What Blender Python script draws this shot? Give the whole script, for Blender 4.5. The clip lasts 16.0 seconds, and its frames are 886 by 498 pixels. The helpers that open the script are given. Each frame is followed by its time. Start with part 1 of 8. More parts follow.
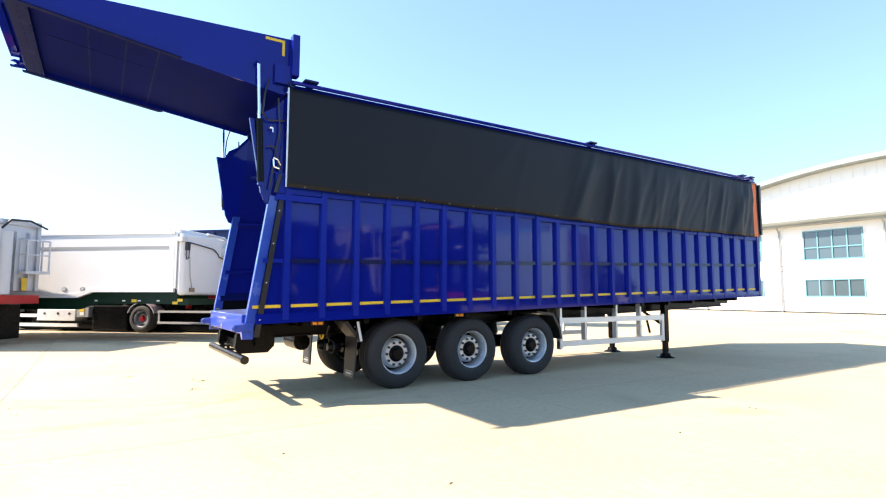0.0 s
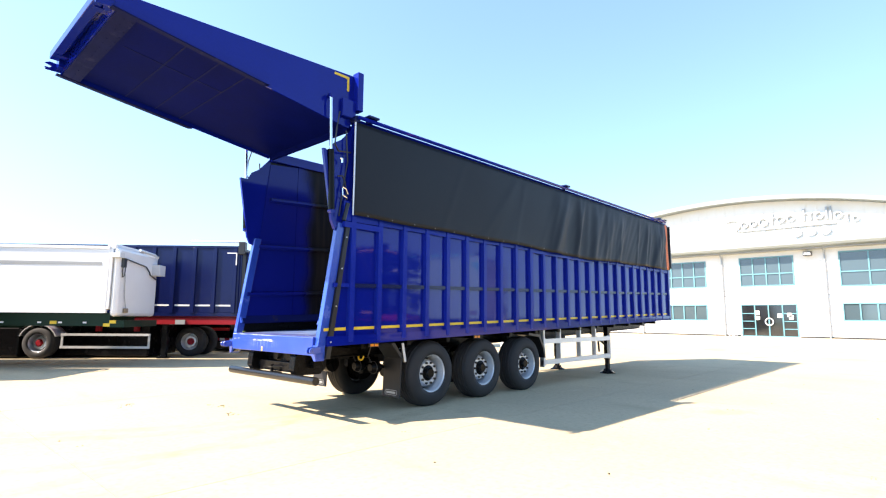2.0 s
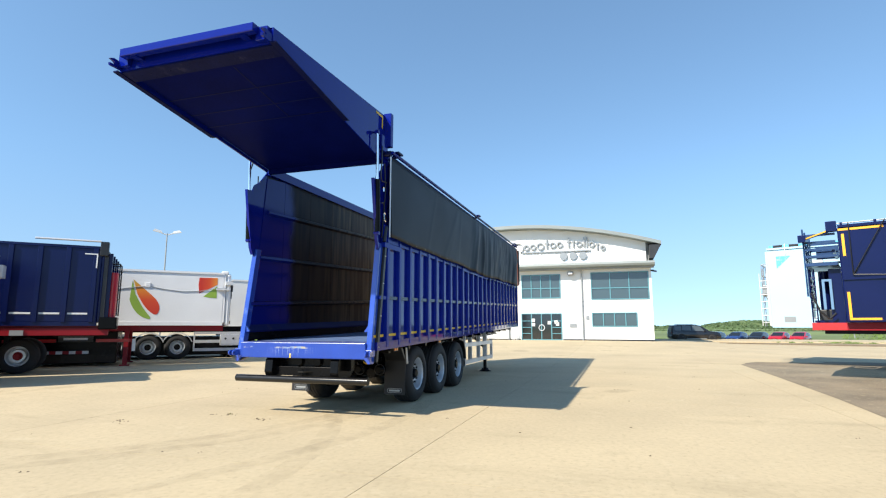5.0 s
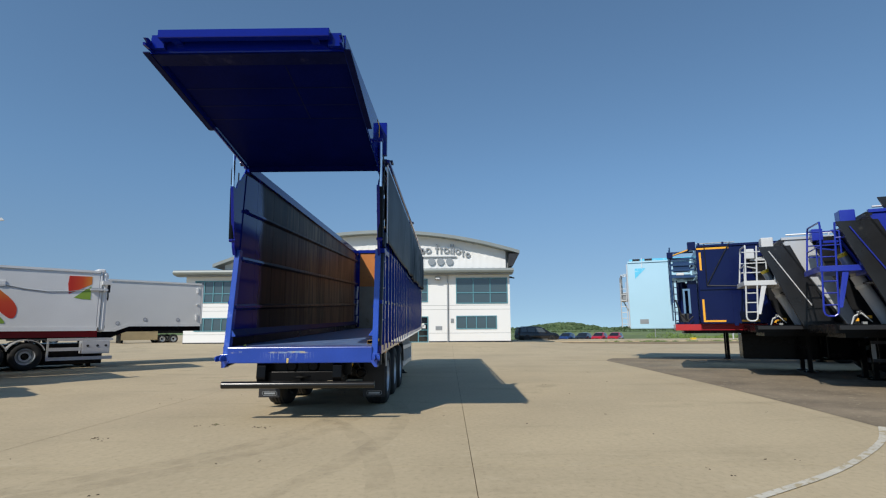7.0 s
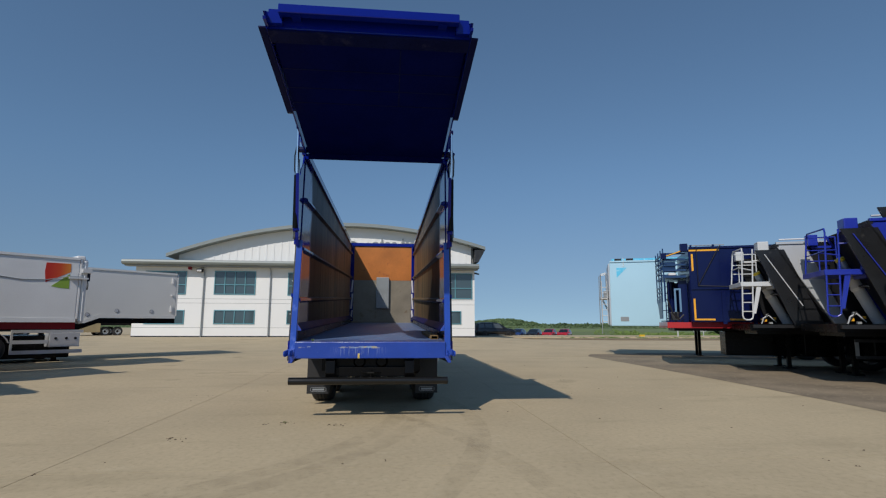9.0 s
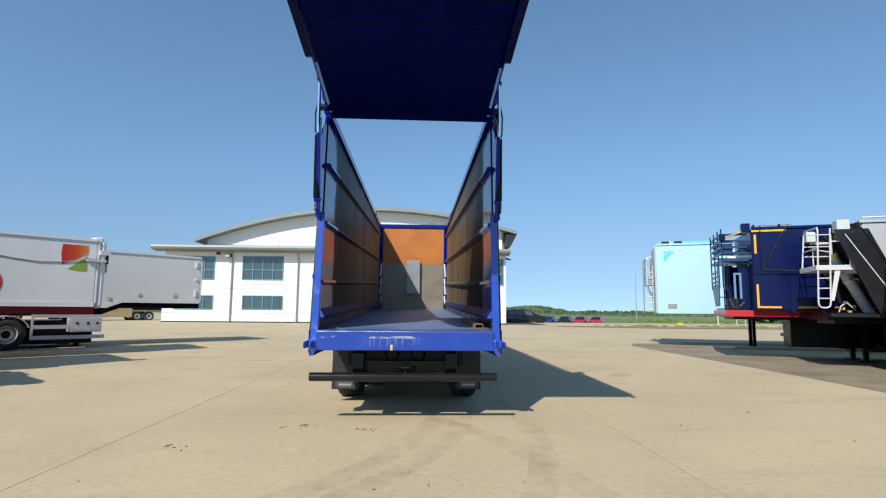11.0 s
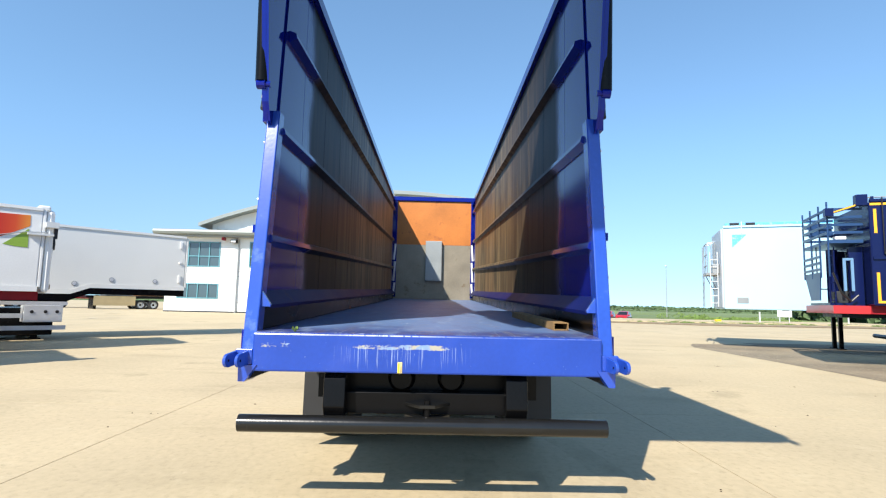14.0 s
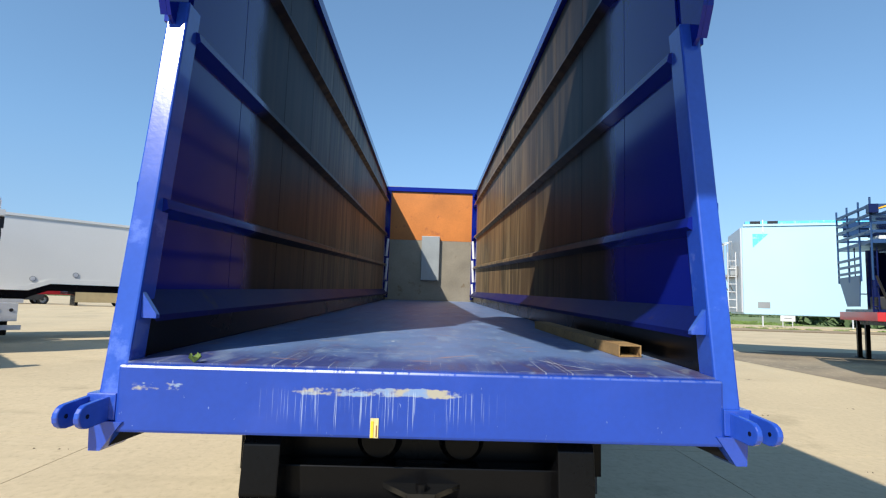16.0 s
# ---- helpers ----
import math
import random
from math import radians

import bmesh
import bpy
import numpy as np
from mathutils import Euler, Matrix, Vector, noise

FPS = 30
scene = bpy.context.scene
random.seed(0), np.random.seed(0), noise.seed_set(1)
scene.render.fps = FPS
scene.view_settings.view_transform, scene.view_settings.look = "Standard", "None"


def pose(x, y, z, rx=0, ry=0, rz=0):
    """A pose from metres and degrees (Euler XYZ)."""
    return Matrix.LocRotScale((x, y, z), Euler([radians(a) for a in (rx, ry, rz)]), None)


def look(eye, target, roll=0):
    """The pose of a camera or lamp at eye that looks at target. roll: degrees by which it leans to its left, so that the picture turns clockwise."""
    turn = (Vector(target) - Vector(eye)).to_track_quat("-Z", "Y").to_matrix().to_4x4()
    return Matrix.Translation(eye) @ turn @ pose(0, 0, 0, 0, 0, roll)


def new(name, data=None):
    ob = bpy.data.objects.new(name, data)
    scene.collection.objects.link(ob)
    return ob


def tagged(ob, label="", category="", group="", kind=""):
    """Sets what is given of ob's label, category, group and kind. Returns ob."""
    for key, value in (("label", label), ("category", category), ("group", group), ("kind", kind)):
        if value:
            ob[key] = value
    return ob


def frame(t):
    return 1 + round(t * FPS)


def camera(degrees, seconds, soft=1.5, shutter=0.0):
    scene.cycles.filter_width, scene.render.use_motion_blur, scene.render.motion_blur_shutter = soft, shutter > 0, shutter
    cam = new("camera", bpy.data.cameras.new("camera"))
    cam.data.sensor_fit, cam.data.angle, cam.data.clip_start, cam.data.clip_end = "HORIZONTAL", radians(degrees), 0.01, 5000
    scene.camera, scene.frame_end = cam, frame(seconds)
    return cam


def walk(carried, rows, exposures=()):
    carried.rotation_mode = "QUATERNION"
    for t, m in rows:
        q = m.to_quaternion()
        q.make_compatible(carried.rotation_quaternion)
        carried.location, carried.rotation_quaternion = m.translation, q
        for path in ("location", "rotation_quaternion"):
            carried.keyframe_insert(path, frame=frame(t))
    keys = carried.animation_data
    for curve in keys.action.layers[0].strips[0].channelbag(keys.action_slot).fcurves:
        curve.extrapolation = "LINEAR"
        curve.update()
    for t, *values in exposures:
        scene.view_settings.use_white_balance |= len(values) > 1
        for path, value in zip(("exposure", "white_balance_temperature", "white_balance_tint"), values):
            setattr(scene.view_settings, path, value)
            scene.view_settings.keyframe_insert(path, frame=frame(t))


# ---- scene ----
cam = camera(79.6, 16.0, soft=1.2)
PATH = [
    (0, (-0.172, 0.444, 1.405), (0.905, 2.120, 1.577), 0.1),
    (0.5, (-0.788, 0.766, 1.417), (0.426, 2.345, 1.596), 0.2),
    (1, (-1.433, 1.028, 1.440), (-0.150, 2.545, 1.671), 0.4),
    (1.5, (-2.055, 1.251, 1.411), (-0.688, 2.691, 1.651), 0.4),
    (2, (-2.700, 1.532, 1.418), (-1.243, 2.878, 1.673), 0.4),
    (2.5, (-3.307, 1.837, 1.412), (-1.749, 3.059, 1.692), 0.2),
    (3, (-3.846, 2.184, 1.423), (-2.200, 3.285, 1.706), 0.3),
    (3.2, (-4.102, 2.328, 1.451), (-2.421, 3.375, 1.732), 0.3),
    (5.3, (-6.256, 4.301, 1.374), (-4.348, 4.828, 1.666), -0.1),
    (5.5, (-6.383, 4.497, 1.358), (-4.461, 4.965, 1.653), -0.2),
    (6, (-6.640, 5.144, 1.387), (-4.683, 5.431, 1.681), -0.3),
    (6.5, (-6.846, 5.785, 1.375), (-4.873, 5.923, 1.670), -0.4),
    (7, (-6.976, 6.438, 1.411), (-4.999, 6.457, 1.707), -0.4),
    (7.5, (-7.007, 7.041, 1.403), (-5.029, 6.976, 1.693), -0.3),
    (8, (-6.968, 7.609, 1.415), (-4.993, 7.479, 1.703), -0.2),
    (8.5, (-6.924, 8.115, 1.426), (-4.953, 7.945, 1.714), -0.0),
    (9, (-6.799, 8.492, 1.420), (-4.828, 8.294, 1.698), 0.2),
    (9.2, (-6.775, 8.603, 1.437), (-4.804, 8.394, 1.707), 0.4),
    (9.55, (-6.675, 8.704, 1.435), (-4.704, 8.491, 1.696), 0.5),
    (9.9, (-6.493, 8.732, 1.431), (-4.518, 8.537, 1.683), 0.5),
    (10.25, (-6.237, 8.711, 1.425), (-4.258, 8.547, 1.669), 0.5),
    (10.6, (-5.917, 8.668, 1.420), (-3.935, 8.539, 1.656), 0.5),
    (10.95, (-5.541, 8.629, 1.416), (-3.557, 8.528, 1.645), 0.5),
    (11.3, (-5.119, 8.619, 1.414), (-3.133, 8.53, 1.639), 0.5),
    (11.5, (-4.856, 8.638, 1.407), (-2.87, 8.548, 1.626), 0.4),
    (12, (-4.234, 8.646, 1.405), (-2.248, 8.557, 1.623), 0.5),
    (12.5, (-3.605, 8.657, 1.401), (-1.619, 8.573, 1.621), 0.7),
    (13, (-3.061, 8.702, 1.363), (-1.074, 8.634, 1.58), 0.9),
    (13.5, (-2.539, 8.71, 1.362), (-0.55, 8.652, 1.564), 1.1),
    (14, (-2.095, 8.725, 1.359), (-0.105, 8.693, 1.56), 1.2),
    (14.5, (-1.626, 8.734, 1.368), (0.364, 8.707, 1.568), 1.4),
    (15, (-1.199, 8.721, 1.391), (0.791, 8.684, 1.588), 1.5),
    (15.5, (-0.899, 8.743, 1.417), (1.09, 8.698, 1.616), 1.6),
    (16, (-0.643, 8.746, 1.405), (1.346, 8.699, 1.606), 1.8),
]
EXPOSURES = [(0.0, 1.76, 7450, 18), (1.5, 1.89, 7450, 18), (2.4, 1.8, 7400, 18), (3.0, 1.64, 7340, 17), (4.2, 1.17, 7090, 13), (5.5, 0.65, 6800, 10), (6.5, 0.15, 6600, 11), (7.0, -0.12, 6560, 11), (8.0, -0.63, 6580, 13),
             (9.2, -0.42, 6600, 13), (10.3, 0.05, 6600, 11), (11.4, 0.4, 6620, 10), (12.5, 0.73, 6680, 10), (13.6, 0.9, 6700, 10), (14.5, 0.96, 6700, 10), (16.0, 0.62, 6680, 10)]
walk(cam, [(t, look(eye, target, roll)) for t, eye, target, roll in PATH], EXPOSURES)

# ---- sky and sun ----
SUN_TO = Vector((-0.875, 0.483, 0.851)).normalized()
world = bpy.data.worlds.new("sky")
scene.world = world
world.use_nodes = True
wn = world.node_tree.nodes
sky = wn.new("ShaderNodeTexSky")
sky.sky_type, sky.sun_disc = "NISHITA", False
sky.sun_elevation, sky.sun_rotation = math.asin(SUN_TO.z), math.atan2(SUN_TO.x, SUN_TO.y)
sky.air_density, sky.dust_density, sky.ozone_density = 1.0, 0.1, 4.5
wn["Background"].inputs["Strength"].default_value = 0.155
# hazy summer sky: the horizon is no brighter than the sky a few degrees up
wco, wadd, wnor = wn.new("ShaderNodeTexCoord"), wn.new("ShaderNodeVectorMath"), wn.new("ShaderNodeVectorMath")
wadd.operation, wnor.operation = "ADD", "NORMALIZE"
wadd.inputs[1].default_value = (0, 0, 0.14)
world.node_tree.links.new(wco.outputs["Generated"], wadd.inputs[0])
world.node_tree.links.new(wadd.outputs[0], wnor.inputs[0])
world.node_tree.links.new(wnor.outputs[0], sky.inputs["Vector"])
wtint = wn.new("ShaderNodeMix"); wtint.data_type, wtint.blend_type = "RGBA", "MULTIPLY"
wtint.inputs[0].default_value, wtint.inputs[7].default_value = 1.0, (0.93, 1.02, 0.95, 1)
world.node_tree.links.new(sky.outputs["Color"], wtint.inputs[6])
whaze, wsep, wlow = wn.new("ShaderNodeHueSaturation"), wn.new("ShaderNodeSeparateXYZ"), wn.new("ShaderNodeMapRange")
wlow.interpolation_type = "SMOOTHSTEP"
wlow.inputs["From Min"].default_value, wlow.inputs["From Max"].default_value = 0.0, 0.30
wlow.inputs["To Min"].default_value, wlow.inputs["To Max"].default_value = 0.75, 1.0
world.node_tree.links.new(wco.outputs["Generated"], wsep.inputs[0])
world.node_tree.links.new(wsep.outputs["Z"], wlow.inputs["Value"])
wsat = wn.new("ShaderNodeMapRange")
wsat.inputs["From Min"].default_value, wsat.inputs["From Max"].default_value = 0.75, 1.0
wsat.inputs["To Min"].default_value, wsat.inputs["To Max"].default_value = 0.90, 1.0
world.node_tree.links.new(wlow.outputs["Result"], wsat.inputs["Value"])
world.node_tree.links.new(wsat.outputs["Result"], whaze.inputs["Saturation"])
world.node_tree.links.new(wlow.outputs["Result"], whaze.inputs["Value"])
world.node_tree.links.new(wtint.outputs[2], whaze.inputs["Color"])
world.node_tree.links.new(whaze.outputs["Color"], wn["Background"].inputs["Color"])
sun = new("sun", bpy.data.lights.new("sun", "SUN"))
sun.data.energy, sun.data.angle, sun.data.color = 4.2, radians(0.55), (1.0, 0.95, 0.86)
sun.matrix_world = look(SUN_TO * 60, (0, 0, 0))


# ---- materials ----
def material(name, color, rough=0.5, metal=0.0, vary=0.12, scale=3.0, fine=60.0, bump=0.0, coat=0.0, spots=None, spot_amount=0.0, spot_scale=2.0, emit=0.0, piece=0.0, gloss=0.5):
    """A surface with colour varied at two scales, optional wear spots, relief and clear coat."""
    m = bpy.data.materials.new(name)
    m.use_nodes = True
    n, link = m.node_tree.nodes, m.node_tree.links.new
    p = n["Principled BSDF"]
    p.inputs["Roughness"].default_value, p.inputs["Metallic"].default_value = rough, metal
    p.inputs["Coat Weight"].default_value = coat
    p.inputs["Coat Roughness"].default_value = 0.06
    p.inputs["Specular IOR Level"].default_value = gloss
    co = n.new("ShaderNodeTexCoord")
    big, small = n.new("ShaderNodeTexNoise"), n.new("ShaderNodeTexNoise")
    for t, s, d in ((big, scale, 4), (small, fine, 3)):
        t.inputs["Scale"].default_value, t.inputs["Detail"].default_value = s, d
        link(co.outputs["Object"], t.inputs["Vector"])
    add = n.new("ShaderNodeMath"); add.operation = "MULTIPLY_ADD"
    link(small.outputs["Fac"], add.inputs[0]); add.inputs[1].default_value = 0.5
    link(big.outputs["Fac"], add.inputs[2])
    last = add.outputs[0]
    if piece:
        info = n.new("ShaderNodeObjectInfo")
        ad = n.new("ShaderNodeMath"); ad.operation = "MULTIPLY_ADD"
        link(info.outputs["Random"], ad.inputs[0]); ad.inputs[1].default_value = piece
        link(last, ad.inputs[2]); last = ad.outputs[0]
    ramp = n.new("ShaderNodeMapRange")
    ramp.inputs["From Min"].default_value, ramp.inputs["From Max"].default_value = 0.4, 1.1 + piece
    ramp.inputs["To Min"].default_value, ramp.inputs["To Max"].default_value = 1 - vary, 1 + vary
    link(last, ramp.inputs["Value"])
    mul = n.new("ShaderNodeMix"); mul.data_type, mul.blend_type = "RGBA", "MULTIPLY"
    mul.inputs[0].default_value = 1.0
    mul.inputs[6].default_value = (*color, 1)
    link(ramp.outputs["Result"], mul.inputs[7])
    col = mul.outputs[2]
    if spots:
        sp = n.new("ShaderNodeTexNoise")
        sp.inputs["Scale"].default_value, sp.inputs["Detail"].default_value, sp.inputs["Roughness"].default_value = spot_scale, 8, 0.65
        link(co.outputs["Object"], sp.inputs["Vector"])
        mr = n.new("ShaderNodeMapRange"); mr.interpolation_type = "SMOOTHSTEP"
        edge = 0.72 - 0.32 * spot_amount
        mr.inputs["From Min"].default_value, mr.inputs["From Max"].default_value = edge, edge + 0.1
        link(sp.outputs["Fac"], mr.inputs["Value"])
        mx = n.new("ShaderNodeMix"); mx.data_type = "RGBA"
        link(mr.outputs["Result"], mx.inputs[0]); link(col, mx.inputs[6]); mx.inputs[7].default_value = (*spots, 1)
        col = mx.outputs[2]
    link(col, p.inputs["Base Color"])
    if bump:
        b = n.new("ShaderNodeBump"); b.inputs["Strength"].default_value, b.inputs["Distance"].default_value = bump, 0.01
        link(small.outputs["Fac"], b.inputs["Height"]); link(b.outputs["Normal"], p.inputs["Normal"])
    rr = n.new("ShaderNodeMapRange")
    rr.inputs["To Min"].default_value, rr.inputs["To Max"].default_value = max(0.03, rough - 0.06), min(1, rough + 0.08)
    link(big.outputs["Fac"], rr.inputs["Value"]); link(rr.outputs["Result"], p.inputs["Roughness"])
    if emit:
        p.inputs["Emission Color"].default_value, p.inputs["Emission Strength"].default_value = (*color, 1), emit
    return m


M_BLUE = material("royal_blue_paint", (0.0018, 0.010, 0.20), 0.04, 0, 0.12, 1.2, 30, 0.0, coat=0.0, gloss=0.30)
_r = [q for q in M_BLUE.node_tree.nodes if q.bl_idname == "ShaderNodeMapRange"][-1]
_r.inputs["To Min"].default_value, _r.inputs["To Max"].default_value = 0.03, 0.07
# same blue as the panels, lightened for the light the ribs catch
M_RIB = material("royal_blue_lit_copy", (0.003, 0.017, 0.25), 0.22, 0, 0.14, 1.2, 30, 0.03, gloss=0.15)
M_GATE_LINING = material("dark_blue_lining", (0.002, 0.005, 0.072), 0.4, 0, 0.3, 1.5, 30, 0.03, gloss=0.01)
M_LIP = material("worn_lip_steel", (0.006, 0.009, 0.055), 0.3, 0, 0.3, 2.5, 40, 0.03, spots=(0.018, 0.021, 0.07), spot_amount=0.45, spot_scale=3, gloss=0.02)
# real scuffs, on a base colour brightened for sun and sky on rear faces
M_BLUE_WORN_LIT = material("scuffed_lit_blue_paint", (0.015, 0.062, 0.39), 0.22, 0, 0.18, 2.0, 40, 0.03, coat=0.6, spots=(0.06, 0.12, 0.48), spot_amount=0.45, spot_scale=4)
M_NAVY = material("navy_paint", (0.004, 0.009, 0.060), 0.2, 0, 0.15, 1.0, 30, 0.02, gloss=0.25)
M_TARP = material("black_pvc_sheet", (0.006, 0.007, 0.0095), 0.5, 0, 0.2, 1.0, 90, 0.06, gloss=0.28)
M_ORANGE = material("orange_sheet", (0.75, 0.16, 0.04), 0.6, 0, 0.1)
M_YELLOW = material("yellow_reflective_tape", (0.78, 0.52, 0.03), 0.45, 0, 0.1, 8)
M_CREAM = material("yellowed_tape", (0.62, 0.52, 0.24), 0.6, 0, 0.3, 20, 200)
M_AMBER = material("amber_reflective_tape", (0.85, 0.40, 0.02), 0.45, 0, 0.1, 8)
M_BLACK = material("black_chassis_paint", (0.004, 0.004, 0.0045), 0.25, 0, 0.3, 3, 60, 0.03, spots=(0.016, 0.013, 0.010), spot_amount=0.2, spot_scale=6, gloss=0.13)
M_BAR = material("dusty_black_bar", (0.009, 0.009, 0.009), 0.2, 0, 0.3, 3, 60, 0.04, spots=(0.07, 0.06, 0.04), spot_amount=0.22, spot_scale=9, gloss=0.4)
M_CHARCOAL = material("charcoal_steel", (0.022, 0.024, 0.027), 0.45, 0, 0.35, 3, 40, 0.05, spots=(0.05, 0.05, 0.05), spot_amount=0.35, spot_scale=5)
M_SHEET = material("oily_dark_sheet", (0.012, 0.0125, 0.014), 0.28, 0, 0.4, 2.0, 30, 0.03, spots=(0.035, 0.034, 0.032), spot_amount=0.3, spot_scale=2.5)
M_TAN_STEEL = material("tan_valve_metal", (0.24, 0.19, 0.13), 0.5, 0.3, 0.2, 6)
M_RUBBER = material("tyre_rubber", (0.022, 0.022, 0.023), 0.75, 0, 0.2, 5, 80, 0.1)
M_FLAP = material("mudflap_rubber", (0.010, 0.010, 0.011), 0.55, 0, 0.2, 5, 80, 0.05)
M_STEEL = material("silver_wheel_paint", (0.64, 0.68, 0.72), 0.32, 0.5, 0.1, 6, 60, 0.03)
M_ALU = material("aluminium", (0.68, 0.69, 0.70), 0.4, 0.6, 0.08, 4, 60, 0.02)
M_CHROME = material("chrome_rod", (0.85, 0.86, 0.88), 0.08, 1.0, 0.02)
M_GREYPAINT = material("light_grey_paint", (0.55, 0.57, 0.58), 0.4, 0, 0.08, 2, 40, 0.02)
M_WHITEBODY = material("white_body_panel", (0.73, 0.735, 0.725), 0.35, 0, 0.08, 0.9, 30, 0.01, coat=0.2)
M_PALEBODY = material("pale_silver_body_panel", (0.66, 0.66, 0.64), 0.4, 0.0, 0.05, 0.7, 30, 0.01)
M_SILVERBODY = material("silver_body_panel", (0.50, 0.52, 0.54), 0.38, 0.3, 0.06, 0.7, 30, 0.01)
M_RED = material("red_chassis_paint", (0.45, 0.018, 0.02), 0.35, 0, 0.12, 2, 40, 0.02, coat=0.3)
M_DKRED = material("dark_red_chassis_paint", (0.27, 0.009, 0.016), 0.4, 0, 0.15, 2, 40, 0.02, gloss=0.25)
M_GREEN = material("dark_green_chassis_paint", (0.004, 0.026, 0.016), 0.35, 0, 0.15, 2, 40, 0.02, gloss=0.15)
M_SKYBLUE = material("pale_blue_box_panel", (0.41, 0.65, 0.78), 0.4, 0, 0.04, 0.6, 30, 0.01)
M_STEELBLUE = material("steel_blue_rail_paint", (0.014, 0.05, 0.14), 0.35, 0, 0.12, 2, 40, 0.02, gloss=0.4)
M_PALERAIL = material("pale_blue_gauge_paint", (0.12, 0.24, 0.40), 0.4, 0, 0.08, 4)
M_CYAN = material("cyan_decal", (0.10, 0.55, 0.80), 0.4, 0, 0.05, spots=(0.36, 0.68, 0.86), spot_amount=0.6, spot_scale=9)
M_ROYAL = material("bright_blue_ram_frame", (0.012, 0.028, 0.32), 0.3, 0, 0.1, 2, 40, 0.02, coat=0.3)
M_WALL = material("white_wall_cladding", (0.75, 0.755, 0.74), 0.5, 0, 0.03, 0.4, 30, 0.01)
M_ROOF = material("grey_roof_sheet", (0.24, 0.27, 0.265), 0.45, 0.2, 0.08, 0.5, 20, 0.02)
M_SOFFIT = material("grey_soffit", (0.27, 0.285, 0.285), 0.5, 0, 0.06, 1)
M_FRAME = material("turquoise_window_frame", (0.10, 0.27, 0.32), 0.4, 0, 0.06, 4)
M_SIGN = material("grey_sign_metal", (0.30, 0.32, 0.33), 0.35, 0.3, 0.08, 4)
M_GRASS = material("field_grass", (0.14, 0.185, 0.065), 0.9, 0, 0.45, 0.02, 1.5)
M_VERGE = material("verge_grass", (0.13, 0.20, 0.045), 0.9, 0, 0.4, 0.5, 12, 0.3)
M_LEAF = material("leaves", (0.08, 0.12, 0.035), 0.7, 0, 0.5, 0.6, 6)
M_FARLEAF = material("far_woods", (0.07, 0.115, 0.045), 0.8, 0, 0.4, 0.03, 0.6)
M_BARK = material("bark", (0.09, 0.065, 0.045), 0.9, 0, 0.3, 4, 30, 0.3)
M_ASPHALT = material("worn_asphalt", (0.225, 0.178, 0.118), 0.9, 0, 0.45, 0.7, 24, 0.6, spots=(0.34, 0.28, 0.185), spot_amount=0.5, spot_scale=5)
M_LINE = material("white_road_paint", (0.58, 0.54, 0.44), 0.8, 0, 0.2, 3, 50, 0.1, spots=(0.44, 0.36, 0.22), spot_amount=0.7, spot_scale=7)
M_JOINT = material("joint_sealant", (0.20, 0.165, 0.12), 0.9, 0, 0.2)
M_RUST = material("rusty_steel", (0.20, 0.085, 0.03), 0.8, 0, 0.4, 6, 60, 0.2, spots=(0.09, 0.05, 0.03), spot_amount=0.5, spot_scale=9)


def decal_material(name, axis, stops):
    """A printed colour run along one axis. stops: (place, colour)."""
    m = material(name, (0.5, 0.5, 0.5), 0.4)
    n, link = m.node_tree.nodes, m.node_tree.links.new
    co, sep, ramp = n.new("ShaderNodeTexCoord"), n.new("ShaderNodeSeparateXYZ"), n.new("ShaderNodeValToRGB")
    span = n.new("ShaderNodeMapRange")
    lo, hi = stops[0][0], stops[-1][0]
    span.inputs["From Min"].default_value, span.inputs["From Max"].default_value = lo, hi
    link(co.outputs["Object"], sep.inputs[0]); link(sep.outputs[axis], span.inputs["Value"]); link(span.outputs["Result"], ramp.inputs["Fac"])
    e = ramp.color_ramp.elements
    while len(e) < len(stops):
        e.new(0.5)
    for k, (p, c) in enumerate(stops):
        e[k].position, e[k].color = (p - lo) / (hi - lo), (*c, 1)
    link(ramp.outputs["Color"], n["Principled BSDF"].inputs["Base Color"])
    return m


M_BLADE_RED = decal_material("leaf_decal_red", "Z", [(1.45, (0.50, 0.025, 0.012)), (2.0, (0.60, 0.06, 0.015)), (2.35, (0.66, 0.20, 0.02)), (2.85, (0.34, 0.36, 0.05))])
M_BLADE_SIDE = decal_material("wedge_decal_red", "X", [(-0.78, (0.52, 0.03, 0.012)), (-0.5, (0.60, 0.07, 0.015)), (-0.14, (0.72, 0.30, 0.04))])
M_BLADE_GREEN = material("leaf_decal_green", (0.24, 0.38, 0.05), 0.4, 0, 0.2, 0.8)
M_PLASTIC = material("black_plastic", (0.012, 0.012, 0.013), 0.35, 0, 0.1)
M_LAMP_ORANGE = material("amber_lens", (0.8, 0.25, 0.02), 0.2, 0, 0.05)
M_LAMP_RED = material("red_lens", (0.5, 0.01, 0.01), 0.2, 0, 0.05)
M_MUDWHITE = material("white_print", (0.75, 0.75, 0.74), 0.5, 0, 0.04)


def glass_material(name, color, rough=0.03):
    m = material(name, color, rough, 0, 0.05, 0.6)
    m.node_tree.nodes["Principled BSDF"].inputs["Specular IOR Level"].default_value = 0.9
    return m


# base colour raised to stand for the bright sky mirrored in the panes
M_GLASS = glass_material("sky_toned_window_glass", (0.052, 0.082, 0.095))
M_CARGLASS = glass_material("car_glass", (0.012, 0.014, 0.016))
# paler copy of the car glass, its colour carrying the sky's reflection
M_CARWINDOW = glass_material("car_side_glass_sky", (0.075, 0.09, 0.095))


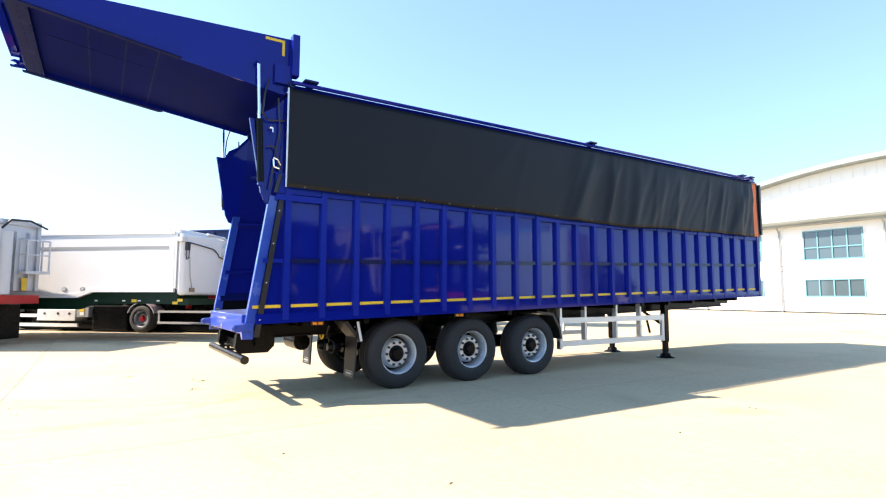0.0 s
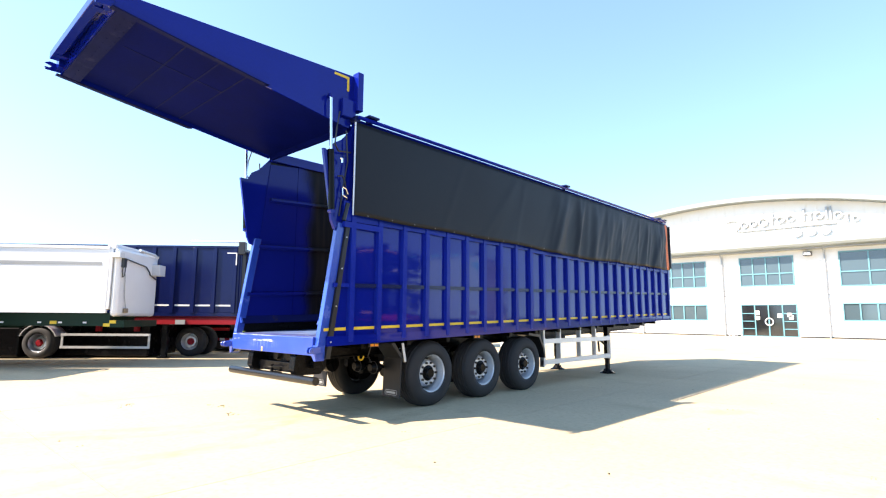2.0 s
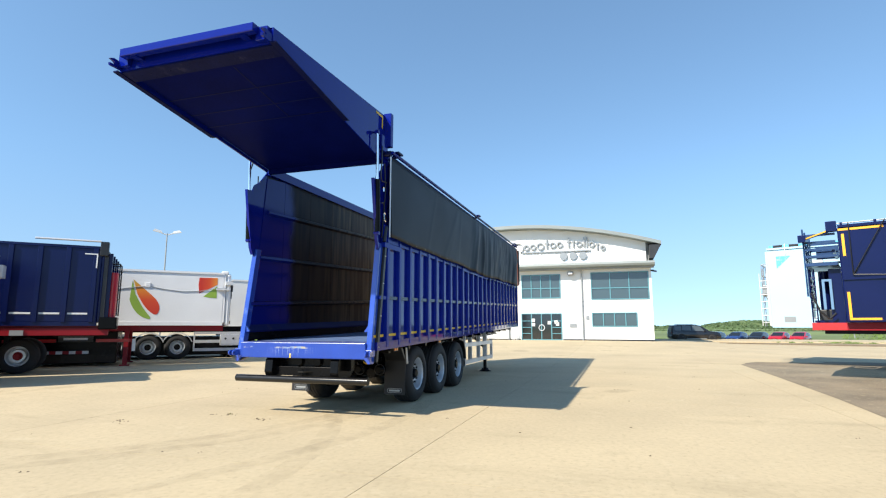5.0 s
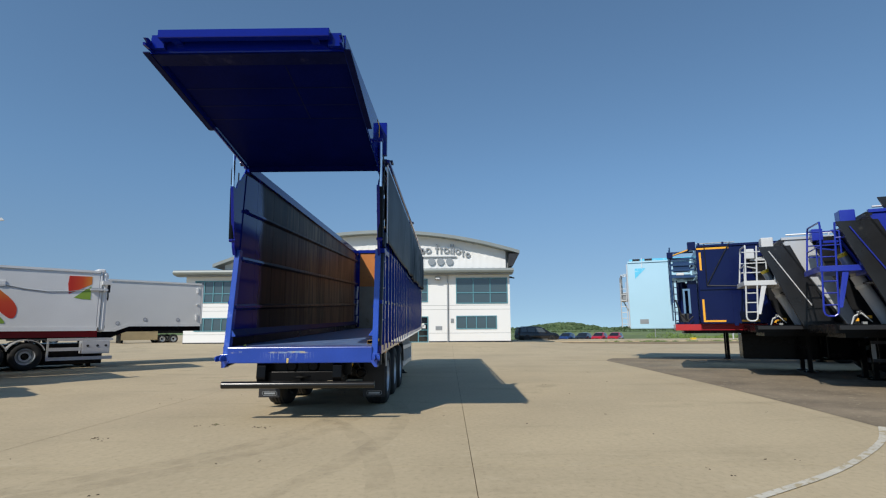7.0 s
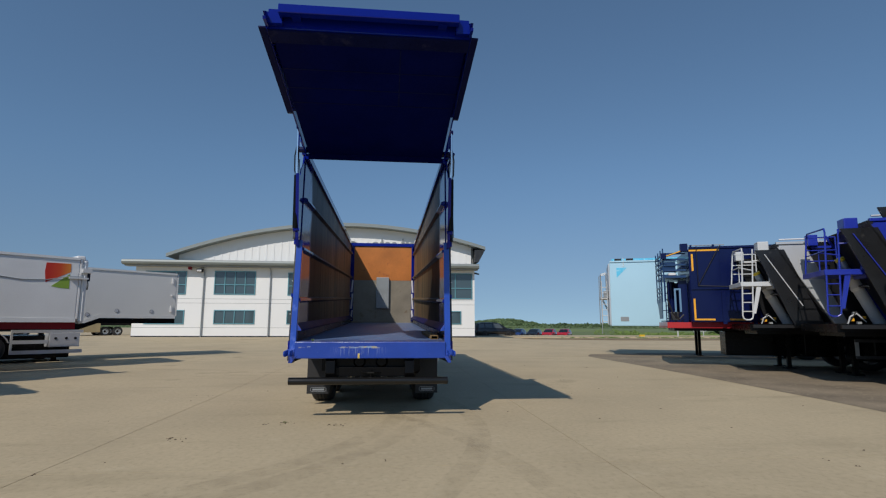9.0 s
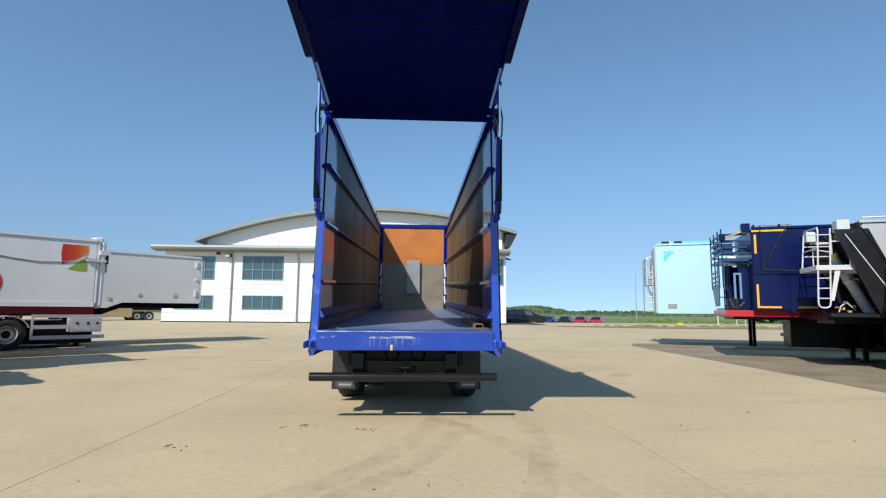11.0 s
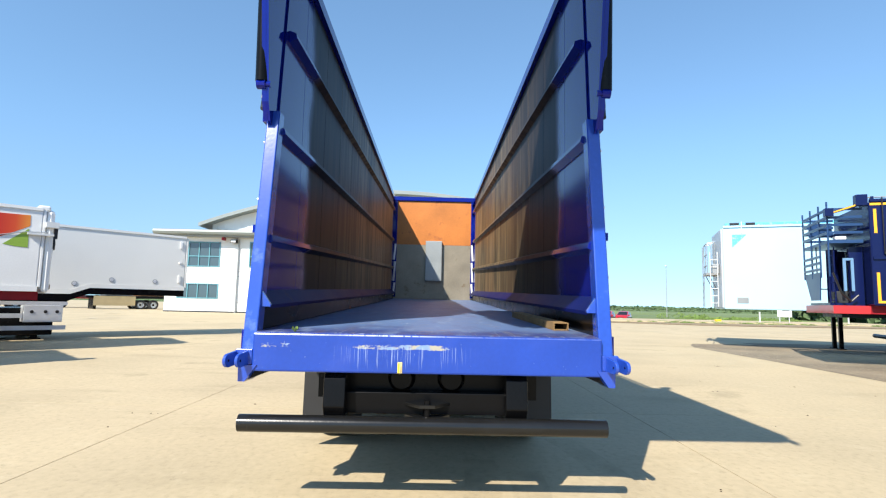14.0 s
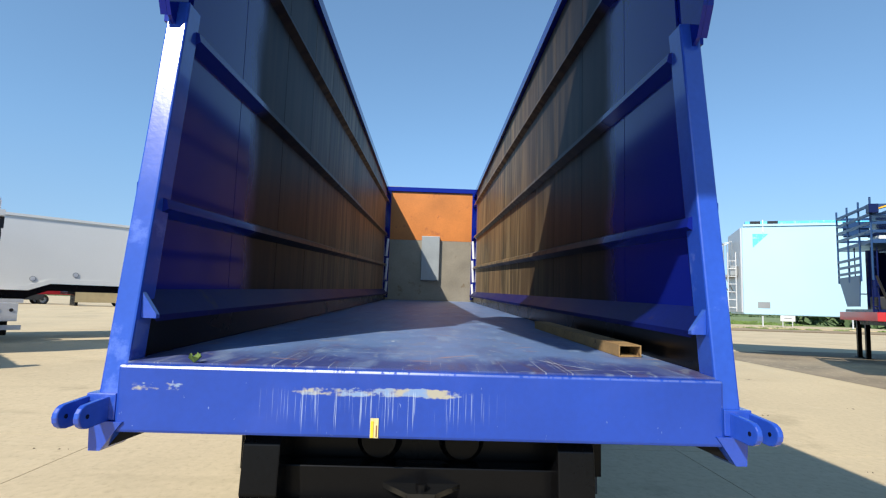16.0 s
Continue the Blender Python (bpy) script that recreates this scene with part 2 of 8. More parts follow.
def concrete_material():
    m = material("sunlit_concrete", (0.485, 0.392, 0.245), 0.85, 0, 0.2, 0.35, 14, 0.25, spots=(0.39, 0.315, 0.195), spot_amount=0.45, spot_scale=0.35, piece=0.06)
    # darker scuffed drifts, oil spots and fine cracks
    n, link = m.node_tree.nodes, m.node_tree.links.new
    p = n["Principled BSDF"]
    col = p.inputs["Base Color"].links[0].from_socket
    geo = n.new("ShaderNodeNewGeometry")

    def tint(kind, scale, stretch, lo, hi, amount, color, turn=0.0):
        mp = n.new("ShaderNodeMapping"); mp.inputs["Scale"].default_value = stretch; mp.inputs["Rotation"].default_value = (0, 0, turn)
        link(geo.outputs["Position"], mp.inputs["Vector"])
        if kind == "noise":
            t = n.new("ShaderNodeTexNoise"); t.inputs["Scale"].default_value, t.inputs["Detail"].default_value, t.inputs["Roughness"].default_value = scale, 9, 0.68
            out = t.outputs["Fac"]
        else:
            wb = n.new("ShaderNodeTexNoise"); wb.inputs["Scale"].default_value, wb.inputs["Detail"].default_value = 0.9, 5
            link(mp.outputs[0], wb.inputs["Vector"])
            ad = n.new("ShaderNodeVectorMath"); ad.operation = "MULTIPLY_ADD"; ad.inputs[1].default_value = (1.2, 1.2, 0)
            link(wb.outputs["Color"], ad.inputs[0]); link(mp.outputs[0], ad.inputs[2])
            t = n.new("ShaderNodeTexVoronoi"); t.feature = "DISTANCE_TO_EDGE"; t.inputs["Scale"].default_value = scale
            link(ad.outputs[0], t.inputs["Vector"]); out = t.outputs["Distance"]
        if kind == "noise":
            link(mp.outputs[0], t.inputs["Vector"])
        mr = n.new("ShaderNodeMapRange"); mr.interpolation_type = "SMOOTHSTEP"
        mr.inputs["From Min"].default_value, mr.inputs["From Max"].default_value = lo, hi
        mr.inputs["To Max"].default_value = amount
        if kind != "noise":
            mr.inputs["To Min"].default_value, mr.inputs["To Max"].default_value = amount, 0.0
        link(out, mr.inputs["Value"])
        mx = n.new("ShaderNodeMix"); mx.data_type = "RGBA"
        link(mr.outputs["Result"], mx.inputs[0]); link(col, mx.inputs[6]); mx.inputs[7].default_value = (*color, 1)
        return mx.outputs[2]
    col = tint("noise", 0.8, (1, 0.28, 1), 0.52, 0.72, 0.5, (0.31, 0.25, 0.15), 0.5)
    col = tint("noise", 2.2, (1, 1, 1), 0.56, 0.70, 0.5, (0.55, 0.46, 0.30))
    col = tint("noise", 5.0, (1, 1, 1), 0.63, 0.74, 0.7, (0.24, 0.19, 0.115))
    col = tint("noise", 16.0, (1, 1, 1), 0.50, 0.68, 0.4, (0.30, 0.24, 0.145))
    link(col, p.inputs["Base Color"])
    return m


M_CONCRETE = concrete_material()


def inner_wall_material(name, start):
    """Blue paint by the tail opening and headboard, worn to brown bare steel along the hold, redder low down on the far
    half. The bare steel's colour also carries shade near the tail and sun deeper in.
    """
    m = bpy.data.materials.new(name)
    m.use_nodes = True
    n, link = m.node_tree.nodes, m.node_tree.links.new
    p = n["Principled BSDF"]
    co = n.new("ShaderNodeTexCoord")
    sep = n.new("ShaderNodeSeparateXYZ"); link(co.outputs["Object"], sep.inputs[0])
    wob = n.new("ShaderNodeTexNoise"); wob.inputs["Scale"].default_value, wob.inputs["Detail"].default_value = 1.5, 6
    link(co.outputs["Object"], wob.inputs["Vector"])
    mp = n.new("ShaderNodeMapping"); mp.inputs["Scale"].default_value = (9, 9, 0.7); link(co.outputs["Object"], mp.inputs["Vector"])
    streak = n.new("ShaderNodeTexNoise"); streak.inputs["Scale"].default_value, streak.inputs["Detail"].default_value = 1.0, 6
    link(mp.outputs[0], streak.inputs["Vector"])

    def math_node(op, a, b):
        q = n.new("ShaderNodeMath"); q.operation = op
        for k, v in enumerate((a, b)):
            if isinstance(v, (int, float)):
                q.inputs[k].default_value = v
            else:
                link(v, q.inputs[k])
        return q.outputs[0]

    def step(v, a, b):
        q = n.new("ShaderNodeMapRange"); q.interpolation_type = "SMOOTHSTEP"
        q.inputs["From Min"].default_value, q.inputs["From Max"].default_value = a, b
        link(v, q.inputs["Value"]); return q.outputs["Result"]

    def mix(f, a, b):
        q = n.new("ShaderNodeMix"); q.data_type = "RGBA"; link(f, q.inputs[0])
        for k, v in ((6, a), (7, b)):
            if isinstance(v, tuple):
                q.inputs[k].default_value = (*v, 1)
            else:
                link(v, q.inputs[k])
        return q.outputs[2]

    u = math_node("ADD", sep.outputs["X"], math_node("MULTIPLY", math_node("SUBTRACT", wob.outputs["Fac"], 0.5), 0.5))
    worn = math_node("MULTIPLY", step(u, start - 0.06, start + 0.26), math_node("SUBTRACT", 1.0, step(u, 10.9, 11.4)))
    # dark tone for the shaded stretch, tan for the sunlit one deeper in
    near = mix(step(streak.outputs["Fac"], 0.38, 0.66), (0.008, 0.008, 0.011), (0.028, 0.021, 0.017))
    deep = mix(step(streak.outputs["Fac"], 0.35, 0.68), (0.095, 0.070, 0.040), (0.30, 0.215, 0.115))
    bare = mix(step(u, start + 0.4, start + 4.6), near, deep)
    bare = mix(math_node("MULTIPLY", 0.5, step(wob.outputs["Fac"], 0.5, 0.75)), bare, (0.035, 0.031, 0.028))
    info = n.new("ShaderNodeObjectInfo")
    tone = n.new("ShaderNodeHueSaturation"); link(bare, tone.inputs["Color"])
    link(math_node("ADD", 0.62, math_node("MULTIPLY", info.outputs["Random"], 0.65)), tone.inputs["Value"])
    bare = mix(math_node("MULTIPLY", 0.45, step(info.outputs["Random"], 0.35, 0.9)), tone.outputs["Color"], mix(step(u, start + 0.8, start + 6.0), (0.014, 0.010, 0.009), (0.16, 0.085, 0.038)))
    link(mix(worn, (0.004, 0.011, 0.17), bare), p.inputs["Base Color"])
    link(math_node("ADD", 0.11, math_node("MULTIPLY", worn, 0.36)), p.inputs["Roughness"])
    link(math_node("SUBTRACT", 0.24, math_node("MULTIPLY", worn, 0.11)), p.inputs["Specular IOR Level"])
    return m


M_INNER = inner_wall_material("worn_shade_toned_hold", 1.18)
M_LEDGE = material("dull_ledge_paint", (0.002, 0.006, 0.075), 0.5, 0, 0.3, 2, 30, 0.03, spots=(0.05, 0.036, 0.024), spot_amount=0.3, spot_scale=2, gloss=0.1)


def bed_material():
    """Steel floor: pale blue-grey rubbed steel, deep blue paint left at the tail, long scratches and rust scuffs."""
    m = material("scraped_blue_floor", (0.105, 0.175, 0.34), 0.42, 0.0, 0.2, 2.5, 40, 0.08, spots=(0.14, 0.18, 0.30), spot_amount=0.5, spot_scale=2.2)
    n, link = m.node_tree.nodes, m.node_tree.links.new
    p = n["Principled BSDF"]
    col = p.inputs["Base Color"].links[0].from_socket
    co = n.new("ShaderNodeTexCoord"); sep = n.new("ShaderNodeSeparateXYZ"); link(co.outputs["Object"], sep.inputs[0])

    def noise(stretch, turn=0.0, detail=6):
        mp = n.new("ShaderNodeMapping"); mp.inputs["Scale"].default_value = stretch; mp.inputs["Rotation"].default_value = (0, 0, turn)
        link(co.outputs["Object"], mp.inputs["Vector"])
        t = n.new("ShaderNodeTexNoise"); t.inputs["Scale"].default_value, t.inputs["Detail"].default_value = 1.0, detail
        link(mp.outputs[0], t.inputs["Vector"]); return t.outputs["Fac"]

    def ramp(v, a, b, top=1.0):
        q = n.new("ShaderNodeMapRange"); q.interpolation_type = "SMOOTHSTEP"
        q.inputs["From Min"].default_value, q.inputs["From Max"].default_value, q.inputs["To Max"].default_value = a, b, top
        link(v, q.inputs["Value"]); return q.outputs["Result"]

    def both(op, a, b):
        q = n.new("ShaderNodeMath"); q.operation = op
        for k, v in enumerate((a, b)):
            if isinstance(v, (int, float)):
                q.inputs[k].default_value = v
            else:
                link(v, q.inputs[k])
        return q.outputs[0]

    def over(f, a, color):
        q = n.new("ShaderNodeMix"); q.data_type = "RGBA"; link(f, q.inputs[0]); link(a, q.inputs[6]); q.inputs[7].default_value = (*color, 1); return q.outputs[2]
    tail = both("SUBTRACT", 1.0, ramp(both("ADD", sep.outputs["X"], both("MULTIPLY", both("SUBTRACT", noise((2, 3, 2)), 0.5), 1.6)), 0.1, 0.65))
    col = over(both("MULTIPLY", tail, 0.85), col, (0.026, 0.030, 0.15))
    col = over(both("MULTIPLY", tail, ramp(noise((2, 9, 3)), 0.54, 0.66, 0.45)), col, (0.10, 0.055, 0.06))
    col = over(ramp(noise((2.6, 7, 1), 0.4), 0.55, 0.68, 0.4), col, (0.25, 0.34, 0.46))
    col = over(ramp(noise((1.6, 6, 1), 0.3), 0.52, 0.62, 0.55), col, (0.09, 0.12, 0.25))
    col = over(ramp(noise((9, 22, 1), 0.9), 0.60, 0.68, 0.45), col, (0.22, 0.26, 0.31))
    for turn in (0.5, -0.8, 1.2):
        col = over(both("MULTIPLY", ramp(noise((0.8, 110, 1), turn, 2), 0.695, 0.715, 0.5), both("ADD", 0.15, tail)), col, (0.40, 0.43, 0.46))
    col = over(both("MULTIPLY", tail, ramp(noise((14, 3, 1), 0.2, 4), 0.66, 0.70, 0.8)), col, (0.50, 0.22, 0.03))
    def scratch(scale, turn, width, amount, color):
        mp = n.new("ShaderNodeMapping"); mp.inputs["Scale"].default_value = (scale, scale * 0.45, 1); mp.inputs["Rotation"].default_value = (0, 0, turn)
        wob = n.new("ShaderNodeTexNoise"); wob.inputs["Scale"].default_value, wob.inputs["Detail"].default_value = 1.3, 2
        ad = n.new("ShaderNodeVectorMath"); ad.operation = "MULTIPLY_ADD"; ad.inputs[1].default_value = (0.5, 0.5, 0)
        link(co.outputs["Object"], mp.inputs["Vector"]); link(co.outputs["Object"], wob.inputs["Vector"])
        link(wob.outputs["Color"], ad.inputs[0]); link(mp.outputs[0], ad.inputs[2])
        v = n.new("ShaderNodeTexVoronoi"); v.feature, v.voronoi_dimensions = "DISTANCE_TO_EDGE", "2D"; v.inputs["Scale"].default_value = 1.0
        link(ad.outputs[0], v.inputs["Vector"])
        line = both("SUBTRACT", 1.0, ramp(v.outputs["Distance"], 0.0, width))
        return over(both("MULTIPLY", both("MULTIPLY", line, ramp(noise((3, 3, 1), turn), 0.50, 0.62, amount)), ramp(both("SUBTRACT", 2.6, sep.outputs["X"]), 0.0, 1.6)), col, color)
    col = scratch(2.4, 0.6, 0.012, 0.8, (0.46, 0.50, 0.54))
    col = scratch(3.4, -0.5, 0.010, 0.7, (0.40, 0.42, 0.44))
    col = scratch(1.7, 1.3, 0.016, 0.7, (0.45, 0.20, 0.04))
    link(col, p.inputs["Base Color"])
    return m


M_BED = bed_material()
def sill_material():
    """Blue paint with a scraped, chalky band under the top edge and runs below it, strongest near the middle."""
    m = material("scraped_sill_paint", (0.008, 0.047, 0.32), 0.32, 0, 0.18, 2.0, 40, 0.03, coat=0.2)
    n, link = m.node_tree.nodes, m.node_tree.links.new
    p = n["Principled BSDF"]
    base = p.inputs["Base Color"].links[0].from_socket
    co = n.new("ShaderNodeTexCoord"); sep = n.new("ShaderNodeSeparateXYZ"); link(co.outputs["Object"], sep.inputs[0])

    def calc(op, a, b):
        q = n.new("ShaderNodeMath"); q.operation = op
        for k, v in enumerate((a, b)):
            if isinstance(v, (int, float)):
                q.inputs[k].default_value = v
            else:
                link(v, q.inputs[k])
        return q.outputs[0]

    def ramp(v, a, b):
        q = n.new("ShaderNodeMapRange"); q.interpolation_type = "SMOOTHSTEP"
        q.inputs["From Min"].default_value, q.inputs["From Max"].default_value = a, b
        link(v, q.inputs["Value"]); return q.outputs["Result"]

    def noise_at(sx, sy, sz, detail):
        mp = n.new("ShaderNodeMapping"); mp.inputs["Scale"].default_value = (sx, sy, sz); link(co.outputs["Object"], mp.inputs["Vector"])
        t = n.new("ShaderNodeTexNoise"); t.inputs["Scale"].default_value, t.inputs["Detail"].default_value = 1.0, detail
        link(mp.outputs[0], t.inputs["Vector"]); return t.outputs["Fac"]
    band = calc("MULTIPLY", ramp(sep.outputs["Z"], 1.035, 1.06), calc("SUBTRACT", 1.0, ramp(sep.outputs["Z"], 1.075, 1.10)))
    near = calc("SUBTRACT", 1.0, ramp(calc("ABSOLUTE", calc("SUBTRACT", sep.outputs["Y"], 0.16), 0), 0.20, 0.52))
    far = calc("MULTIPLY", 0.85, calc("SUBTRACT", 1.0, ramp(calc("ABSOLUTE", calc("SUBTRACT", sep.outputs["Y"], 0.98), 0), 0.06, 0.16)))
    where = calc("MAXIMUM", near, far)
    ragged = calc("SUBTRACT", calc("ADD", calc("MULTIPLY", 0.9, noise_at(6, 7, 34, 12)), calc("MULTIPLY", 0.5, noise_at(30, 55, 90, 6))), 0.72)
    scrape = ramp(calc("ADD", calc("MULTIPLY", calc("MULTIPLY", band, where), 0.60), ragged), 0.42, 0.62)
    edge = calc("MULTIPLY", calc("MULTIPLY", ramp(sep.outputs["Z"], 1.133, 1.138), calc("SUBTRACT", 1.0, ramp(sep.outputs["X"], -0.0265, -0.022))), calc("ADD", 0.15, calc("MULTIPLY", 0.85, ramp(sep.outputs["Y"], -0.3, 0.3))))
    chips = calc("MULTIPLY", edge, calc("MULTIPLY", ramp(noise_at(3, 4, 3, 4), 0.30, 0.5), ramp(noise_at(30, 60, 20, 4), 0.36, 0.5)))
    runs = calc("MULTIPLY", calc("MULTIPLY", near, calc("SUBTRACT", 1.0, ramp(sep.outputs["Z"], 1.06, 1.08))), ramp(noise_at(5, 190, 2.5, 4), 0.59, 0.64))
    runs = calc("MULTIPLY", runs, calc("MULTIPLY", 0.5, ramp(calc("ADD", sep.outputs["Z"], calc("MULTIPLY", noise_at(3, 26, 1, 2), 0.25)), 1.06, 1.13)))
    dust = calc("MULTIPLY", 0.25, ramp(noise_at(3, 3, 3, 6), 0.5, 0.75))
    def over(f, a, color):
        q = n.new("ShaderNodeMix"); q.data_type = "RGBA"; link(f, q.inputs[0]); link(a, q.inputs[6]); q.inputs[7].default_value = (*color, 1); return q.outputs[2]
    col = over(dust, base, (0.05, 0.09, 0.42))
    col = over(calc("MULTIPLY", scrape, 0.8), col, (0.44, 0.40, 0.25))
    col = over(calc("MULTIPLY", scrape, ramp(noise_at(8, 9, 12, 3), 0.46, 0.56)), col, (0.17, 0.27, 0.47))
    col = over(calc("MULTIPLY", chips, 0.7), col, (0.62, 0.66, 0.70))
    col = over(calc("MULTIPLY", 0.4, ramp(noise_at(50, 60, 26, 3), 0.72, 0.75)), col, (0.36, 0.45, 0.62))
    col = over(runs, col, (0.42, 0.50, 0.62))
    link(col, p.inputs["Base Color"])
    return m


M_SILL = sill_material()
M_HEAD_RUST = material("orange_rust_steel", (0.50, 0.17, 0.035), 0.5, 0.2, 0.22, 2, 30, 0.05, spots=(0.33, 0.10, 0.03), spot_amount=0.4, spot_scale=2.5)
M_HEAD_BARE = material("bare_plate_steel", (0.275, 0.245, 0.19), 0.42, 0.4, 0.2, 2.5, 30, 0.05, spots=(0.20, 0.15, 0.09), spot_amount=0.45, spot_scale=3)
M_HEAD_PLATE = material("grey_steel_plate", (0.33, 0.36, 0.37), 0.4, 0.4, 0.12, 2.5, 30, 0.05)


# ---- mesh helpers ----
def hexa(bm, a, b):
    """A solid between two quads of four points each, in matching order."""
    va, vb = [bm.verts.new(p) for p in a], [bm.verts.new(p) for p in b]
    k = len(va)
    bm.faces.new(va[::-1]); bm.faces.new(vb)
    for i in range(k):
        bm.faces.new((va[i], va[(i + 1) % k], vb[(i + 1) % k], vb[i]))


def box(bm, x0, x1, y0, y1, z0, z1):
    hexa(bm, [(x0, y0, z0), (x1, y0, z0), (x1, y1, z0), (x0, y1, z0)], [(x0, y0, z1), (x1, y0, z1), (x1, y1, z1), (x0, y1, z1)])


def prism(bm, outline, axis, lo, hi):
    """An outline of (a, b) pairs, drawn out along one axis; a, b are the other two axes in order."""
    def place(a, b, c):
        return {"x": (c, a, b), "y": (a, c, b), "z": (a, b, c)}[axis]
    hexa(bm, [place(a, b, lo) for a, b in outline], [place(a, b, hi) for a, b in outline])


def rod(bm, p, q, r, r2=None, seg=12):
    p, q = Vector(p), Vector(q)
    turn = (q - p).to_track_quat("Z", "Y").to_matrix()
    r2 = r if r2 is None else r2
    ring = [(math.cos(6.28318 * i / seg), math.sin(6.28318 * i / seg)) for i in range(seg)]
    hexa(bm, [p + turn @ Vector((c * r, s * r, 0)) for c, s in ring], [q + turn @ Vector((c * r2, s * r2, 0)) for c, s in ring])


def pipe(bm, points, r, seg=8):
    for p, q in zip(points, points[1:]):
        rod(bm, p, q, r, seg=seg)


def lathe(bm, profile, seg=32, centre=(0, 0, 0), axis="y"):
    """A closed profile of (radius, along) pairs turned round an axis."""
    rings = []
    for r, a in profile:
        ring = []
        for i in range(seg):
            c, s = math.cos(2 * math.pi * i / seg) * r, math.sin(2 * math.pi * i / seg) * r
            v = {"y": (c, a, s), "z": (c, s, a), "x": (a, c, s)}[axis]
            ring.append(bm.verts.new(Vector(centre) + Vector(v)))
        rings.append(ring)
    for k in range(len(rings)):
        a, b = rings[k], rings[(k + 1) % len(rings)]
        for i in range(seg):
            bm.faces.new((a[i], a[(i + 1) % seg], b[(i + 1) % seg], b[i]))


def part(name, bm, mat, parent=None, label="", smooth=False, bevel=0.0):
    bmesh.ops.recalc_face_normals(bm, faces=bm.faces)
    me = bpy.data.meshes.new(name)
    bm.to_mesh(me); bm.free()
    me.materials.append(mat)
    ob = new(name, me)
    ob.parent = parent
    if smooth:
        for f in me.polygons:
            f.use_smooth = True
        es = ob.modifiers.new("edges", "EDGE_SPLIT"); es.split_angle = radians(38)
    if bevel:
        b = ob.modifiers.new("bevel", "BEVEL"); b.width, b.segments, b.limit_method = bevel, 2, "ANGLE"
    if label:
        ob["label"] = label
    return ob


def made(name, mat, parent, build, *args, label="", smooth=False, bevel=0.0, **shape):
    bm = bmesh.new()
    build(bm, *args, **shape)
    return part(name, bm, mat, parent, label, smooth, bevel)


def boxpart(name, mat, parent, *dims, label="", bevel=0.0):
    return made(name, mat, parent, box, *dims, label=label, bevel=bevel)


def thing(name, label, category, at=(0, 0, 0), turn=0, group="", kind=""):
    ob = new(name)
    ob.empty_display_size = 0.3
    ob.matrix_basis = pose(*at, 0, 0, turn)
    return tagged(ob, label, category, group, kind)


def smoothstep(a, b, v):
    t = min(1, max(0, (v - a) / (b - a)))
    return t * t * (3 - 2 * t)


def ground_z(x, y):
    """The yard rises gently towards the building and the parked row."""
    return max(0.28 * smoothstep(20, 38, x) * smoothstep(-3, 1.5, y), 0.05 * smoothstep(12.5, 19, y) * (1 - smoothstep(22, 38, x)))


# ---- ground ----
def build_ground():
    bm = bmesh.new()
    xs = [-2500, -800, -250, -80, -44, -42, -20, 0, 20, 46, 50, 56, 62, 67, 71, 84, 100, 250, 800, 2500]
    ys = [-2500, -800, -250, -90, -40, -38, -20, -1.9, 0, 20, 54, 93, 97, 250, 800, 2500]
    fall = {50: -0.10, 56: -0.19, 62: -0.30, 67: -0.6, 71: -0.81, 84: -0.81, 100: -0.4}

    def sunk(x, y):
        """Fields at the yard's level; the ground falls away to a lower parking strip past the yard's edge."""
        if -43 < x < 47 and -39 < y < 95:
            return -0.4
        return fall.get(x, -0.03) if -39 < y < -1 else -0.03
    grid = [[bm.verts.new((x, y, sunk(x, y))) for y in ys] for x in xs]
    for i in range(len(xs) - 1):
        for j in range(len(ys) - 1):
            bm.faces.new((grid[i][j], grid[i + 1][j], grid[i + 1][j + 1], grid[i][j + 1]))
    g = part("ground", bm, M_GRASS)
    tagged(g, "flat green fields reaching to the horizon", "ground", kind="structure")


build_ground()


def build_structure_sheet(name, outline, z, mat, label, category):
    """A thin laid sheet that follows the yard's rise."""
    bm = bmesh.new()
    top = [bm.verts.new((x, y, ground_z(x, y) + z)) for x, y in outline]
    bm.faces.new(top)
    ob = part(name, bm, mat)
    return tagged(ob, label, category, kind="structure")
# ---- building ----
BX, BZ = 38.5, 0.27


def arch(y):
    return 9.75 - (y - 12.0) ** 2 / 74.0


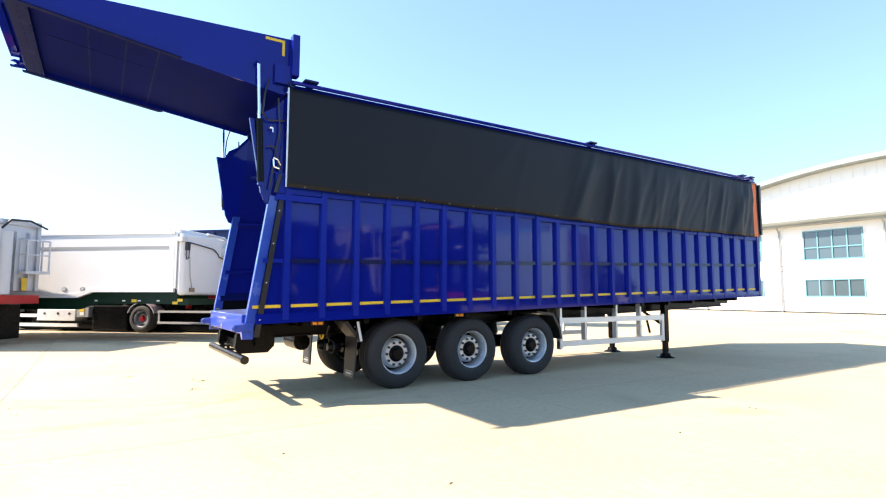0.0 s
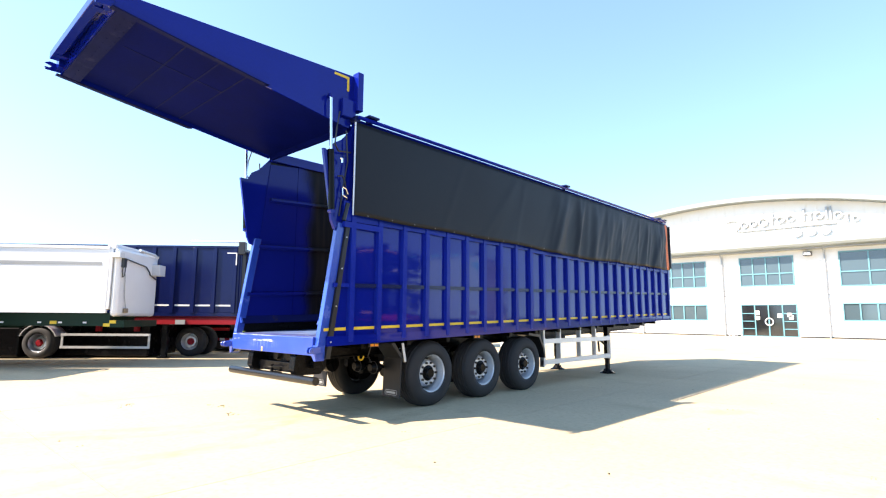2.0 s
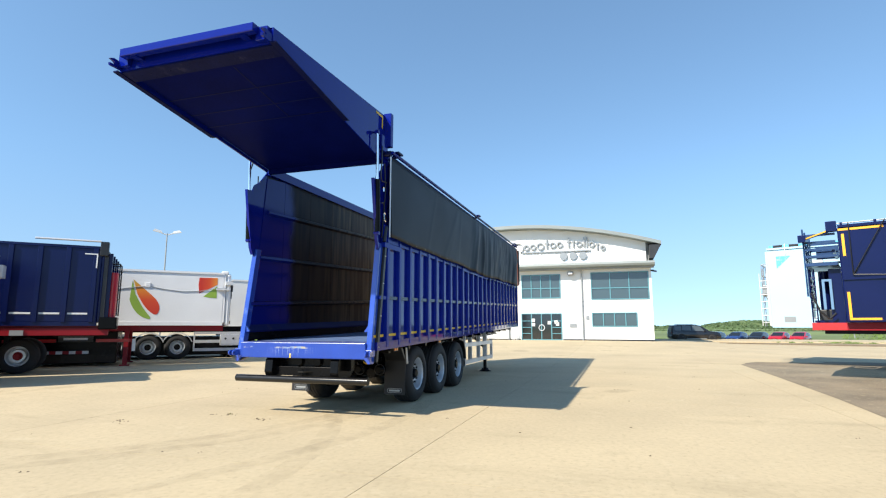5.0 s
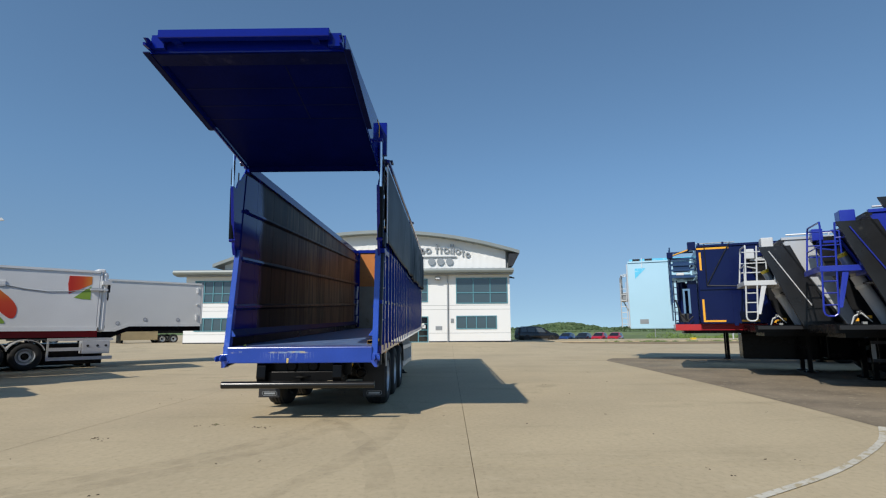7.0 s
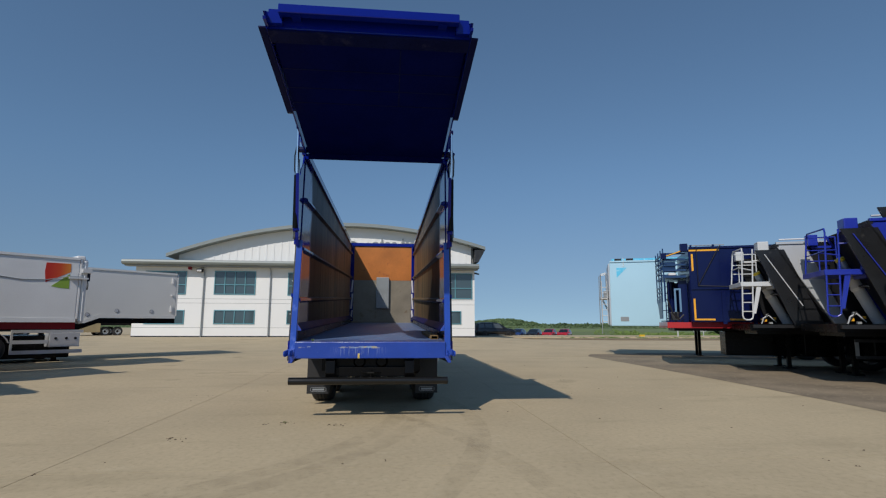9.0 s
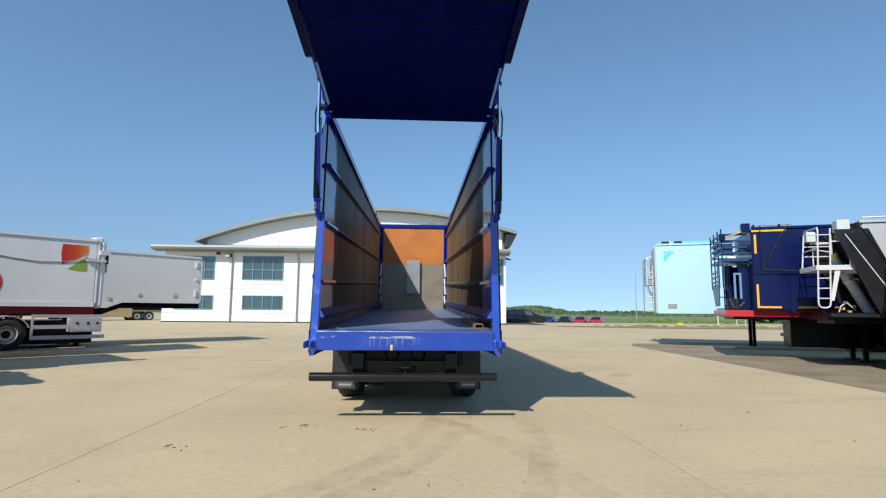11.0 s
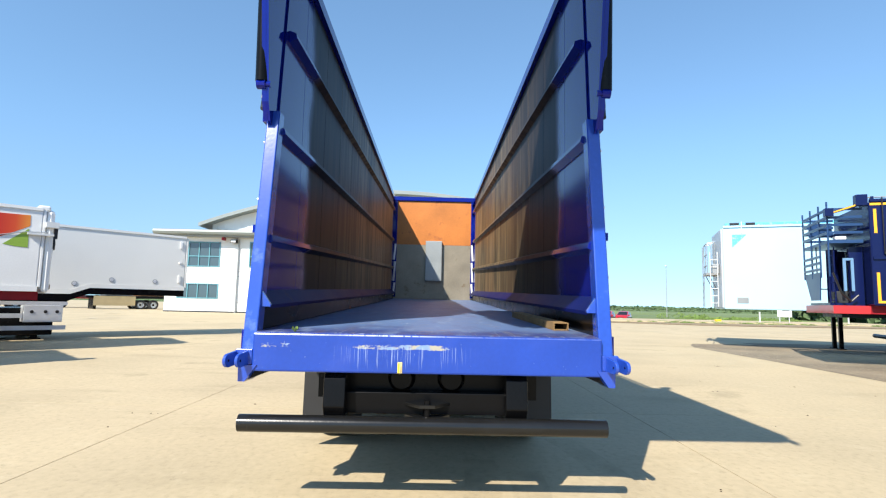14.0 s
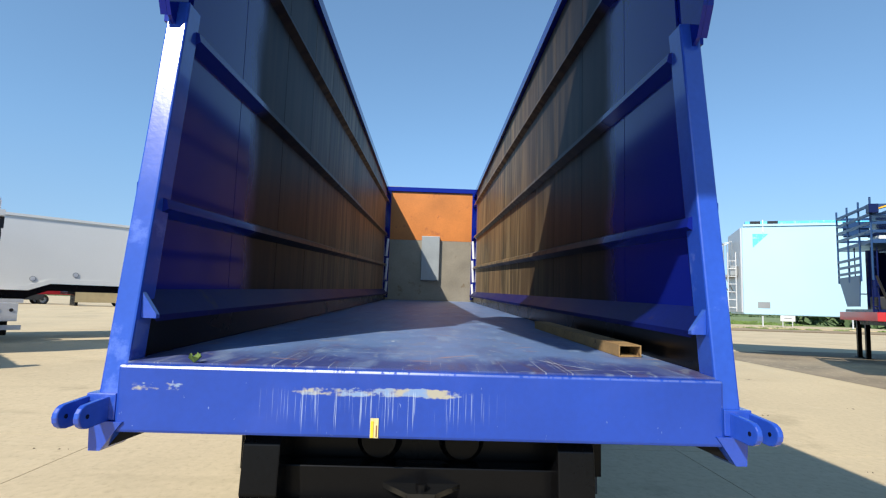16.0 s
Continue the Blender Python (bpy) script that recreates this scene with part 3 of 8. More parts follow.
def build_window(parent, y0, y1, z0, z1, cols, rows, name="window", low=0.0):
    """A framed window let into the front wall; rows are heights of the transoms as fractions."""
    f = 0.07
    bm = bmesh.new()
    ring_o, ring_i = [(y0, z0), (y1, z0), (y1, z1), (y0, z1)], [(y0 + f, z0 + f), (y1 - f, z0 + f), (y1 - f, z1 - f), (y0 + f, z1 - f)]
    for k in range(4):
        a, b, c, d = ring_o[k], ring_o[(k + 1) % 4], ring_i[(k + 1) % 4], ring_i[k]
        hexa(bm, [(BX - 0.05, *p) for p in (a, b, c, d)], [(BX + 0.10, *p) for p in (a, b, c, d)])
    bmesh.ops.remove_doubles(bm, verts=bm.verts, dist=0.0005)
    w = part(name, bm, M_FRAME, parent, "turquoise aluminium window frame")
    for k in range(1, cols):
        y = y0 + (y1 - y0 - f) * k / cols
        boxpart("mullion", M_FRAME, w, BX - 0.045, BX + 0.10, y, y + f, z0 + f, z1 - f)
    for r in rows:
        z = z0 + (z1 - z0) * r
        boxpart("transom", M_FRAME, w, BX - 0.042, BX + 0.10, y0 + f, y1 - f, z - f / 2, z + f / 2)
    edges = [z0 + f] + [z0 + (z1 - z0) * r for r in rows] + [z1 - f]
    for k in range(cols):
        a = y0 + (y1 - y0 - f) * k / cols + f
        b = y0 + (y1 - y0 - f) * (k + 1) / cols
        for lo, hi in zip(edges, edges[1:]):
            boxpart("pane", M_CARGLASS if name == "entrance" else M_GLASS, w, BX + 0.02, BX + 0.04, a, b, lo, hi)
    return w


def build_building():
    b = thing("office_building", "white two-storey office building with a curved grey roof", "building", (0, 0, 0))
    openings = [(1.40, 5.80, 3.5, 5.70), (8.20, 11.42, 3.66, 5.64), (13.6, 16.9, 3.68, 5.58), (19.5, 22.8, 3.72, 5.66), (25.0, 28.2, 3.7, 5.6),
                (2.36, 5.80, 1.36, 2.48), (8.16, 11.48, BZ, 2.45), (13.62, 16.9, 1.32, 2.46), (19.45, 22.7, 1.32, 2.46), (25.0, 28.1, 1.30, 2.44)]
    # the front wall is pieced together round its openings
    ycuts = sorted({1.2, 29.0, *[o[0] for o in openings], *[o[1] for o in openings]})
    for y0, y1 in zip(ycuts, ycuts[1:]):
        if y1 - y0 < 0.01:
            continue
        spans = sorted((o[2], o[3]) for o in openings if o[0] <= y0 + 0.001 and o[1] >= y1 - 0.001)
        z = BZ - 0.3
        for lo, hi in spans:
            if lo > z + 0.01:
                boxpart("wall_section", M_WALL, b, BX, BX + 0.25, y0, y1, z, lo)
            z = hi
        boxpart("wall_section", M_WALL, b, BX, BX + 0.25, y0, y1, z, 6.1)
    boxpart("side_wall", M_WALL, b, BX + 0.25, BX + 26, 1.2, 1.45, BZ - 0.3, 6.1)
    boxpart("side_wall", M_WALL, b, BX + 0.25, BX + 26, 28.75, 29.0, BZ - 0.3, 6.1)
    boxpart("rear_wall", M_WALL, b, BX + 25.7, BX + 26, 1.46, 28.74, BZ - 0.3, 6.1)
    boxpart("interior_floor", M_SOFFIT, b, BX + 0.3, BX + 6, 1.5, 28.7, 3.0, 3.2)
    boxpart("interior_wall", M_SOFFIT, b, BX + 6, BX + 6.2, 1.5, 28.7, BZ, 6.0)
    # panel joints of the cladding
    for z in (1.02, 3.0, 3.35):
        boxpart("cladding_joint", M_SOFFIT, b, BX - 0.006, BX + 0.002, 1.2, 8.1 if z < 2.4 else 29.0, z, z + 0.025)
    boxpart("cladding_joint", M_SOFFIT, b, BX - 0.006, BX + 0.002, 11.55, 29.0, 1.02, 1.045)
    # dark plinth at the foot of the wall, either side of the doors
    for y0, y1 in ((1.19, 8.1), (11.55, 29.0)):
        boxpart("plinth", M_CHARCOAL, b, BX - 0.025, BX - 0.003, y0, y1, BZ - 0.05, BZ + 0.10, label="dark plinth strip")
    # canopy with a rounded front edge
    bm = bmesh.new()
    prof = [(BX + 0.3, 6.1), (BX - 0.75, 6.02), (BX - 1.0, 6.1), (BX - 1.08, 6.25), (BX - 1.0, 6.4), (BX - 0.75, 6.46), (BX + 0.3, 6.56)]
    prism(bm, prof, "y", 0.95, 29.7)
    part("canopy", bm, M_ROOF, b, "grey metal eaves canopy with rounded edge", smooth=True)
    boxpart("canopy_soffit", M_SOFFIT, b, BX - 0.7, BX + 0.0, 1.0, 29.6, 5.94, 6.015)
    # gable with vertical ribs
    bm = bmesh.new()
    ys = [1.5 + 24.2 * k / 48 for k in range(49)]
    outline = [(y, 6.5) for y in (ys[0], ys[-1])] + [(y, max(6.55, arch(y) - 0.28)) for y in reversed(ys)]
    prism(bm, outline, "x", BX - 0.05, BX + 0.15)
    part("gable_wall", bm, M_WALL, b, "white profiled gable cladding")
    for y in [1.9 + 0.6 * k for k in range(40)]:
        h = arch(y) - 0.33
        if h > 6.75:
            boxpart("cladding_rib", M_WALL, b, BX - 0.075, BX - 0.051, y, y + 0.16, 6.58, h)
    # curved roof shell, with its overhanging verge
    ry = [0.4 + 26.0 * k / 40 for k in range(41)]
    for k in range(40):
        y0, y1 = ry[k], ry[k + 1]
        bm = bmesh.new()
        hexa(bm, [(BX - 0.95, y0, arch(y0) - 0.27), (BX - 0.95, y1, arch(y1) - 0.27), (BX - 0.95, y1, arch(y1)), (BX - 0.95, y0, arch(y0))],
             [(BX + 26, y0, arch(y0) - 0.27), (BX + 26, y1, arch(y1) - 0.27), (BX + 26, y1, arch(y1)), (BX + 26, y0, arch(y0))])
        part("roof_sheet", bm, M_ROOF, b, "curved grey sheet-metal roof")
    boxpart("roof_side", M_SOFFIT, b, BX + 0.2, BX + 25.8, 1.3, 1.5, 6.1, 8.0)
    # end gutter box and bracket at the low corner of the roof
    bm = bmesh.new(); prism(bm, [(0.42, arch(0.4) - 0.28), (1.3, arch(0.4) - 0.28), (1.3, 6.6), (0.98, 6.6)], "x", BX - 0.9, BX + 20)
    part("verge_box", bm, M_CHARCOAL, b, "dark boxed verge under the roof's low edge")
    for y in (6.5, 12.5, 18.3, 23.6):
        bm = bmesh.new()
        pipe(bm, [(BX - 0.12, y, BZ), (BX - 0.12, y, 5.65), (BX - 0.4, y, 5.95)], 0.055)
        part("downpipe", bm, M_SIGN, b, "grey downpipe", smooth=True)
    for y0, y1, z0, z1 in openings:
        if z0 == BZ:
            continue
        wide = y1 - y0
        upper = z0 > 3
        build_window(b, y0, y1, z0, z1, 3 if upper and wide > 4 else 4, (0.42,) if upper else ())
    # entrance
    d = build_window(b, 8.16, 11.48, BZ, 2.45, 4, (), "entrance")
    d["label"] = "turquoise framed glass double entrance doors"
    for y in (8.23, 10.70):
        for z in (0.78, 1.28, 1.80):
            boxpart("transom", M_FRAME, d, BX - 0.045, BX + 0.09, y, y + 0.72, z, z + 0.05)
    bm = bmesh.new()
    lathe(bm, [(0.26, -0.02), (0.26, 0.02), (0.20, 0.02), (0.20, -0.02)], 24, (BX - 0.08, 9.80, 1.28), "x")
    part("door_ring", bm, M_ALU, d, "round steel pull handle")
    for y, z in ((10.35, 1.75), (10.35, 1.4), (9.05, 1.55), (8.5, 1.6), (8.4, 1.45)):
        boxpart("notice", M_MUDWHITE, d, BX - 0.062, BX - 0.055, y, y + 0.26, z, z + 0.26)
    # low hoop rail beside the doors
    for y in (11.75, 12.05):
        bm = bmesh.new(); pipe(bm, [(BX - 0.9, y, BZ - 0.02), (BX - 0.9, y, BZ + 0.65), (BX - 0.2, y, BZ + 0.65), (BX - 0.2, y, BZ - 0.02)], 0.035)
        part("door_rail", bm, M_GREYPAINT, b)
    # wall plates beside the doors
    boxpart("wall_plate", M_SIGN, b, BX - 0.04, BX, 7.0, 7.55, 1.3, 1.62)
    boxpart("wall_plate", M_SIGN, b, BX - 0.04, BX, 6.0, 6.25, 1.9, 2.25)
    # floodlights under the canopy
    for y in (7.35, 23.9):
        f = boxpart("floodlight", M_PLASTIC, b, BX - 0.5, BX - 0.12, y - 0.22, y + 0.22, 5.52, 5.78, bevel=0.02)
        boxpart("lens", M_MUDWHITE, f, BX - 0.512, BX - 0.50, y - 0.18, y + 0.18, 5.56, 5.74)
    boxpart("vent", M_DKRED, b, BX - 0.6, BX - 0.2, 24.55, 24.75, 5.7, 5.92)
    # security camera at the corner
    bm = bmesh.new(); rod(bm, (BX + 0.3, 1.15, 5.75), (BX + 0.05, 0.8, 5.66), 0.06); box(bm, BX, BX + 0.2, 1.0, 1.25, 5.7, 5.8)
    part("security_camera", bm, M_PLASTIC, b)
    # plain raised lettering shapes, crescent, underline and three discs of the sign
    sx0, sx1 = BX - 0.20, BX - 0.06
    # (kind, width) of each raised shape: r ring, t tall post with a bar, b bar; they follow a gentle arc that drops at its end
    row = [("r", 0.50), ("r", 0.50), ("r", 0.62), ("t", 0.34), ("r", 0.52), ("r", 0.50), (" ", 0.26), ("t", 0.34), ("b", 0.28), ("r", 0.52), ("b", 0.16), ("b", 0.16), ("r", 0.50), ("b", 0.28), ("r", 0.42)]
    y = 11.15
    for kind, w in row:
        if kind == " ":
            y -= w
            continue
        run = 11.15 - y
        zc = 7.66 + 0.15 * math.sin(min(1.0, run / 6.2) * 2.6) - 0.55 * max(0, run - 5.1) / 1.8
        bm = bmesh.new()
        if kind == "r":
            lathe(bm, [(w / 2, sx0), (w / 2, sx1), (w / 2 - 0.11, sx1), (w / 2 - 0.11, sx0)], 20, (0, y - w / 2, zc + 0.27), "x")
        else:
            c = y - w / 2
            prism(bm, [(c - 0.055, zc), (c + 0.055, zc), (c + 0.055, zc + (0.80 if w < 0.2 or kind == "t" else 0.54)), (c - 0.055, zc + (0.80 if w < 0.2 or kind == "t" else 0.54))], "x", sx0, sx1)
            if w > 0.2:
                box(bm, sx0 + 0.003, sx1 - 0.003, y - w + 0.02, y - 0.02, zc + 0.42, zc + 0.53)
        part("sign_shape", bm, M_SIGN, b, "raised grey sign shape")
        y -= w + 0.055
    boxpart("sign_underline", M_SIGN, b, sx0, sx1, 5.7, 11.3, 7.46, 7.55)
    bm = bmesh.new()
    cres = [(11.75 + 0.55 * math.cos(a), 7.9 + 0.45 * math.sin(a)) for a in [0.9 + 0.25 * k for k in range(14)]]
    cin = [(11.6 + 0.45 * math.cos(a), 7.92 + 0.36 * math.sin(a)) for a in [4.15 - 0.25 * k for k in range(14)]]
    for k in range(13):
        a, c, e, g = cres[k], cres[k + 1], cin[12 - k], cin[13 - k]
        hexa(bm, [(sx0, *a), (sx0, *c), (sx0, *e), (sx0, *g)], [(sx1, *a), (sx1, *c), (sx1, *e), (sx1, *g)])
    part("sign_crescent", bm, M_SIGN, b)
    for yc in (7.86, 7.09, 6.32):
        bm = bmesh.new(); rod(bm, (sx0, yc, 7.10), (sx1, yc, 7.10), 0.31, seg=24)
        part("sign_disc", bm, M_SIGN, b)
    return b


build_building()


# ---- wheels ----
def wheel_meshes():
    out = {}
    bm = bmesh.new()
    lathe(bm, [(0.30, 0.0), (0.36, -0.012), (0.45, -0.006), (0.495, 0.02), (0.515, 0.06), (0.52, 0.12), (0.52, 0.27), (0.515, 0.33), (0.495, 0.365), (0.45, 0.39), (0.36, 0.39), (0.30, 0.38)], 48)
    for k in range(4):
        a = 0.075 + 0.06 * k
        lathe(bm, [(0.526, a + 0.004), (0.526, a + 0.048), (0.515, a + 0.052), (0.515, a)], 48)
    out["tyre"] = bm
    bm = bmesh.new()
    lathe(bm, [(0.305, 0.0), (0.315, 0.008), (0.305, 0.02), (0.285, 0.025), (0.274, 0.10), (0.262, 0.28), (0.19, 0.28), (0.19, 0.30), (0.27, 0.30), (0.29, 0.03)], 40)
    out["rim"] = bm
    bm = bmesh.new()
    lathe(bm, [(0.225, 0.17), (0.225, 0.19), (0.13, 0.15), (0.115, 0.12), (0.13, 0.10), (0.19, 0.10)], 30)
    out["wheel_ring"] = bm
    bm = bmesh.new()
    lathe(bm, [(0.001, 0.03), (0.07, 0.03), (0.085, 0.05), (0.09, 0.09), (0.125, 0.10), (0.13, 0.19), (0.001, 0.19)], 20)
    out["hub"] = bm
    bm = bmesh.new()
    rod(bm, (0.168, 0.07, 0), (0.168, 0.12, 0), 0.02, seg=6)
    out["nut"] = bm
    meshes = {}
    for k, bm in out.items():
        bmesh.ops.recalc_face_normals(bm, faces=bm.faces)
        me = bpy.data.meshes.new(k); bm.to_mesh(me); bm.free()
        for f in me.polygons:
            f.use_smooth = k in ("tyre",)
        meshes[k] = me
    meshes["tyre"].materials.append(M_RUBBER)
    meshes["rim"].materials.append(M_STEEL)
    meshes["wheel_ring"].materials.append(M_STEEL)
    meshes["hub"].materials.append(M_BLACK)
    meshes["nut"].materials.append(M_PLASTIC)
    return meshes


WHEEL = wheel_meshes()
RED_HUB = WHEEL["hub"].copy(); RED_HUB.materials.clear(); RED_HUB.materials.append(M_DKRED)


def wheel(parent, x, y, z, facing=-1, size=1.0, red=False, nuts=False):
    """A wheel part: its tyre, with rim, hub and nuts under it. facing -1: the outer face looks to -y."""
    t = new("wheel", WHEEL["tyre"]); t.parent = parent
    t.matrix_basis = pose(x, y, z, 0, 0, 0 if facing < 0 else 180) @ Matrix.Diagonal((size, size, size, 1))
    for k in ("rim", "wheel_ring", "hub"):
        o = new(k, RED_HUB if red and k == "hub" else WHEEL[k]); o.parent = t
    for k in range(10 if nuts else 0):
        o = new("nut", WHEEL["nut"]); o.parent = t
        o.matrix_basis = pose(0, 0, 0, 0, 36 * k, 0)
    return t


# ---- the blue tipping trailer ----
T = thing("bulk_trailer", "royal blue bulk trailer with raised tailgate and black side sheet", "trailer", (1.4, 8.75, 0))


def zb(u): return 1.02 + 0.029 * u
def zt(u): return 4.20 + 0.0065 * u
def zf(u): return 1.15 + 0.025 * u
def zs(u): return 1.225 + 0.0265 * u
def zm(u): return 1.84 + 0.0265 * u
L = 12.6


def slope_box(bm, u0, u1, v0, v1, lo, hi):
    """A bar along the trailer whose bottom and top follow the functions lo(u), hi(u)."""
    hexa(bm, [(u0, v0, lo(u0)), (u0, v1, lo(u0)), (u0, v1, hi(u0)), (u0, v0, hi(u0))], [(u1, v0, lo(u1)), (u1, v1, lo(u1)), (u1, v1, hi(u1)), (u1, v0, hi(u1))])


def build_side(s):
    """One side wall: outer skin, ribs, rails, rear post and wing plate, inner panels. s: -1 the sheeted side, 1 the other."""
    def V(a, b):
        return (min(s * a, s * b), max(s * a, s * b))
    bm = bmesh.new()
    skin = [(0.10, zb(0.1)), (L, zb(L)), (L, zt(L)), (0.55, zt(0.5)), (0.45, 4.02), (0.33, 2.70)]
    prism(bm, skin, "y", *V(1.185, 1.20))
    wall = part("side_wall", bm, M_BLUE, T, "royal blue steel side wall")
    # bottom and top rails
    made("bottom_rail", M_BLUE, wall, slope_box, 0.12, L, *V(1.19, 1.25), zb, lambda u: zb(u) + 0.13)
    made("top_rail", M_BLUE, wall, slope_box, 0.5, L + 0.02, *V(1.12, 1.225), lambda u: zt(u) - 0.02, lambda u: zt(u) + 0.075, bevel=0.01)
    made("inner_coping", M_BLUE, wall, slope_box, 0.5, L, *V(1.10, 1.165), lambda u: zt(u) - 0.09, lambda u: zt(u) - 0.005)
    # upright ribs and the rail pieces between them
    ribs = [0.50 + 0.4985 * k for k in range(25)]
    for k, u in enumerate(ribs[:-1]):
        top = 2.86 if 4.9 < u < 7.6 and s < 0 else 2.95
        bm = bmesh.new()
        hexa(bm, [(u - 0.052, s * 1.195, zb(u) + 0.02), (u + 0.052, s * 1.195, zb(u) + 0.02), (u + 0.040, s * 1.258, zb(u) + 0.04), (u - 0.040, s * 1.258, zb(u) + 0.04)],
             [(u - 0.052, s * 1.195, top), (u + 0.052, s * 1.195, top), (u + 0.040, s * 1.258, top), (u - 0.040, s * 1.258, top)])
        part("rib", bm, M_RIB, wall)
        a, b = u + 0.052, ribs[k + 1] - 0.052
        if b < L:
            # navy instead of the body blue, to paint the shadow line along the rail
            made("mid_rail", M_NAVY, wall, slope_box, a, b, *V(1.195, 1.238), lambda q: zm(q) - 0.028, lambda q: zm(q) + 0.028)
    made("mid_rail", M_RIB, wall, slope_box, 0.2, 0.45, *V(1.195, 1.245), lambda q: zm(q) - 0.028, lambda q: zm(q) + 0.028)
    made("shoulder_rail", M_RIB, wall, slope_box, 0.32, L, *V(1.195, 1.242), lambda q: 2.752 + 0.004 * q, lambda q: 3.03 + 0.006 * q)
    made("rear_header", M_RIB, wall, slope_box, 0.33, 1.0, *V(1.20, 1.262), lambda q: 2.66, lambda q: 2.74)
    made("front_post", M_BLUE, wall, slope_box, L - 0.08, L + 0.02, *V(1.10, 1.256), zb, zt)
    if s < 0:
        made("hatch_header", M_RIB, wall, slope_box, 4.95, 7.6, *V(1.20, 1.264), lambda q: 2.735, lambda q: 2.82)
        made("hatch_stile", M_RIB, wall, slope_box, 4.95, 5.05, *V(1.20, 1.262), lambda q: zb(q) + 0.13, lambda q: 2.733)
    # yellow reflective strips
    for k in range(25):
        u = 0.08 + 0.4985 * k
        made("reflective_strip", M_YELLOW, wall, slope_box, u, u + (0.38 if k else 0.36), *V(1.201, 1.207), lambda q: zs(q) - 0.004, lambda q: zs(q) + 0.036)
    # slanted rear post
    bm = bmesh.new()
    hexa(bm, [(-0.02, s * 1.115, 0.90), (0.10, s * 1.115, 0.90), (0.10, s * 1.205, 0.90), (-0.02, s * 1.205, 0.90)],
         [(0.26, s * 1.115, 2.72), (0.38, s * 1.115, 2.72), (0.38, s * 1.205, 2.72), (0.26, s * 1.205, 2.72)])
    part("rear_post", bm, M_BLUE_WORN_LIT, wall, "scuffed slanted rear post", bevel=0.008)
    bm = bmesh.new()
    hexa(bm, [(0.101, s * 1.20, 0.86), (0.17, s * 1.20, 0.86), (0.17, s * 1.246, 0.86), (0.101, s * 1.246, 0.86)],
         [(0.381, s * 1.20, 2.70), (0.44, s * 1.20, 2.70), (0.44, s * 1.246, 2.70), (0.381, s * 1.246, 2.70)])
    part("rubber_seal", bm, M_PLASTIC, wall, "black rubber strip along the rear post")
    for f in (0.12, 0.38, 0.66, 0.9):
        bm = bmesh.new(); c = Vector((0.135 + 0.27 * f, s * 1.247, 0.86 + 1.84 * f)); rod(bm, c, c + Vector((0, s * 0.012, 0)), 0.009, seg=8)
        part("bolt", bm, M_ALU, wall)
    # wing plate behind the tail opening
    bm = bmesh.new()
    prism(bm, [(0.36, 2.55), (0.20, 2.62), (0.14, 2.74), (-0.03, 3.72), (0.10, 3.72), (0.16, 3.84), (0.30, 3.93), (0.50, 4.16), (0.62, 4.16), (0.62, 2.9)], "y", *V(1.163, 1.18))
    part("wing_plate", bm, M_BLUE, wall, "blue wing plate at the tail")
    bm = bmesh.new()
    prism(bm, [(0.20, 2.62), (0.14, 2.74), (-0.03, 3.72), (0.015, 3.72), (0.18, 2.76), (0.24, 2.66)], "y", *V(1.181, 1.21))
    part("wing_flange", bm, M_BLUE, wall)
    # inner panels with seams
    cuts = [0.12, 1.05] + [1.05 + 0.9 * k for k in range(1, 12)] + [11.85]
    for a, b in zip(cuts, cuts[1:]):
        if b - a < 0.05:
            continue
        bm = bmesh.new()
        if a < 0.6:
            prism(bm, [(0.13, zf(0) + 0.22), (b - 0.004, zf(b) + 0.22), (b - 0.004, zt(b) - 0.1), (0.5, 4.05), (0.36, 2.7)], "y", *V(1.150, 1.160))
        else:
            slope_box(bm, a + 0.004, b - 0.004, *V(1.150, 1.160), lambda q: zf(q) + 0.22, lambda q: zt(q) - 0.01)
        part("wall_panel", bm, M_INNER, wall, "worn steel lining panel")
    boxpart("seam_backing", M_BLACK, wall, 0.5, 11.85, *V(1.162, 1.17), 1.5, 4.1)
    # inner rails: triangular stiffeners
    for z0, z1, u0 in ((3.40, 3.95, 0.52), (2.575, 3.09, 0.34), (1.77, 2.32, 0.17)):
        bm = bmesh.new()
        def tri(u):
            z = z0 + (z1 - z0) * (u - 0.2) / 11.4
            return [(u, s * 1.151, z - 0.045), (u, s * 1.151, z + 0.05), (u, s * 1.10, z + 0.03), (u, s * 1.09, z - 0.01)]
        hexa(bm, tri(u0), tri(11.8))
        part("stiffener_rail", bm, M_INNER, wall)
    # bottom ledge, with a strip coloured black for the shade in the recess under it
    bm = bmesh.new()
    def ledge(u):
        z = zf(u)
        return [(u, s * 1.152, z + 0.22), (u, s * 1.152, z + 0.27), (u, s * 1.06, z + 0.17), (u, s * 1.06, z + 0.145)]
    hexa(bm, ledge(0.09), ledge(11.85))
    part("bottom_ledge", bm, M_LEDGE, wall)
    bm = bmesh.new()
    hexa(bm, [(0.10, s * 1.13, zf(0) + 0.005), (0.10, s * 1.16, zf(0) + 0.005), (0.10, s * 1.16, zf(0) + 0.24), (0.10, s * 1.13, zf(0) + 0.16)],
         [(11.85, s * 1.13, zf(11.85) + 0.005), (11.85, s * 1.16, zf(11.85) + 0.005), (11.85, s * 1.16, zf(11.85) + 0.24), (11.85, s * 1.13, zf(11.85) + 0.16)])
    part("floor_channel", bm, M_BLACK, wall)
    return wall


for side in (-1, 1):
    build_side(side)
made("floor", M_BED, T, slope_box, 0.02, 12.4, -1.13, 1.13, lambda u: zf(u) - 0.05, zf, label="scraped steel floor, blue paint rubbed to grey")

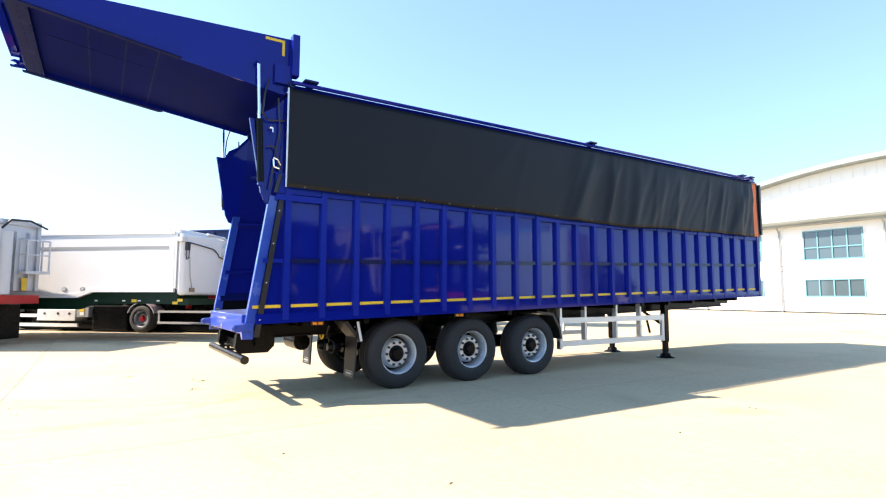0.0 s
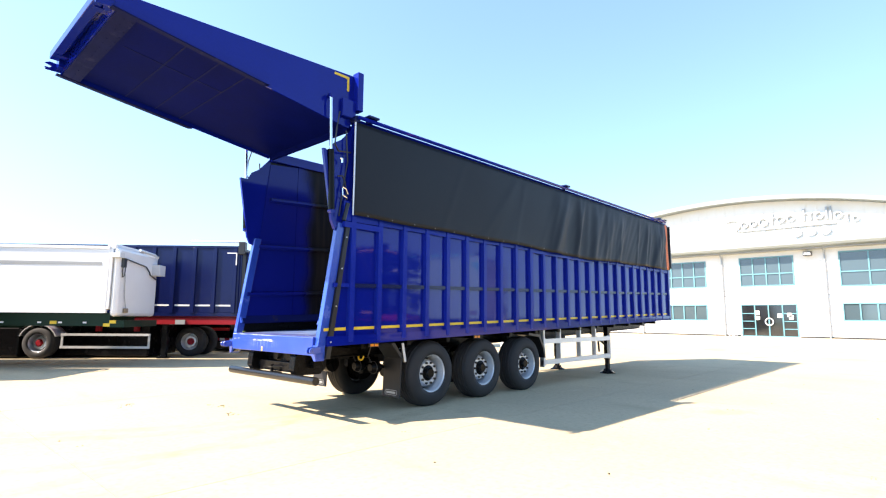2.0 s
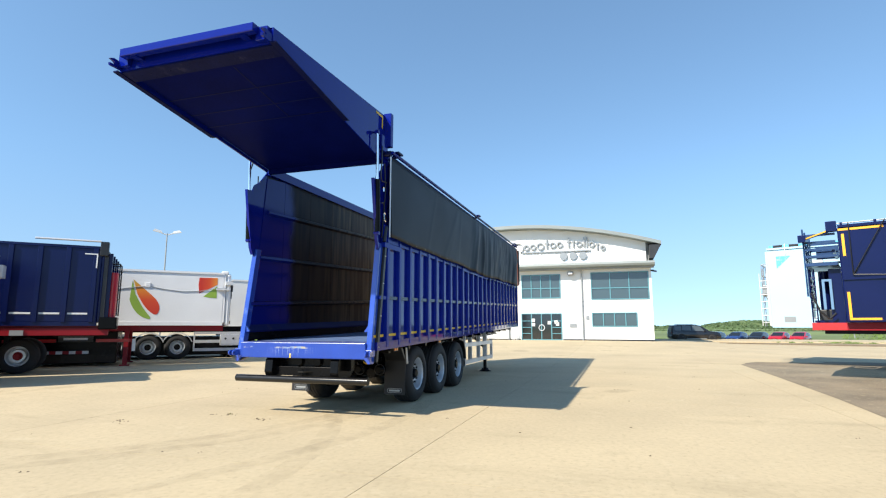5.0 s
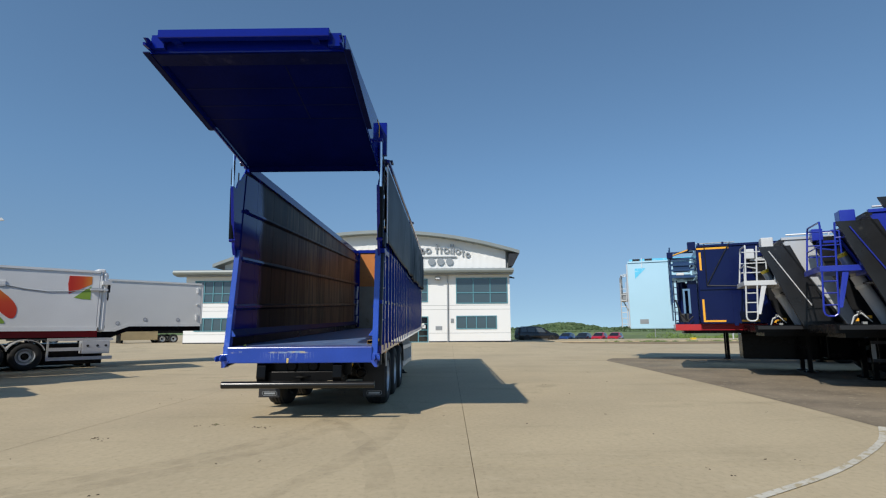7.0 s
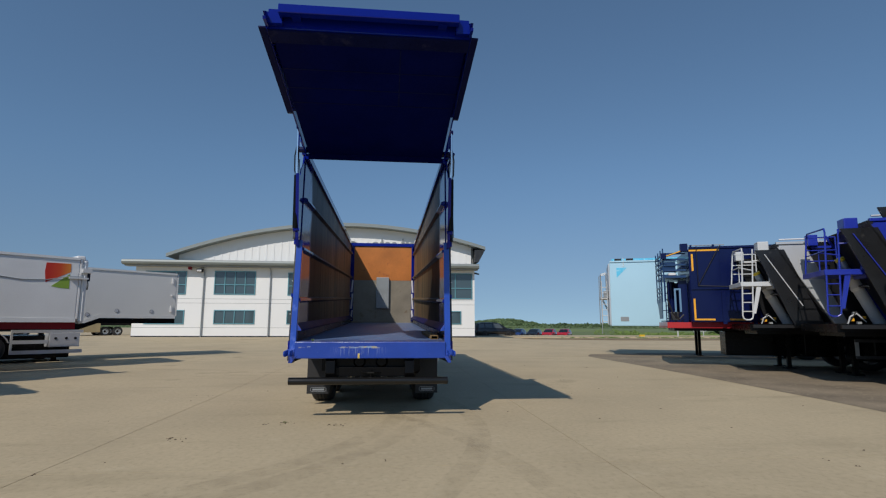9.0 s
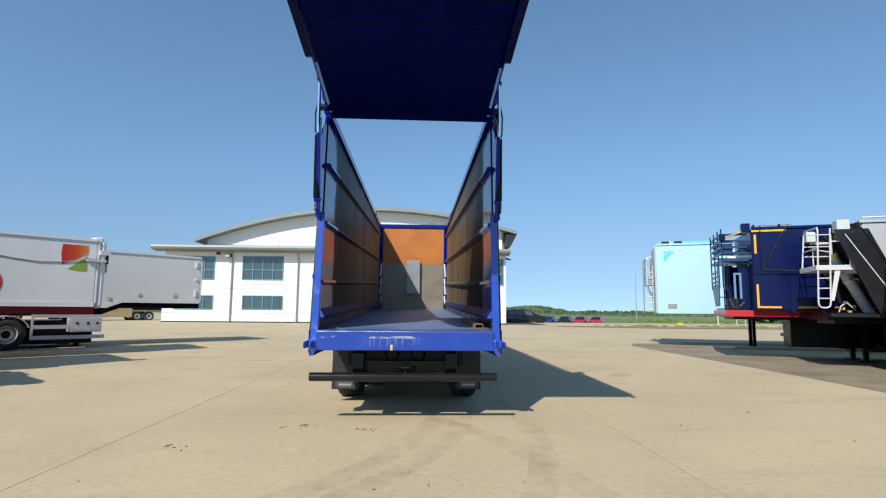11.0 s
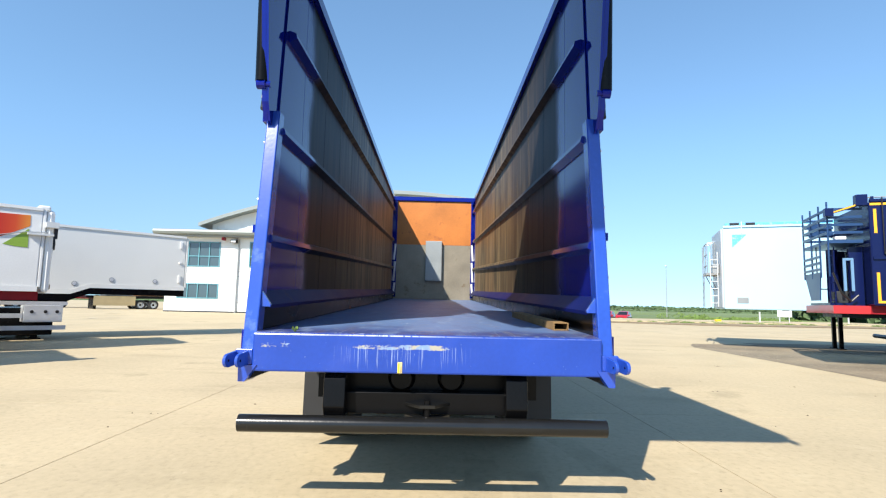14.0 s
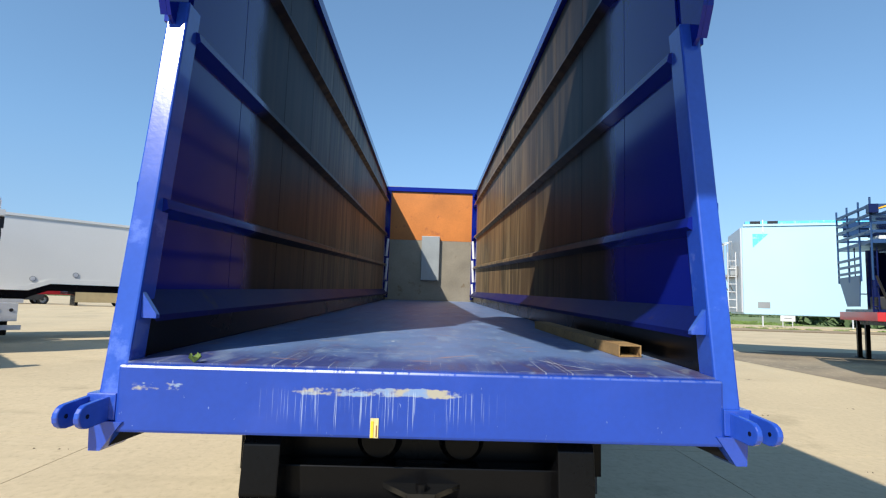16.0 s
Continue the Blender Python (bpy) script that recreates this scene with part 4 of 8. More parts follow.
# headboard
HU = 11.86
boxpart("headboard_top", M_HEAD_RUST, T, HU, HU + 0.03, -1.149, 1.149, 3.02, 4.30, label="rusty orange upper headboard")
boxpart("headboard_bottom", M_HEAD_BARE, T, HU, HU + 0.03, -1.149, 1.149, 1.4, 3.016, label="bare steel lower headboard")
boxpart("headboard_rail", M_BLUE, T, HU - 0.05, HU + 0.06, -1.16, 1.16, 4.30, 4.42, bevel=0.01)
boxpart("headboard_plate", M_HEAD_PLATE, T, HU - 0.14, HU - 0.002, -0.24, 0.23, 1.97, 3.12, label="grey steel cover plate", bevel=0.01)
boxpart("front_wall", M_BLUE, T, L - 0.06, L, -1.18, 1.18, zb(L), zt(L))
for s in (-1, 1):
    boxpart("corner_post", M_BLUE, T, HU - 0.06, HU - 0.004, min(s * 1.148, s * 1.07), max(s * 1.148, s * 1.07), 1.5, 4.29)
    for z0, z1 in ((2.55, 3.0), (1.95, 2.5), (1.55, 1.9)):
        bm = bmesh.new(); pipe(bm, [(HU - 0.3, s * 1.12, z0), (HU - 0.3, s * 1.09, z1)], 0.03)
        part("guide_bar", bm, M_MUDWHITE, T, "bright white guide bar")

# sill and hooks
patch = boxpart("sill_patch", M_CREAM, T, -0.0345, -0.0305, 0.165, 0.195, 0.905, 0.975, label="torn yellowed tape remnant")
boxpart("tape_strip", M_YELLOW, patch, -0.0375, -0.0346, 0.183, 0.193, 0.907, 0.965)
boxpart("tape_strip", M_RUST, patch, -0.0372, -0.0346, 0.170, 0.174, 0.91, 0.95)
boxpart("rear_sill", M_SILL, T, -0.03, 0.10, -1.125, 1.125, 0.90, 1.145, label="scraped blue rear sill", bevel=0.012)
def build_rear_end():
    for s in (-1, 1):
        # down-pointing corner gusset with a dark inner face
        bm = bmesh.new()
        hexa(bm, [(-0.04, s * 1.09, 0.94), (-0.04, s * 1.206, 0.94), (0.14, s * 1.206, 0.94), (0.14, s * 1.05, 0.94)], [(-0.03, s * 1.165, 0.835), (-0.03, s * 1.206, 0.835), (0.10, s * 1.206, 0.835), (0.10, s * 1.15, 0.835)])
        part("corner_gusset", bm, M_BLUE_WORN_LIT, T)
        bm = bmesh.new(); prism(bm, [(s * 1.02, 0.898), (s * 1.16, 0.898), (s * 1.163, 0.84)], "x", 0.0, 0.09)
        part("gusset_web", bm, M_BLACK, T)
        bm = bmesh.new(); prism(bm, [(s * 1.114, 1.41), (s * 1.055, 1.325), (s * 1.055, 1.31), (s * 1.114, 1.31)], "x", 0.072, 0.10)
        part("ledge_end", bm, M_BLUE_WORN_LIT, T)
        # fork ears for the tailgate lock, splayed a little outward
        for v in (1.135, 1.208):
            bm = bmesh.new()
            end = [(-0.115 + 0.043 * math.cos(a), 0.974 + 0.043 * math.sin(a)) for a in [1.571 + 0.3927 * k for k in range(9)]]
            prism(bm, [(0.05, 1.035)] + end + [(0.05, 0.945)], "y", min(s * v, s * (v + 0.02)), max(s * v, s * (v + 0.02)))
            for q in bm.verts:
                q.co.y += s * 0.2 * max(0.0, 0.02 - q.co.x)
            ear = part("lock_ear", bm, M_BLUE_WORN_LIT, T, bevel=0.004)
            made("pin_hole", M_BLACK, ear, rod, (-0.12, s * (v + 0.027), 0.974), (-0.12, s * (v + 0.0485), 0.974), 0.008, seg=12)
        boxpart("ear_base", M_BLUE_WORN_LIT, T, -0.025, 0.09, min(s * 1.126, s * 1.232), max(s * 1.126, s * 1.232), 0.941, 1.038, bevel=0.004)
    # underrun bar
    bm = bmesh.new(); rod(bm, (0.02, -1.16, 0.57), (0.02, 1.20, 0.57), 0.055, seg=20)
    part("underrun_bar", bm, M_BAR, T, "worn black round underrun bar", smooth=True)
    for v in (-0.58, 0.60):
        bm = bmesh.new()
        prism(bm, [(0.0, 0.68), (0.06, 0.60), (0.44, 0.60), (0.53, 0.69), (0.53, 0.98), (0.14, 0.98), (0.02, 0.86)], "y", v - 0.07, v + 0.07)
        part("bumper_bracket", bm, M_BLACK, T, bevel=0.006)
    boxpart("cross_beam", M_BLACK, T, 0.12, 0.22, -0.55, 0.55, 0.62, 0.76, bevel=0.006)
    boxpart("rear_crossmember", M_BLACK, T, 0.25, 0.36, -0.75, 0.75, 0.70, 0.98)
    # towing jaw
    for z in (0.60, 0.68):
        bm = bmesh.new()
        prism(bm, [(0.12, -0.15), (0.12, 0.15), (0.0, 0.05), (0.0, -0.05)], "z", z, z + 0.02)
        part("tow_jaw", bm, M_BAR, T)
    bm = bmesh.new(); rod(bm, (0.04, 0, 0.58), (0.04, 0, 0.725), 0.022)
    part("tow_pin", bm, M_BLACK, T)
    # brake chambers
    for v in (-0.16, 0.18):
        bm = bmesh.new(); lathe(bm, [(0.001, 0.20), (0.07, 0.20), (0.08, 0.23), (0.095, 0.25), (0.095, 0.32), (0.001, 0.32)], 20, (0, v, 0.84), "x")
        part("brake_chamber", bm, M_BLACK, T, smooth=True)
        bm = bmesh.new(); lathe(bm, [(0.10, 0.255), (0.108, 0.255), (0.108, 0.275), (0.10, 0.275)], 20, (0, v, 0.84), "x")
        part("clamp_ring", bm, M_ALU, T)
    bm = bmesh.new(); pipe(bm, [(0.2, 0.45, 0.9), (0.2, -0.5, 0.9)], 0.014)
    part("air_pipe", bm, M_ALU, T)
    # main chassis beams and cross members
    for v in (-0.52, 0.52):
        bm = bmesh.new()
        for z0, z1, w in ((0.78, 0.80, 0.07), (0.80, 1.10, 0.012), (1.0, 1.06, 0.07)):
            slope_box(bm, 0.3, 12.0, v - w, v + w, lambda u: z0 + 0.029 * u, lambda u: (z1 if z1 != 1.10 else 1.0) + 0.029 * u)
        part("chassis_beam", bm, M_BLACK, T)
    for u in [0.8 + 0.9 * k for k in range(13)]:
        boxpart("cross_member", M_BLACK, T, u - 0.04, u + 0.04, -1.16, 1.16, zb(u) - 0.08, zb(u) + 0.02)
    made("underfloor", M_BLACK, T, slope_box, 0.11, 12.5, -1.184, 1.184, lambda u: zb(u) + 0.0, lambda u: zb(u) + 0.06)


build_rear_end()


def build_running_gear():
    for u in (2.27, 3.63, 4.99):
        for s in (-1, 1):
            wheel(T, u, s * 1.12, 0.515, s, nuts=True)
            made("brake_drum", M_BLACK, T, rod, (u, s * 0.66, 0.515), (u, s * 0.86, 0.515), 0.24, 0.27, seg=24)
        bm = bmesh.new(); rod(bm, (u, -0.9, 0.515), (u, 0.9, 0.515), 0.07)
        part("axle", bm, M_BLACK, T)
        for s in (-0.52, 0.52):
            boxpart("suspension_arm", M_BLACK, T, u - 0.5, u + 0.25, s - 0.05, s + 0.05, 0.55, 0.68)
            bm = bmesh.new(); rod(bm, (u + 0.3, s, 0.6), (u + 0.3, s, 0.9), 0.12)
            part("air_spring", bm, M_RUBBER, T)
        for s in (-0.3, 0.3):
            bm = bmesh.new(); rod(bm, (u - 0.35, s, 0.52), (u - 0.12, s, 0.52), 0.09)
            part("brake_actuator", bm, M_BLACK, T)
    # mudguards over the wheels
    for s in (-1, 1):
        v0, v1 = (-1.14, -0.76) if s < 0 else (0.76, 1.14)
        bm = bmesh.new()
        prism(bm, [(1.35, 1.02), (1.62, 0.72), (1.66, 0.72), (1.42, 1.03)], "y", v0, v1)
        part("mudguard", bm, M_PLASTIC, T)
        bm = bmesh.new()
        prism(bm, [(5.05, 1.12), (5.45, 1.08), (5.62, 0.82), (5.66, 0.60), (5.62, 0.60), (5.57, 0.80), (5.42, 1.03), (5.05, 1.08)], "y", v0, v1)
        part("mudguard", bm, M_PLASTIC, T)
        def lean(z, d=0.0):
            return 1.545 + 0.05 * (z - 0.20) - d

        def flap_sheet(bm, y0, y1, z0, z1, d0, d1):
            hexa(bm, [(lean(z0, d0), y0, z0), (lean(z0, d0), y1, z0), (lean(z1, d0), y1, z1), (lean(z1, d0), y0, z1)],
                 [(lean(z0, d1), y0, z0), (lean(z0, d1), y1, z0), (lean(z1, d1), y1, z1), (lean(z1, d1), y0, z1)])
        f = made("mudflap", M_FLAP, T, flap_sheet, v0, v1 + 0.01, 0.20, 1.0, 0.0, 0.02, label="black rubber mudflap with a white printed panel")
        for y0, y1, z0, z1 in ((v0 + 0.07, v1 - 0.07, 0.232, 0.238), (v0 + 0.07, v1 - 0.07, 0.302, 0.308), (v0 + 0.055, v0 + 0.061, 0.242, 0.298), (v1 - 0.061, v1 - 0.055, 0.242, 0.298), (v0 + 0.09, v1 - 0.09, 0.255, 0.285)):
            made("mudflap_print", M_SIGN, f, flap_sheet, y0, y1, z0, z1, 0.021, 0.026)
        made("flap_plate", M_BLACK, T, flap_sheet, v0, v1 + 0.01, 0.90, 0.985, 0.021, 0.032, label="black clamp plate over the mudflap")
        for y in (v0 + 0.03, (v0 + v1) / 2, v1 - 0.03):
            made("clamp_bolt", M_ALU, T, rod, (lean(0.94, 0.032), y, 0.94), (lean(0.94, 0.040), y, 0.94), 0.009, seg=6)
        boxpart("flap_bracket", M_BLACK, T, 1.56, 1.62, v0, v1, 0.96, 1.03)
        bm = bmesh.new(); pipe(bm, [(1.63, v0 - 0.01, 0.74), (1.57, v0 - 0.01, 1.02)], 0.02)
        part("flap_stay", bm, M_GREYPAINT, T)
    # air tank and the two brake chambers hanging behind the rear axle
    bm = bmesh.new(); rod(bm, (1.15, 0.05, 0.66), (1.15, 0.62, 0.66), 0.13, seg=18)
    part("air_tank", bm, M_BLACK, T, smooth=True)
    for v in (-0.35, -0.74):
        bm = bmesh.new(); lathe(bm, [(0.001, 1.27), (0.055, 1.27), (0.07, 1.29), (0.088, 1.33), (0.088, 1.42), (0.06, 1.47), (0.02, 1.48), (0.02, 1.6), (0.001, 1.6)], 20, (0, v, 0.64), "x")
        part("brake_chamber", bm, M_BLACK, T, smooth=True)
        bm = bmesh.new(); lathe(bm, [(0.089, 1.335), (0.096, 1.335), (0.096, 1.352), (0.089, 1.352)], 20, (0, v, 0.64), "x")
        part("clamp_ring", bm, M_CHARCOAL, T)
        bm = bmesh.new(); pipe(bm, [(1.3, v, 0.72), (1.28, v + 0.06, 0.82), (1.3, v + 0.02, 0.95)], 0.01)
        part("air_hose", bm, M_PLASTIC, T, "thin black air hose")
    bm = bmesh.new(); pipe(bm, [(1.26, -0.60, 0.81), (1.26, -0.58, 0.765), (1.26, -0.53, 0.745), (1.26, -0.48, 0.765), (1.26, -0.46, 0.82)], 0.013)
    part("air_hose", bm, M_YELLOW, T, "yellow looped air hose")
    for u in (0.95, 3.3):
        f = boxpart("side_marker", M_PLASTIC, T, u - 0.09, u + 0.09, -1.215, -1.19, zb(u) - 0.06, zb(u) - 0.005)
        for d in (-0.04, 0.04):
            boxpart("lens", M_LAMP_ORANGE, f, u + d - 0.03, u + d + 0.03, -1.222, -1.214, zb(u) - 0.05, zb(u) - 0.015)
    # side guards
    for s in (-1, 1):
        a, b = (min(s * 1.06, s * 1.12), max(s * 1.06, s * 1.12))
        made("guard_rail", M_ALU, T, slope_box, 5.62, 8.75, a, b, lambda u: 0.88, lambda u: 0.98, label="pale aluminium side guard rail")
        made("guard_rail", M_ALU, T, slope_box, 5.62, 8.75, a, b, lambda u: 0.45, lambda u: 0.55, label="pale aluminium side guard rail")
        for u in (5.62, 8.68):
            boxpart("guard_end", M_ALU, T, u, u + 0.07, a - 0.003, b + 0.003, 0.43, 1.0)
        for u in (5.64, 6.3, 7.2, 7.95):
            boxpart("guard_post", M_ALU, T, u, u + 0.05, a + 0.01, b + 0.05, 0.40 if u < 5.8 else 0.552, zb(u) - 0.02)
        bm = bmesh.new(); pipe(bm, [(8.3, s * 1.0, 0.95), (8.55, s * 0.9, 0.6)], 0.025)
        part("guard_stay", bm, M_BLACK, T)
    # landing legs
    for s in (-0.75, 0.75):
        u = 9.30
        boxpart("landing_leg", M_BLACK, T, u - 0.07, u + 0.07, s - 0.06, s + 0.06, 0.35, zb(u), bevel=0.008)
        boxpart("leg_tube", M_BLACK, T, u - 0.052, u + 0.052, s - 0.045, s + 0.045, 0.10, 0.36)
        bm = bmesh.new()
        lathe(bm, [(0.001, 0.0), (0.20, 0.0), (0.20, 0.02), (0.12, 0.05), (0.10, 0.11), (0.001, 0.11)], 16, (u, s, 0.0), "z")
        part("leg_foot", bm, M_BLACK, T)
        bm = bmesh.new(); pipe(bm, [(u, s, 0.7), (u - 0.6, s * 0.6, 1.15)], 0.03)
        part("leg_brace", bm, M_BLACK, T)
    bm = bmesh.new(); rod(bm, (9.30, -0.75, 0.85), (9.30, 0.75, 0.85), 0.025)
    part("cross_shaft", bm, M_BLACK, T)
    boxpart("king_pin_plate", M_BLACK, T, 9.6, 12.2, -0.6, 0.6, 1.2, 1.27)
    boxpart("equipment_box", M_BLACK, T, 6.2, 7.6, -0.5, 0.5, 0.85, 1.15, bevel=0.01)


build_running_gear()


def build_sheet():
    """The black side sheet, hanging in soft creases, with its orange end."""
    bm = bmesh.new()
    nu, nz = 320, 18
    rng = random.Random(4)
    u0, u1 = 0.46, 12.58
    folds = [(rng.uniform(5.8, 12.3), rng.uniform(0.1, 0.75), rng.uniform(0.07, 0.2), rng.uniform(0.012, 0.034)) for _ in range(26)]
    folds += [(rng.uniform(8.2, 12.4), rng.uniform(0.2, 0.9), rng.uniform(0.03, 0.075), rng.uniform(0.004, 0.012)) for _ in range(46)]
    folds += [(rng.uniform(2.0, 8.2), rng.uniform(0.3, 0.9), rng.uniform(0.05, 0.12), rng.uniform(0.002, 0.005)) for _ in range(16)]
    rows = []
    for i in range(nu + 1):
        u = u0 + (u1 - u0) * i / nu
        bottom = 2.83 + 0.008 * math.sin(u * 3.1) - 0.05 * math.exp(-((u - 7.0) / 1.6) ** 2) + 0.011 * max(0, u - 7)
        row = []
        for k in range(nz + 1):
            f = k / nz
            z = bottom + (zt(u) + 0.005 - bottom) * f
            out = 0.012 * math.sin(u * 1.7) * (1 - f)
            for fu, lean, w, a in folds:
                d = (u - fu - lean * (z - 3.4)) / w
                out += a * math.exp(-d * d) * min(1, 3 * (1 - f) + 0.15)
            row.append(bm.verts.new((u, -1.275 - out - 0.02 * (1 - f), z)))
        rows.append(row)
    for i in range(nu):
        for k in range(nz):
            bm.faces.new((rows[i][k], rows[i + 1][k], rows[i + 1][k + 1], rows[i][k + 1]))
    sheet = part("side_sheet", bm, M_TARP, T, "creased black roll-over sheet")
    for f in sheet.data.polygons:
        f.use_smooth = True
    so = sheet.modifiers.new("solid", "SOLIDIFY"); so.thickness, so.offset = 0.004, 1.0
    slot = len(sheet.data.materials)
    sheet.data.materials.append(M_ORANGE)
    for f in sheet.data.polygons:
        if 12.30 < f.center.x < 12.52:
            f.material_index = slot
    # rear edge tube, eyelets along the hem
    bm = bmesh.new(); rod(bm, (0.45, -1.285, 2.84), (0.45, -1.285, 4.2), 0.013)
    part("sheet_edge", bm, M_ALU, T, "pale edge tube of the sheet")
    for k in range(26):
        u = 0.7 + 0.47 * k
        bm = bmesh.new(); rod(bm, (u, -1.305, 2.855), (u, -1.312, 2.855), 0.007, seg=8)
        part("eyelet", bm, M_SIGN, T)
    bm = bmesh.new(); pipe(bm, [(0.5, -1.29, 4.285), (12.4, -1.29, 4.36)], 0.03)
    part("sheet_roller", bm, M_BLUE, T, "blue roller tube along the top rail")
    for u in (0.75, 6.4, 11.9, 12.3):
        c = boxpart("sheet_stop", M_NAVY, T, u - 0.1, u + 0.1, -1.35, -1.20, zt(u) + 0.115, zt(u) + 0.15, bevel=0.01)
        boxpart("stop_foot", M_NAVY, c, u - 0.05, u + 0.05, -1.255, -1.205, zt(u) + 0.07, zt(u) + 0.116)
    boxpart("sheet_end_board", M_PLASTIC, T, 12.6, 12.68, -1.33, -0.9, 2.95, zt(12) - 0.02, bevel=0.01)


build_sheet()


def build_tailgate():
    """The raised tailgate, swung up level over the tail opening."""
    # side profile: tip low edge, tip top, hinge top, hinge low edge (trailer coordinates)
    g = boxpart("tailgate", M_BLUE, T, -2.62, -2.56, -1.12, 1.12, 4.61, 4.80, label="raised royal blue tailgate")
    def top(u): return 4.80 + 0.048 * (u + 2.7)
    def low(u): return 4.605 - 0.150 * (u + 2.65)
    made("gate_skin", M_BLUE, g, slope_box, -2.62, 0.50, -1.12, 1.12, lambda u: top(u) - 0.02, top)
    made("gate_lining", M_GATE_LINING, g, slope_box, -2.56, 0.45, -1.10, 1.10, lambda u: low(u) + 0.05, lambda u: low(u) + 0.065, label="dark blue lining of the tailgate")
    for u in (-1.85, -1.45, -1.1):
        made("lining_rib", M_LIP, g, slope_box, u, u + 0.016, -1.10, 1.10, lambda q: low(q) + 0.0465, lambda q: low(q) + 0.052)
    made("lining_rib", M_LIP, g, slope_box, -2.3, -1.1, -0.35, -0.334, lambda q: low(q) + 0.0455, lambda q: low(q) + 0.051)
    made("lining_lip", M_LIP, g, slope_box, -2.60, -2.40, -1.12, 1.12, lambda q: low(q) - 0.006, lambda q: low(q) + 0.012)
    for k in range(15):
        for u in (-2.42, -2.50):
            v = -1.05 + 0.15 * k
            made("lip_bolt", M_LIP, g, rod, (u, v, low(u) - 0.010), (u, v, low(u) - 0.004), 0.0065, seg=6)
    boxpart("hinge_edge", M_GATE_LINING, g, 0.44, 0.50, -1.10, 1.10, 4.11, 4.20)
    for s in (-1, 1):
        a, b = min(s * 1.12, s * 1.14), max(s * 1.12, s * 1.14)
        bm = bmesh.new()
        prism(bm, [(-2.62, low(-2.62)), (-2.62, top(-2.62)), (0.52, top(0.52)), (0.52, 4.30), (0.44, 4.14)], "y", a, b)
        part("gate_cheek", bm, M_BLUE, g, "blue side plate of the tailgate")
        bm = bmesh.new()
        prism(bm, [(-2.66, low(-2.66) - 0.014), (-2.66, low(-2.66) + 0.002), (-0.9, low(-0.9) + 0.002), (-0.86, low(-0.9)), (-0.92, low(-0.92) - 0.014)], "y", min(s * 1.13, s * 1.205), max(s * 1.13, s * 1.205))
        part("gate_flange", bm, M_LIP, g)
        # reflective corner mark
        bm = bmesh.new()
        y0, y1 = min(s * 1.141, s * 1.146), max(s * 1.141, s * 1.146)
        box(bm, 0.16, 0.42, y0, y1, 4.875, 4.91); box(bm, 0.385, 0.42, y0, y1, 4.69, 4.874)
        part("corner_mark", bm, M_YELLOW, g)
        # hinge plate
        boxpart("hinge_plate", M_BLUE, g, 0.50, 0.60, min(s * 1.12, s * 1.26), max(s * 1.12, s * 1.26), 4.40, 4.99, bevel=0.008)
        boxpart("hinge_arm", M_BLUE, g, 0.28, 0.52, min(s * 1.145, s * 1.20), max(s * 1.145, s * 1.20), 4.28, 4.55, bevel=0.01)
        bm = bmesh.new(); rod(bm, (0.50, s * 1.08, 4.27), (0.50, s * 1.27, 4.27), 0.05)
        part("hinge_pin", bm, M_NAVY, g)
        # claw at the tip
        bm = bmesh.new()
        claw = [(0.0, 0.0), (0.12, 0.0), (0.12, 0.09), (0.04, 0.10), (-0.05, 0.11), (-0.10, 0.085), (-0.05, 0.07), (-0.02, 0.05), (-0.05, 0.03), (-0.10, 0.03), (-0.09, 0.0)]
        prism(bm, [(-2.70 + x, low(-2.66) + 0.01 + z) for x, z in claw], "y", min(s * 1.10, s * 1.13), max(s * 1.10, s * 1.13))
        part("lock_claw", bm, M_BLUE, g)
        boxpart("claw_bracket", M_BLUE, g, -2.68, -2.58, min(s * 0.95, s * 1.10), max(s * 0.95, s * 1.10), 4.64, 4.80)
        boxpart("bar_stay", M_BLUE, g, -2.74, -2.6, s * 0.8 - 0.05, s * 0.8 + 0.05, 4.70, 4.78)
    boxpart("tip_bar", M_BLUE, g, -2.78, -2.68, -0.98, 0.98, 4.71, 4.81, label="blue bar along the tailgate edge", bevel=0.008)
    boxpart("tip_plate", M_BLUE, g, -2.68, -2.60, -0.98, 0.98, 4.79, 4.81)
    # opening rams
    for s in (-1, 1):
        v = s * 1.215
        ram = made("gate_ram", M_BLACK, T, rod, (0.13, v, 2.88), (0.09, v, 3.72), 0.045, label="black ram with chrome rod", smooth=True)
        made("ram_rod", M_CHROME, ram, rod, (0.09, v, 3.72), (0.06, v, 4.48), 0.024, smooth=True)
        for u, z in ((0.13, 2.86), (0.06, 4.50)):
            made("ram_eye", M_BLUE, ram, rod, (u, v - 0.03, z), (u, v + 0.03, z), 0.036)
            made("ram_pin", M_BLUE, ram, rod, (u, s * 1.15, z), (u, s * 1.247, z), 0.022)
        # hoses beside the ram
        bm = bmesh.new()
        pts = [(0.2, s * 1.24, 4.3), (0.14, s * 1.27, 4.05), (0.12, s * 1.26, 3.8), (0.2, s * 1.24, 3.72), (0.42, s * 1.23, 3.75)]
        pipe(bm, pts, 0.011, 6)
        part("hydraulic_hose", bm, M_PLASTIC, T, "black hydraulic hose")
        bm = bmesh.new()
        pipe(bm, [(0.33, s * 1.23, 4.05), (0.36, s * 1.24, 3.6), (0.28, s * 1.24, 3.1), (0.24, s * 1.24, 2.8)], 0.011, 6)
        part("hydraulic_hose", bm, M_PLASTIC, T, "black hydraulic hose")
        bm = bmesh.new()
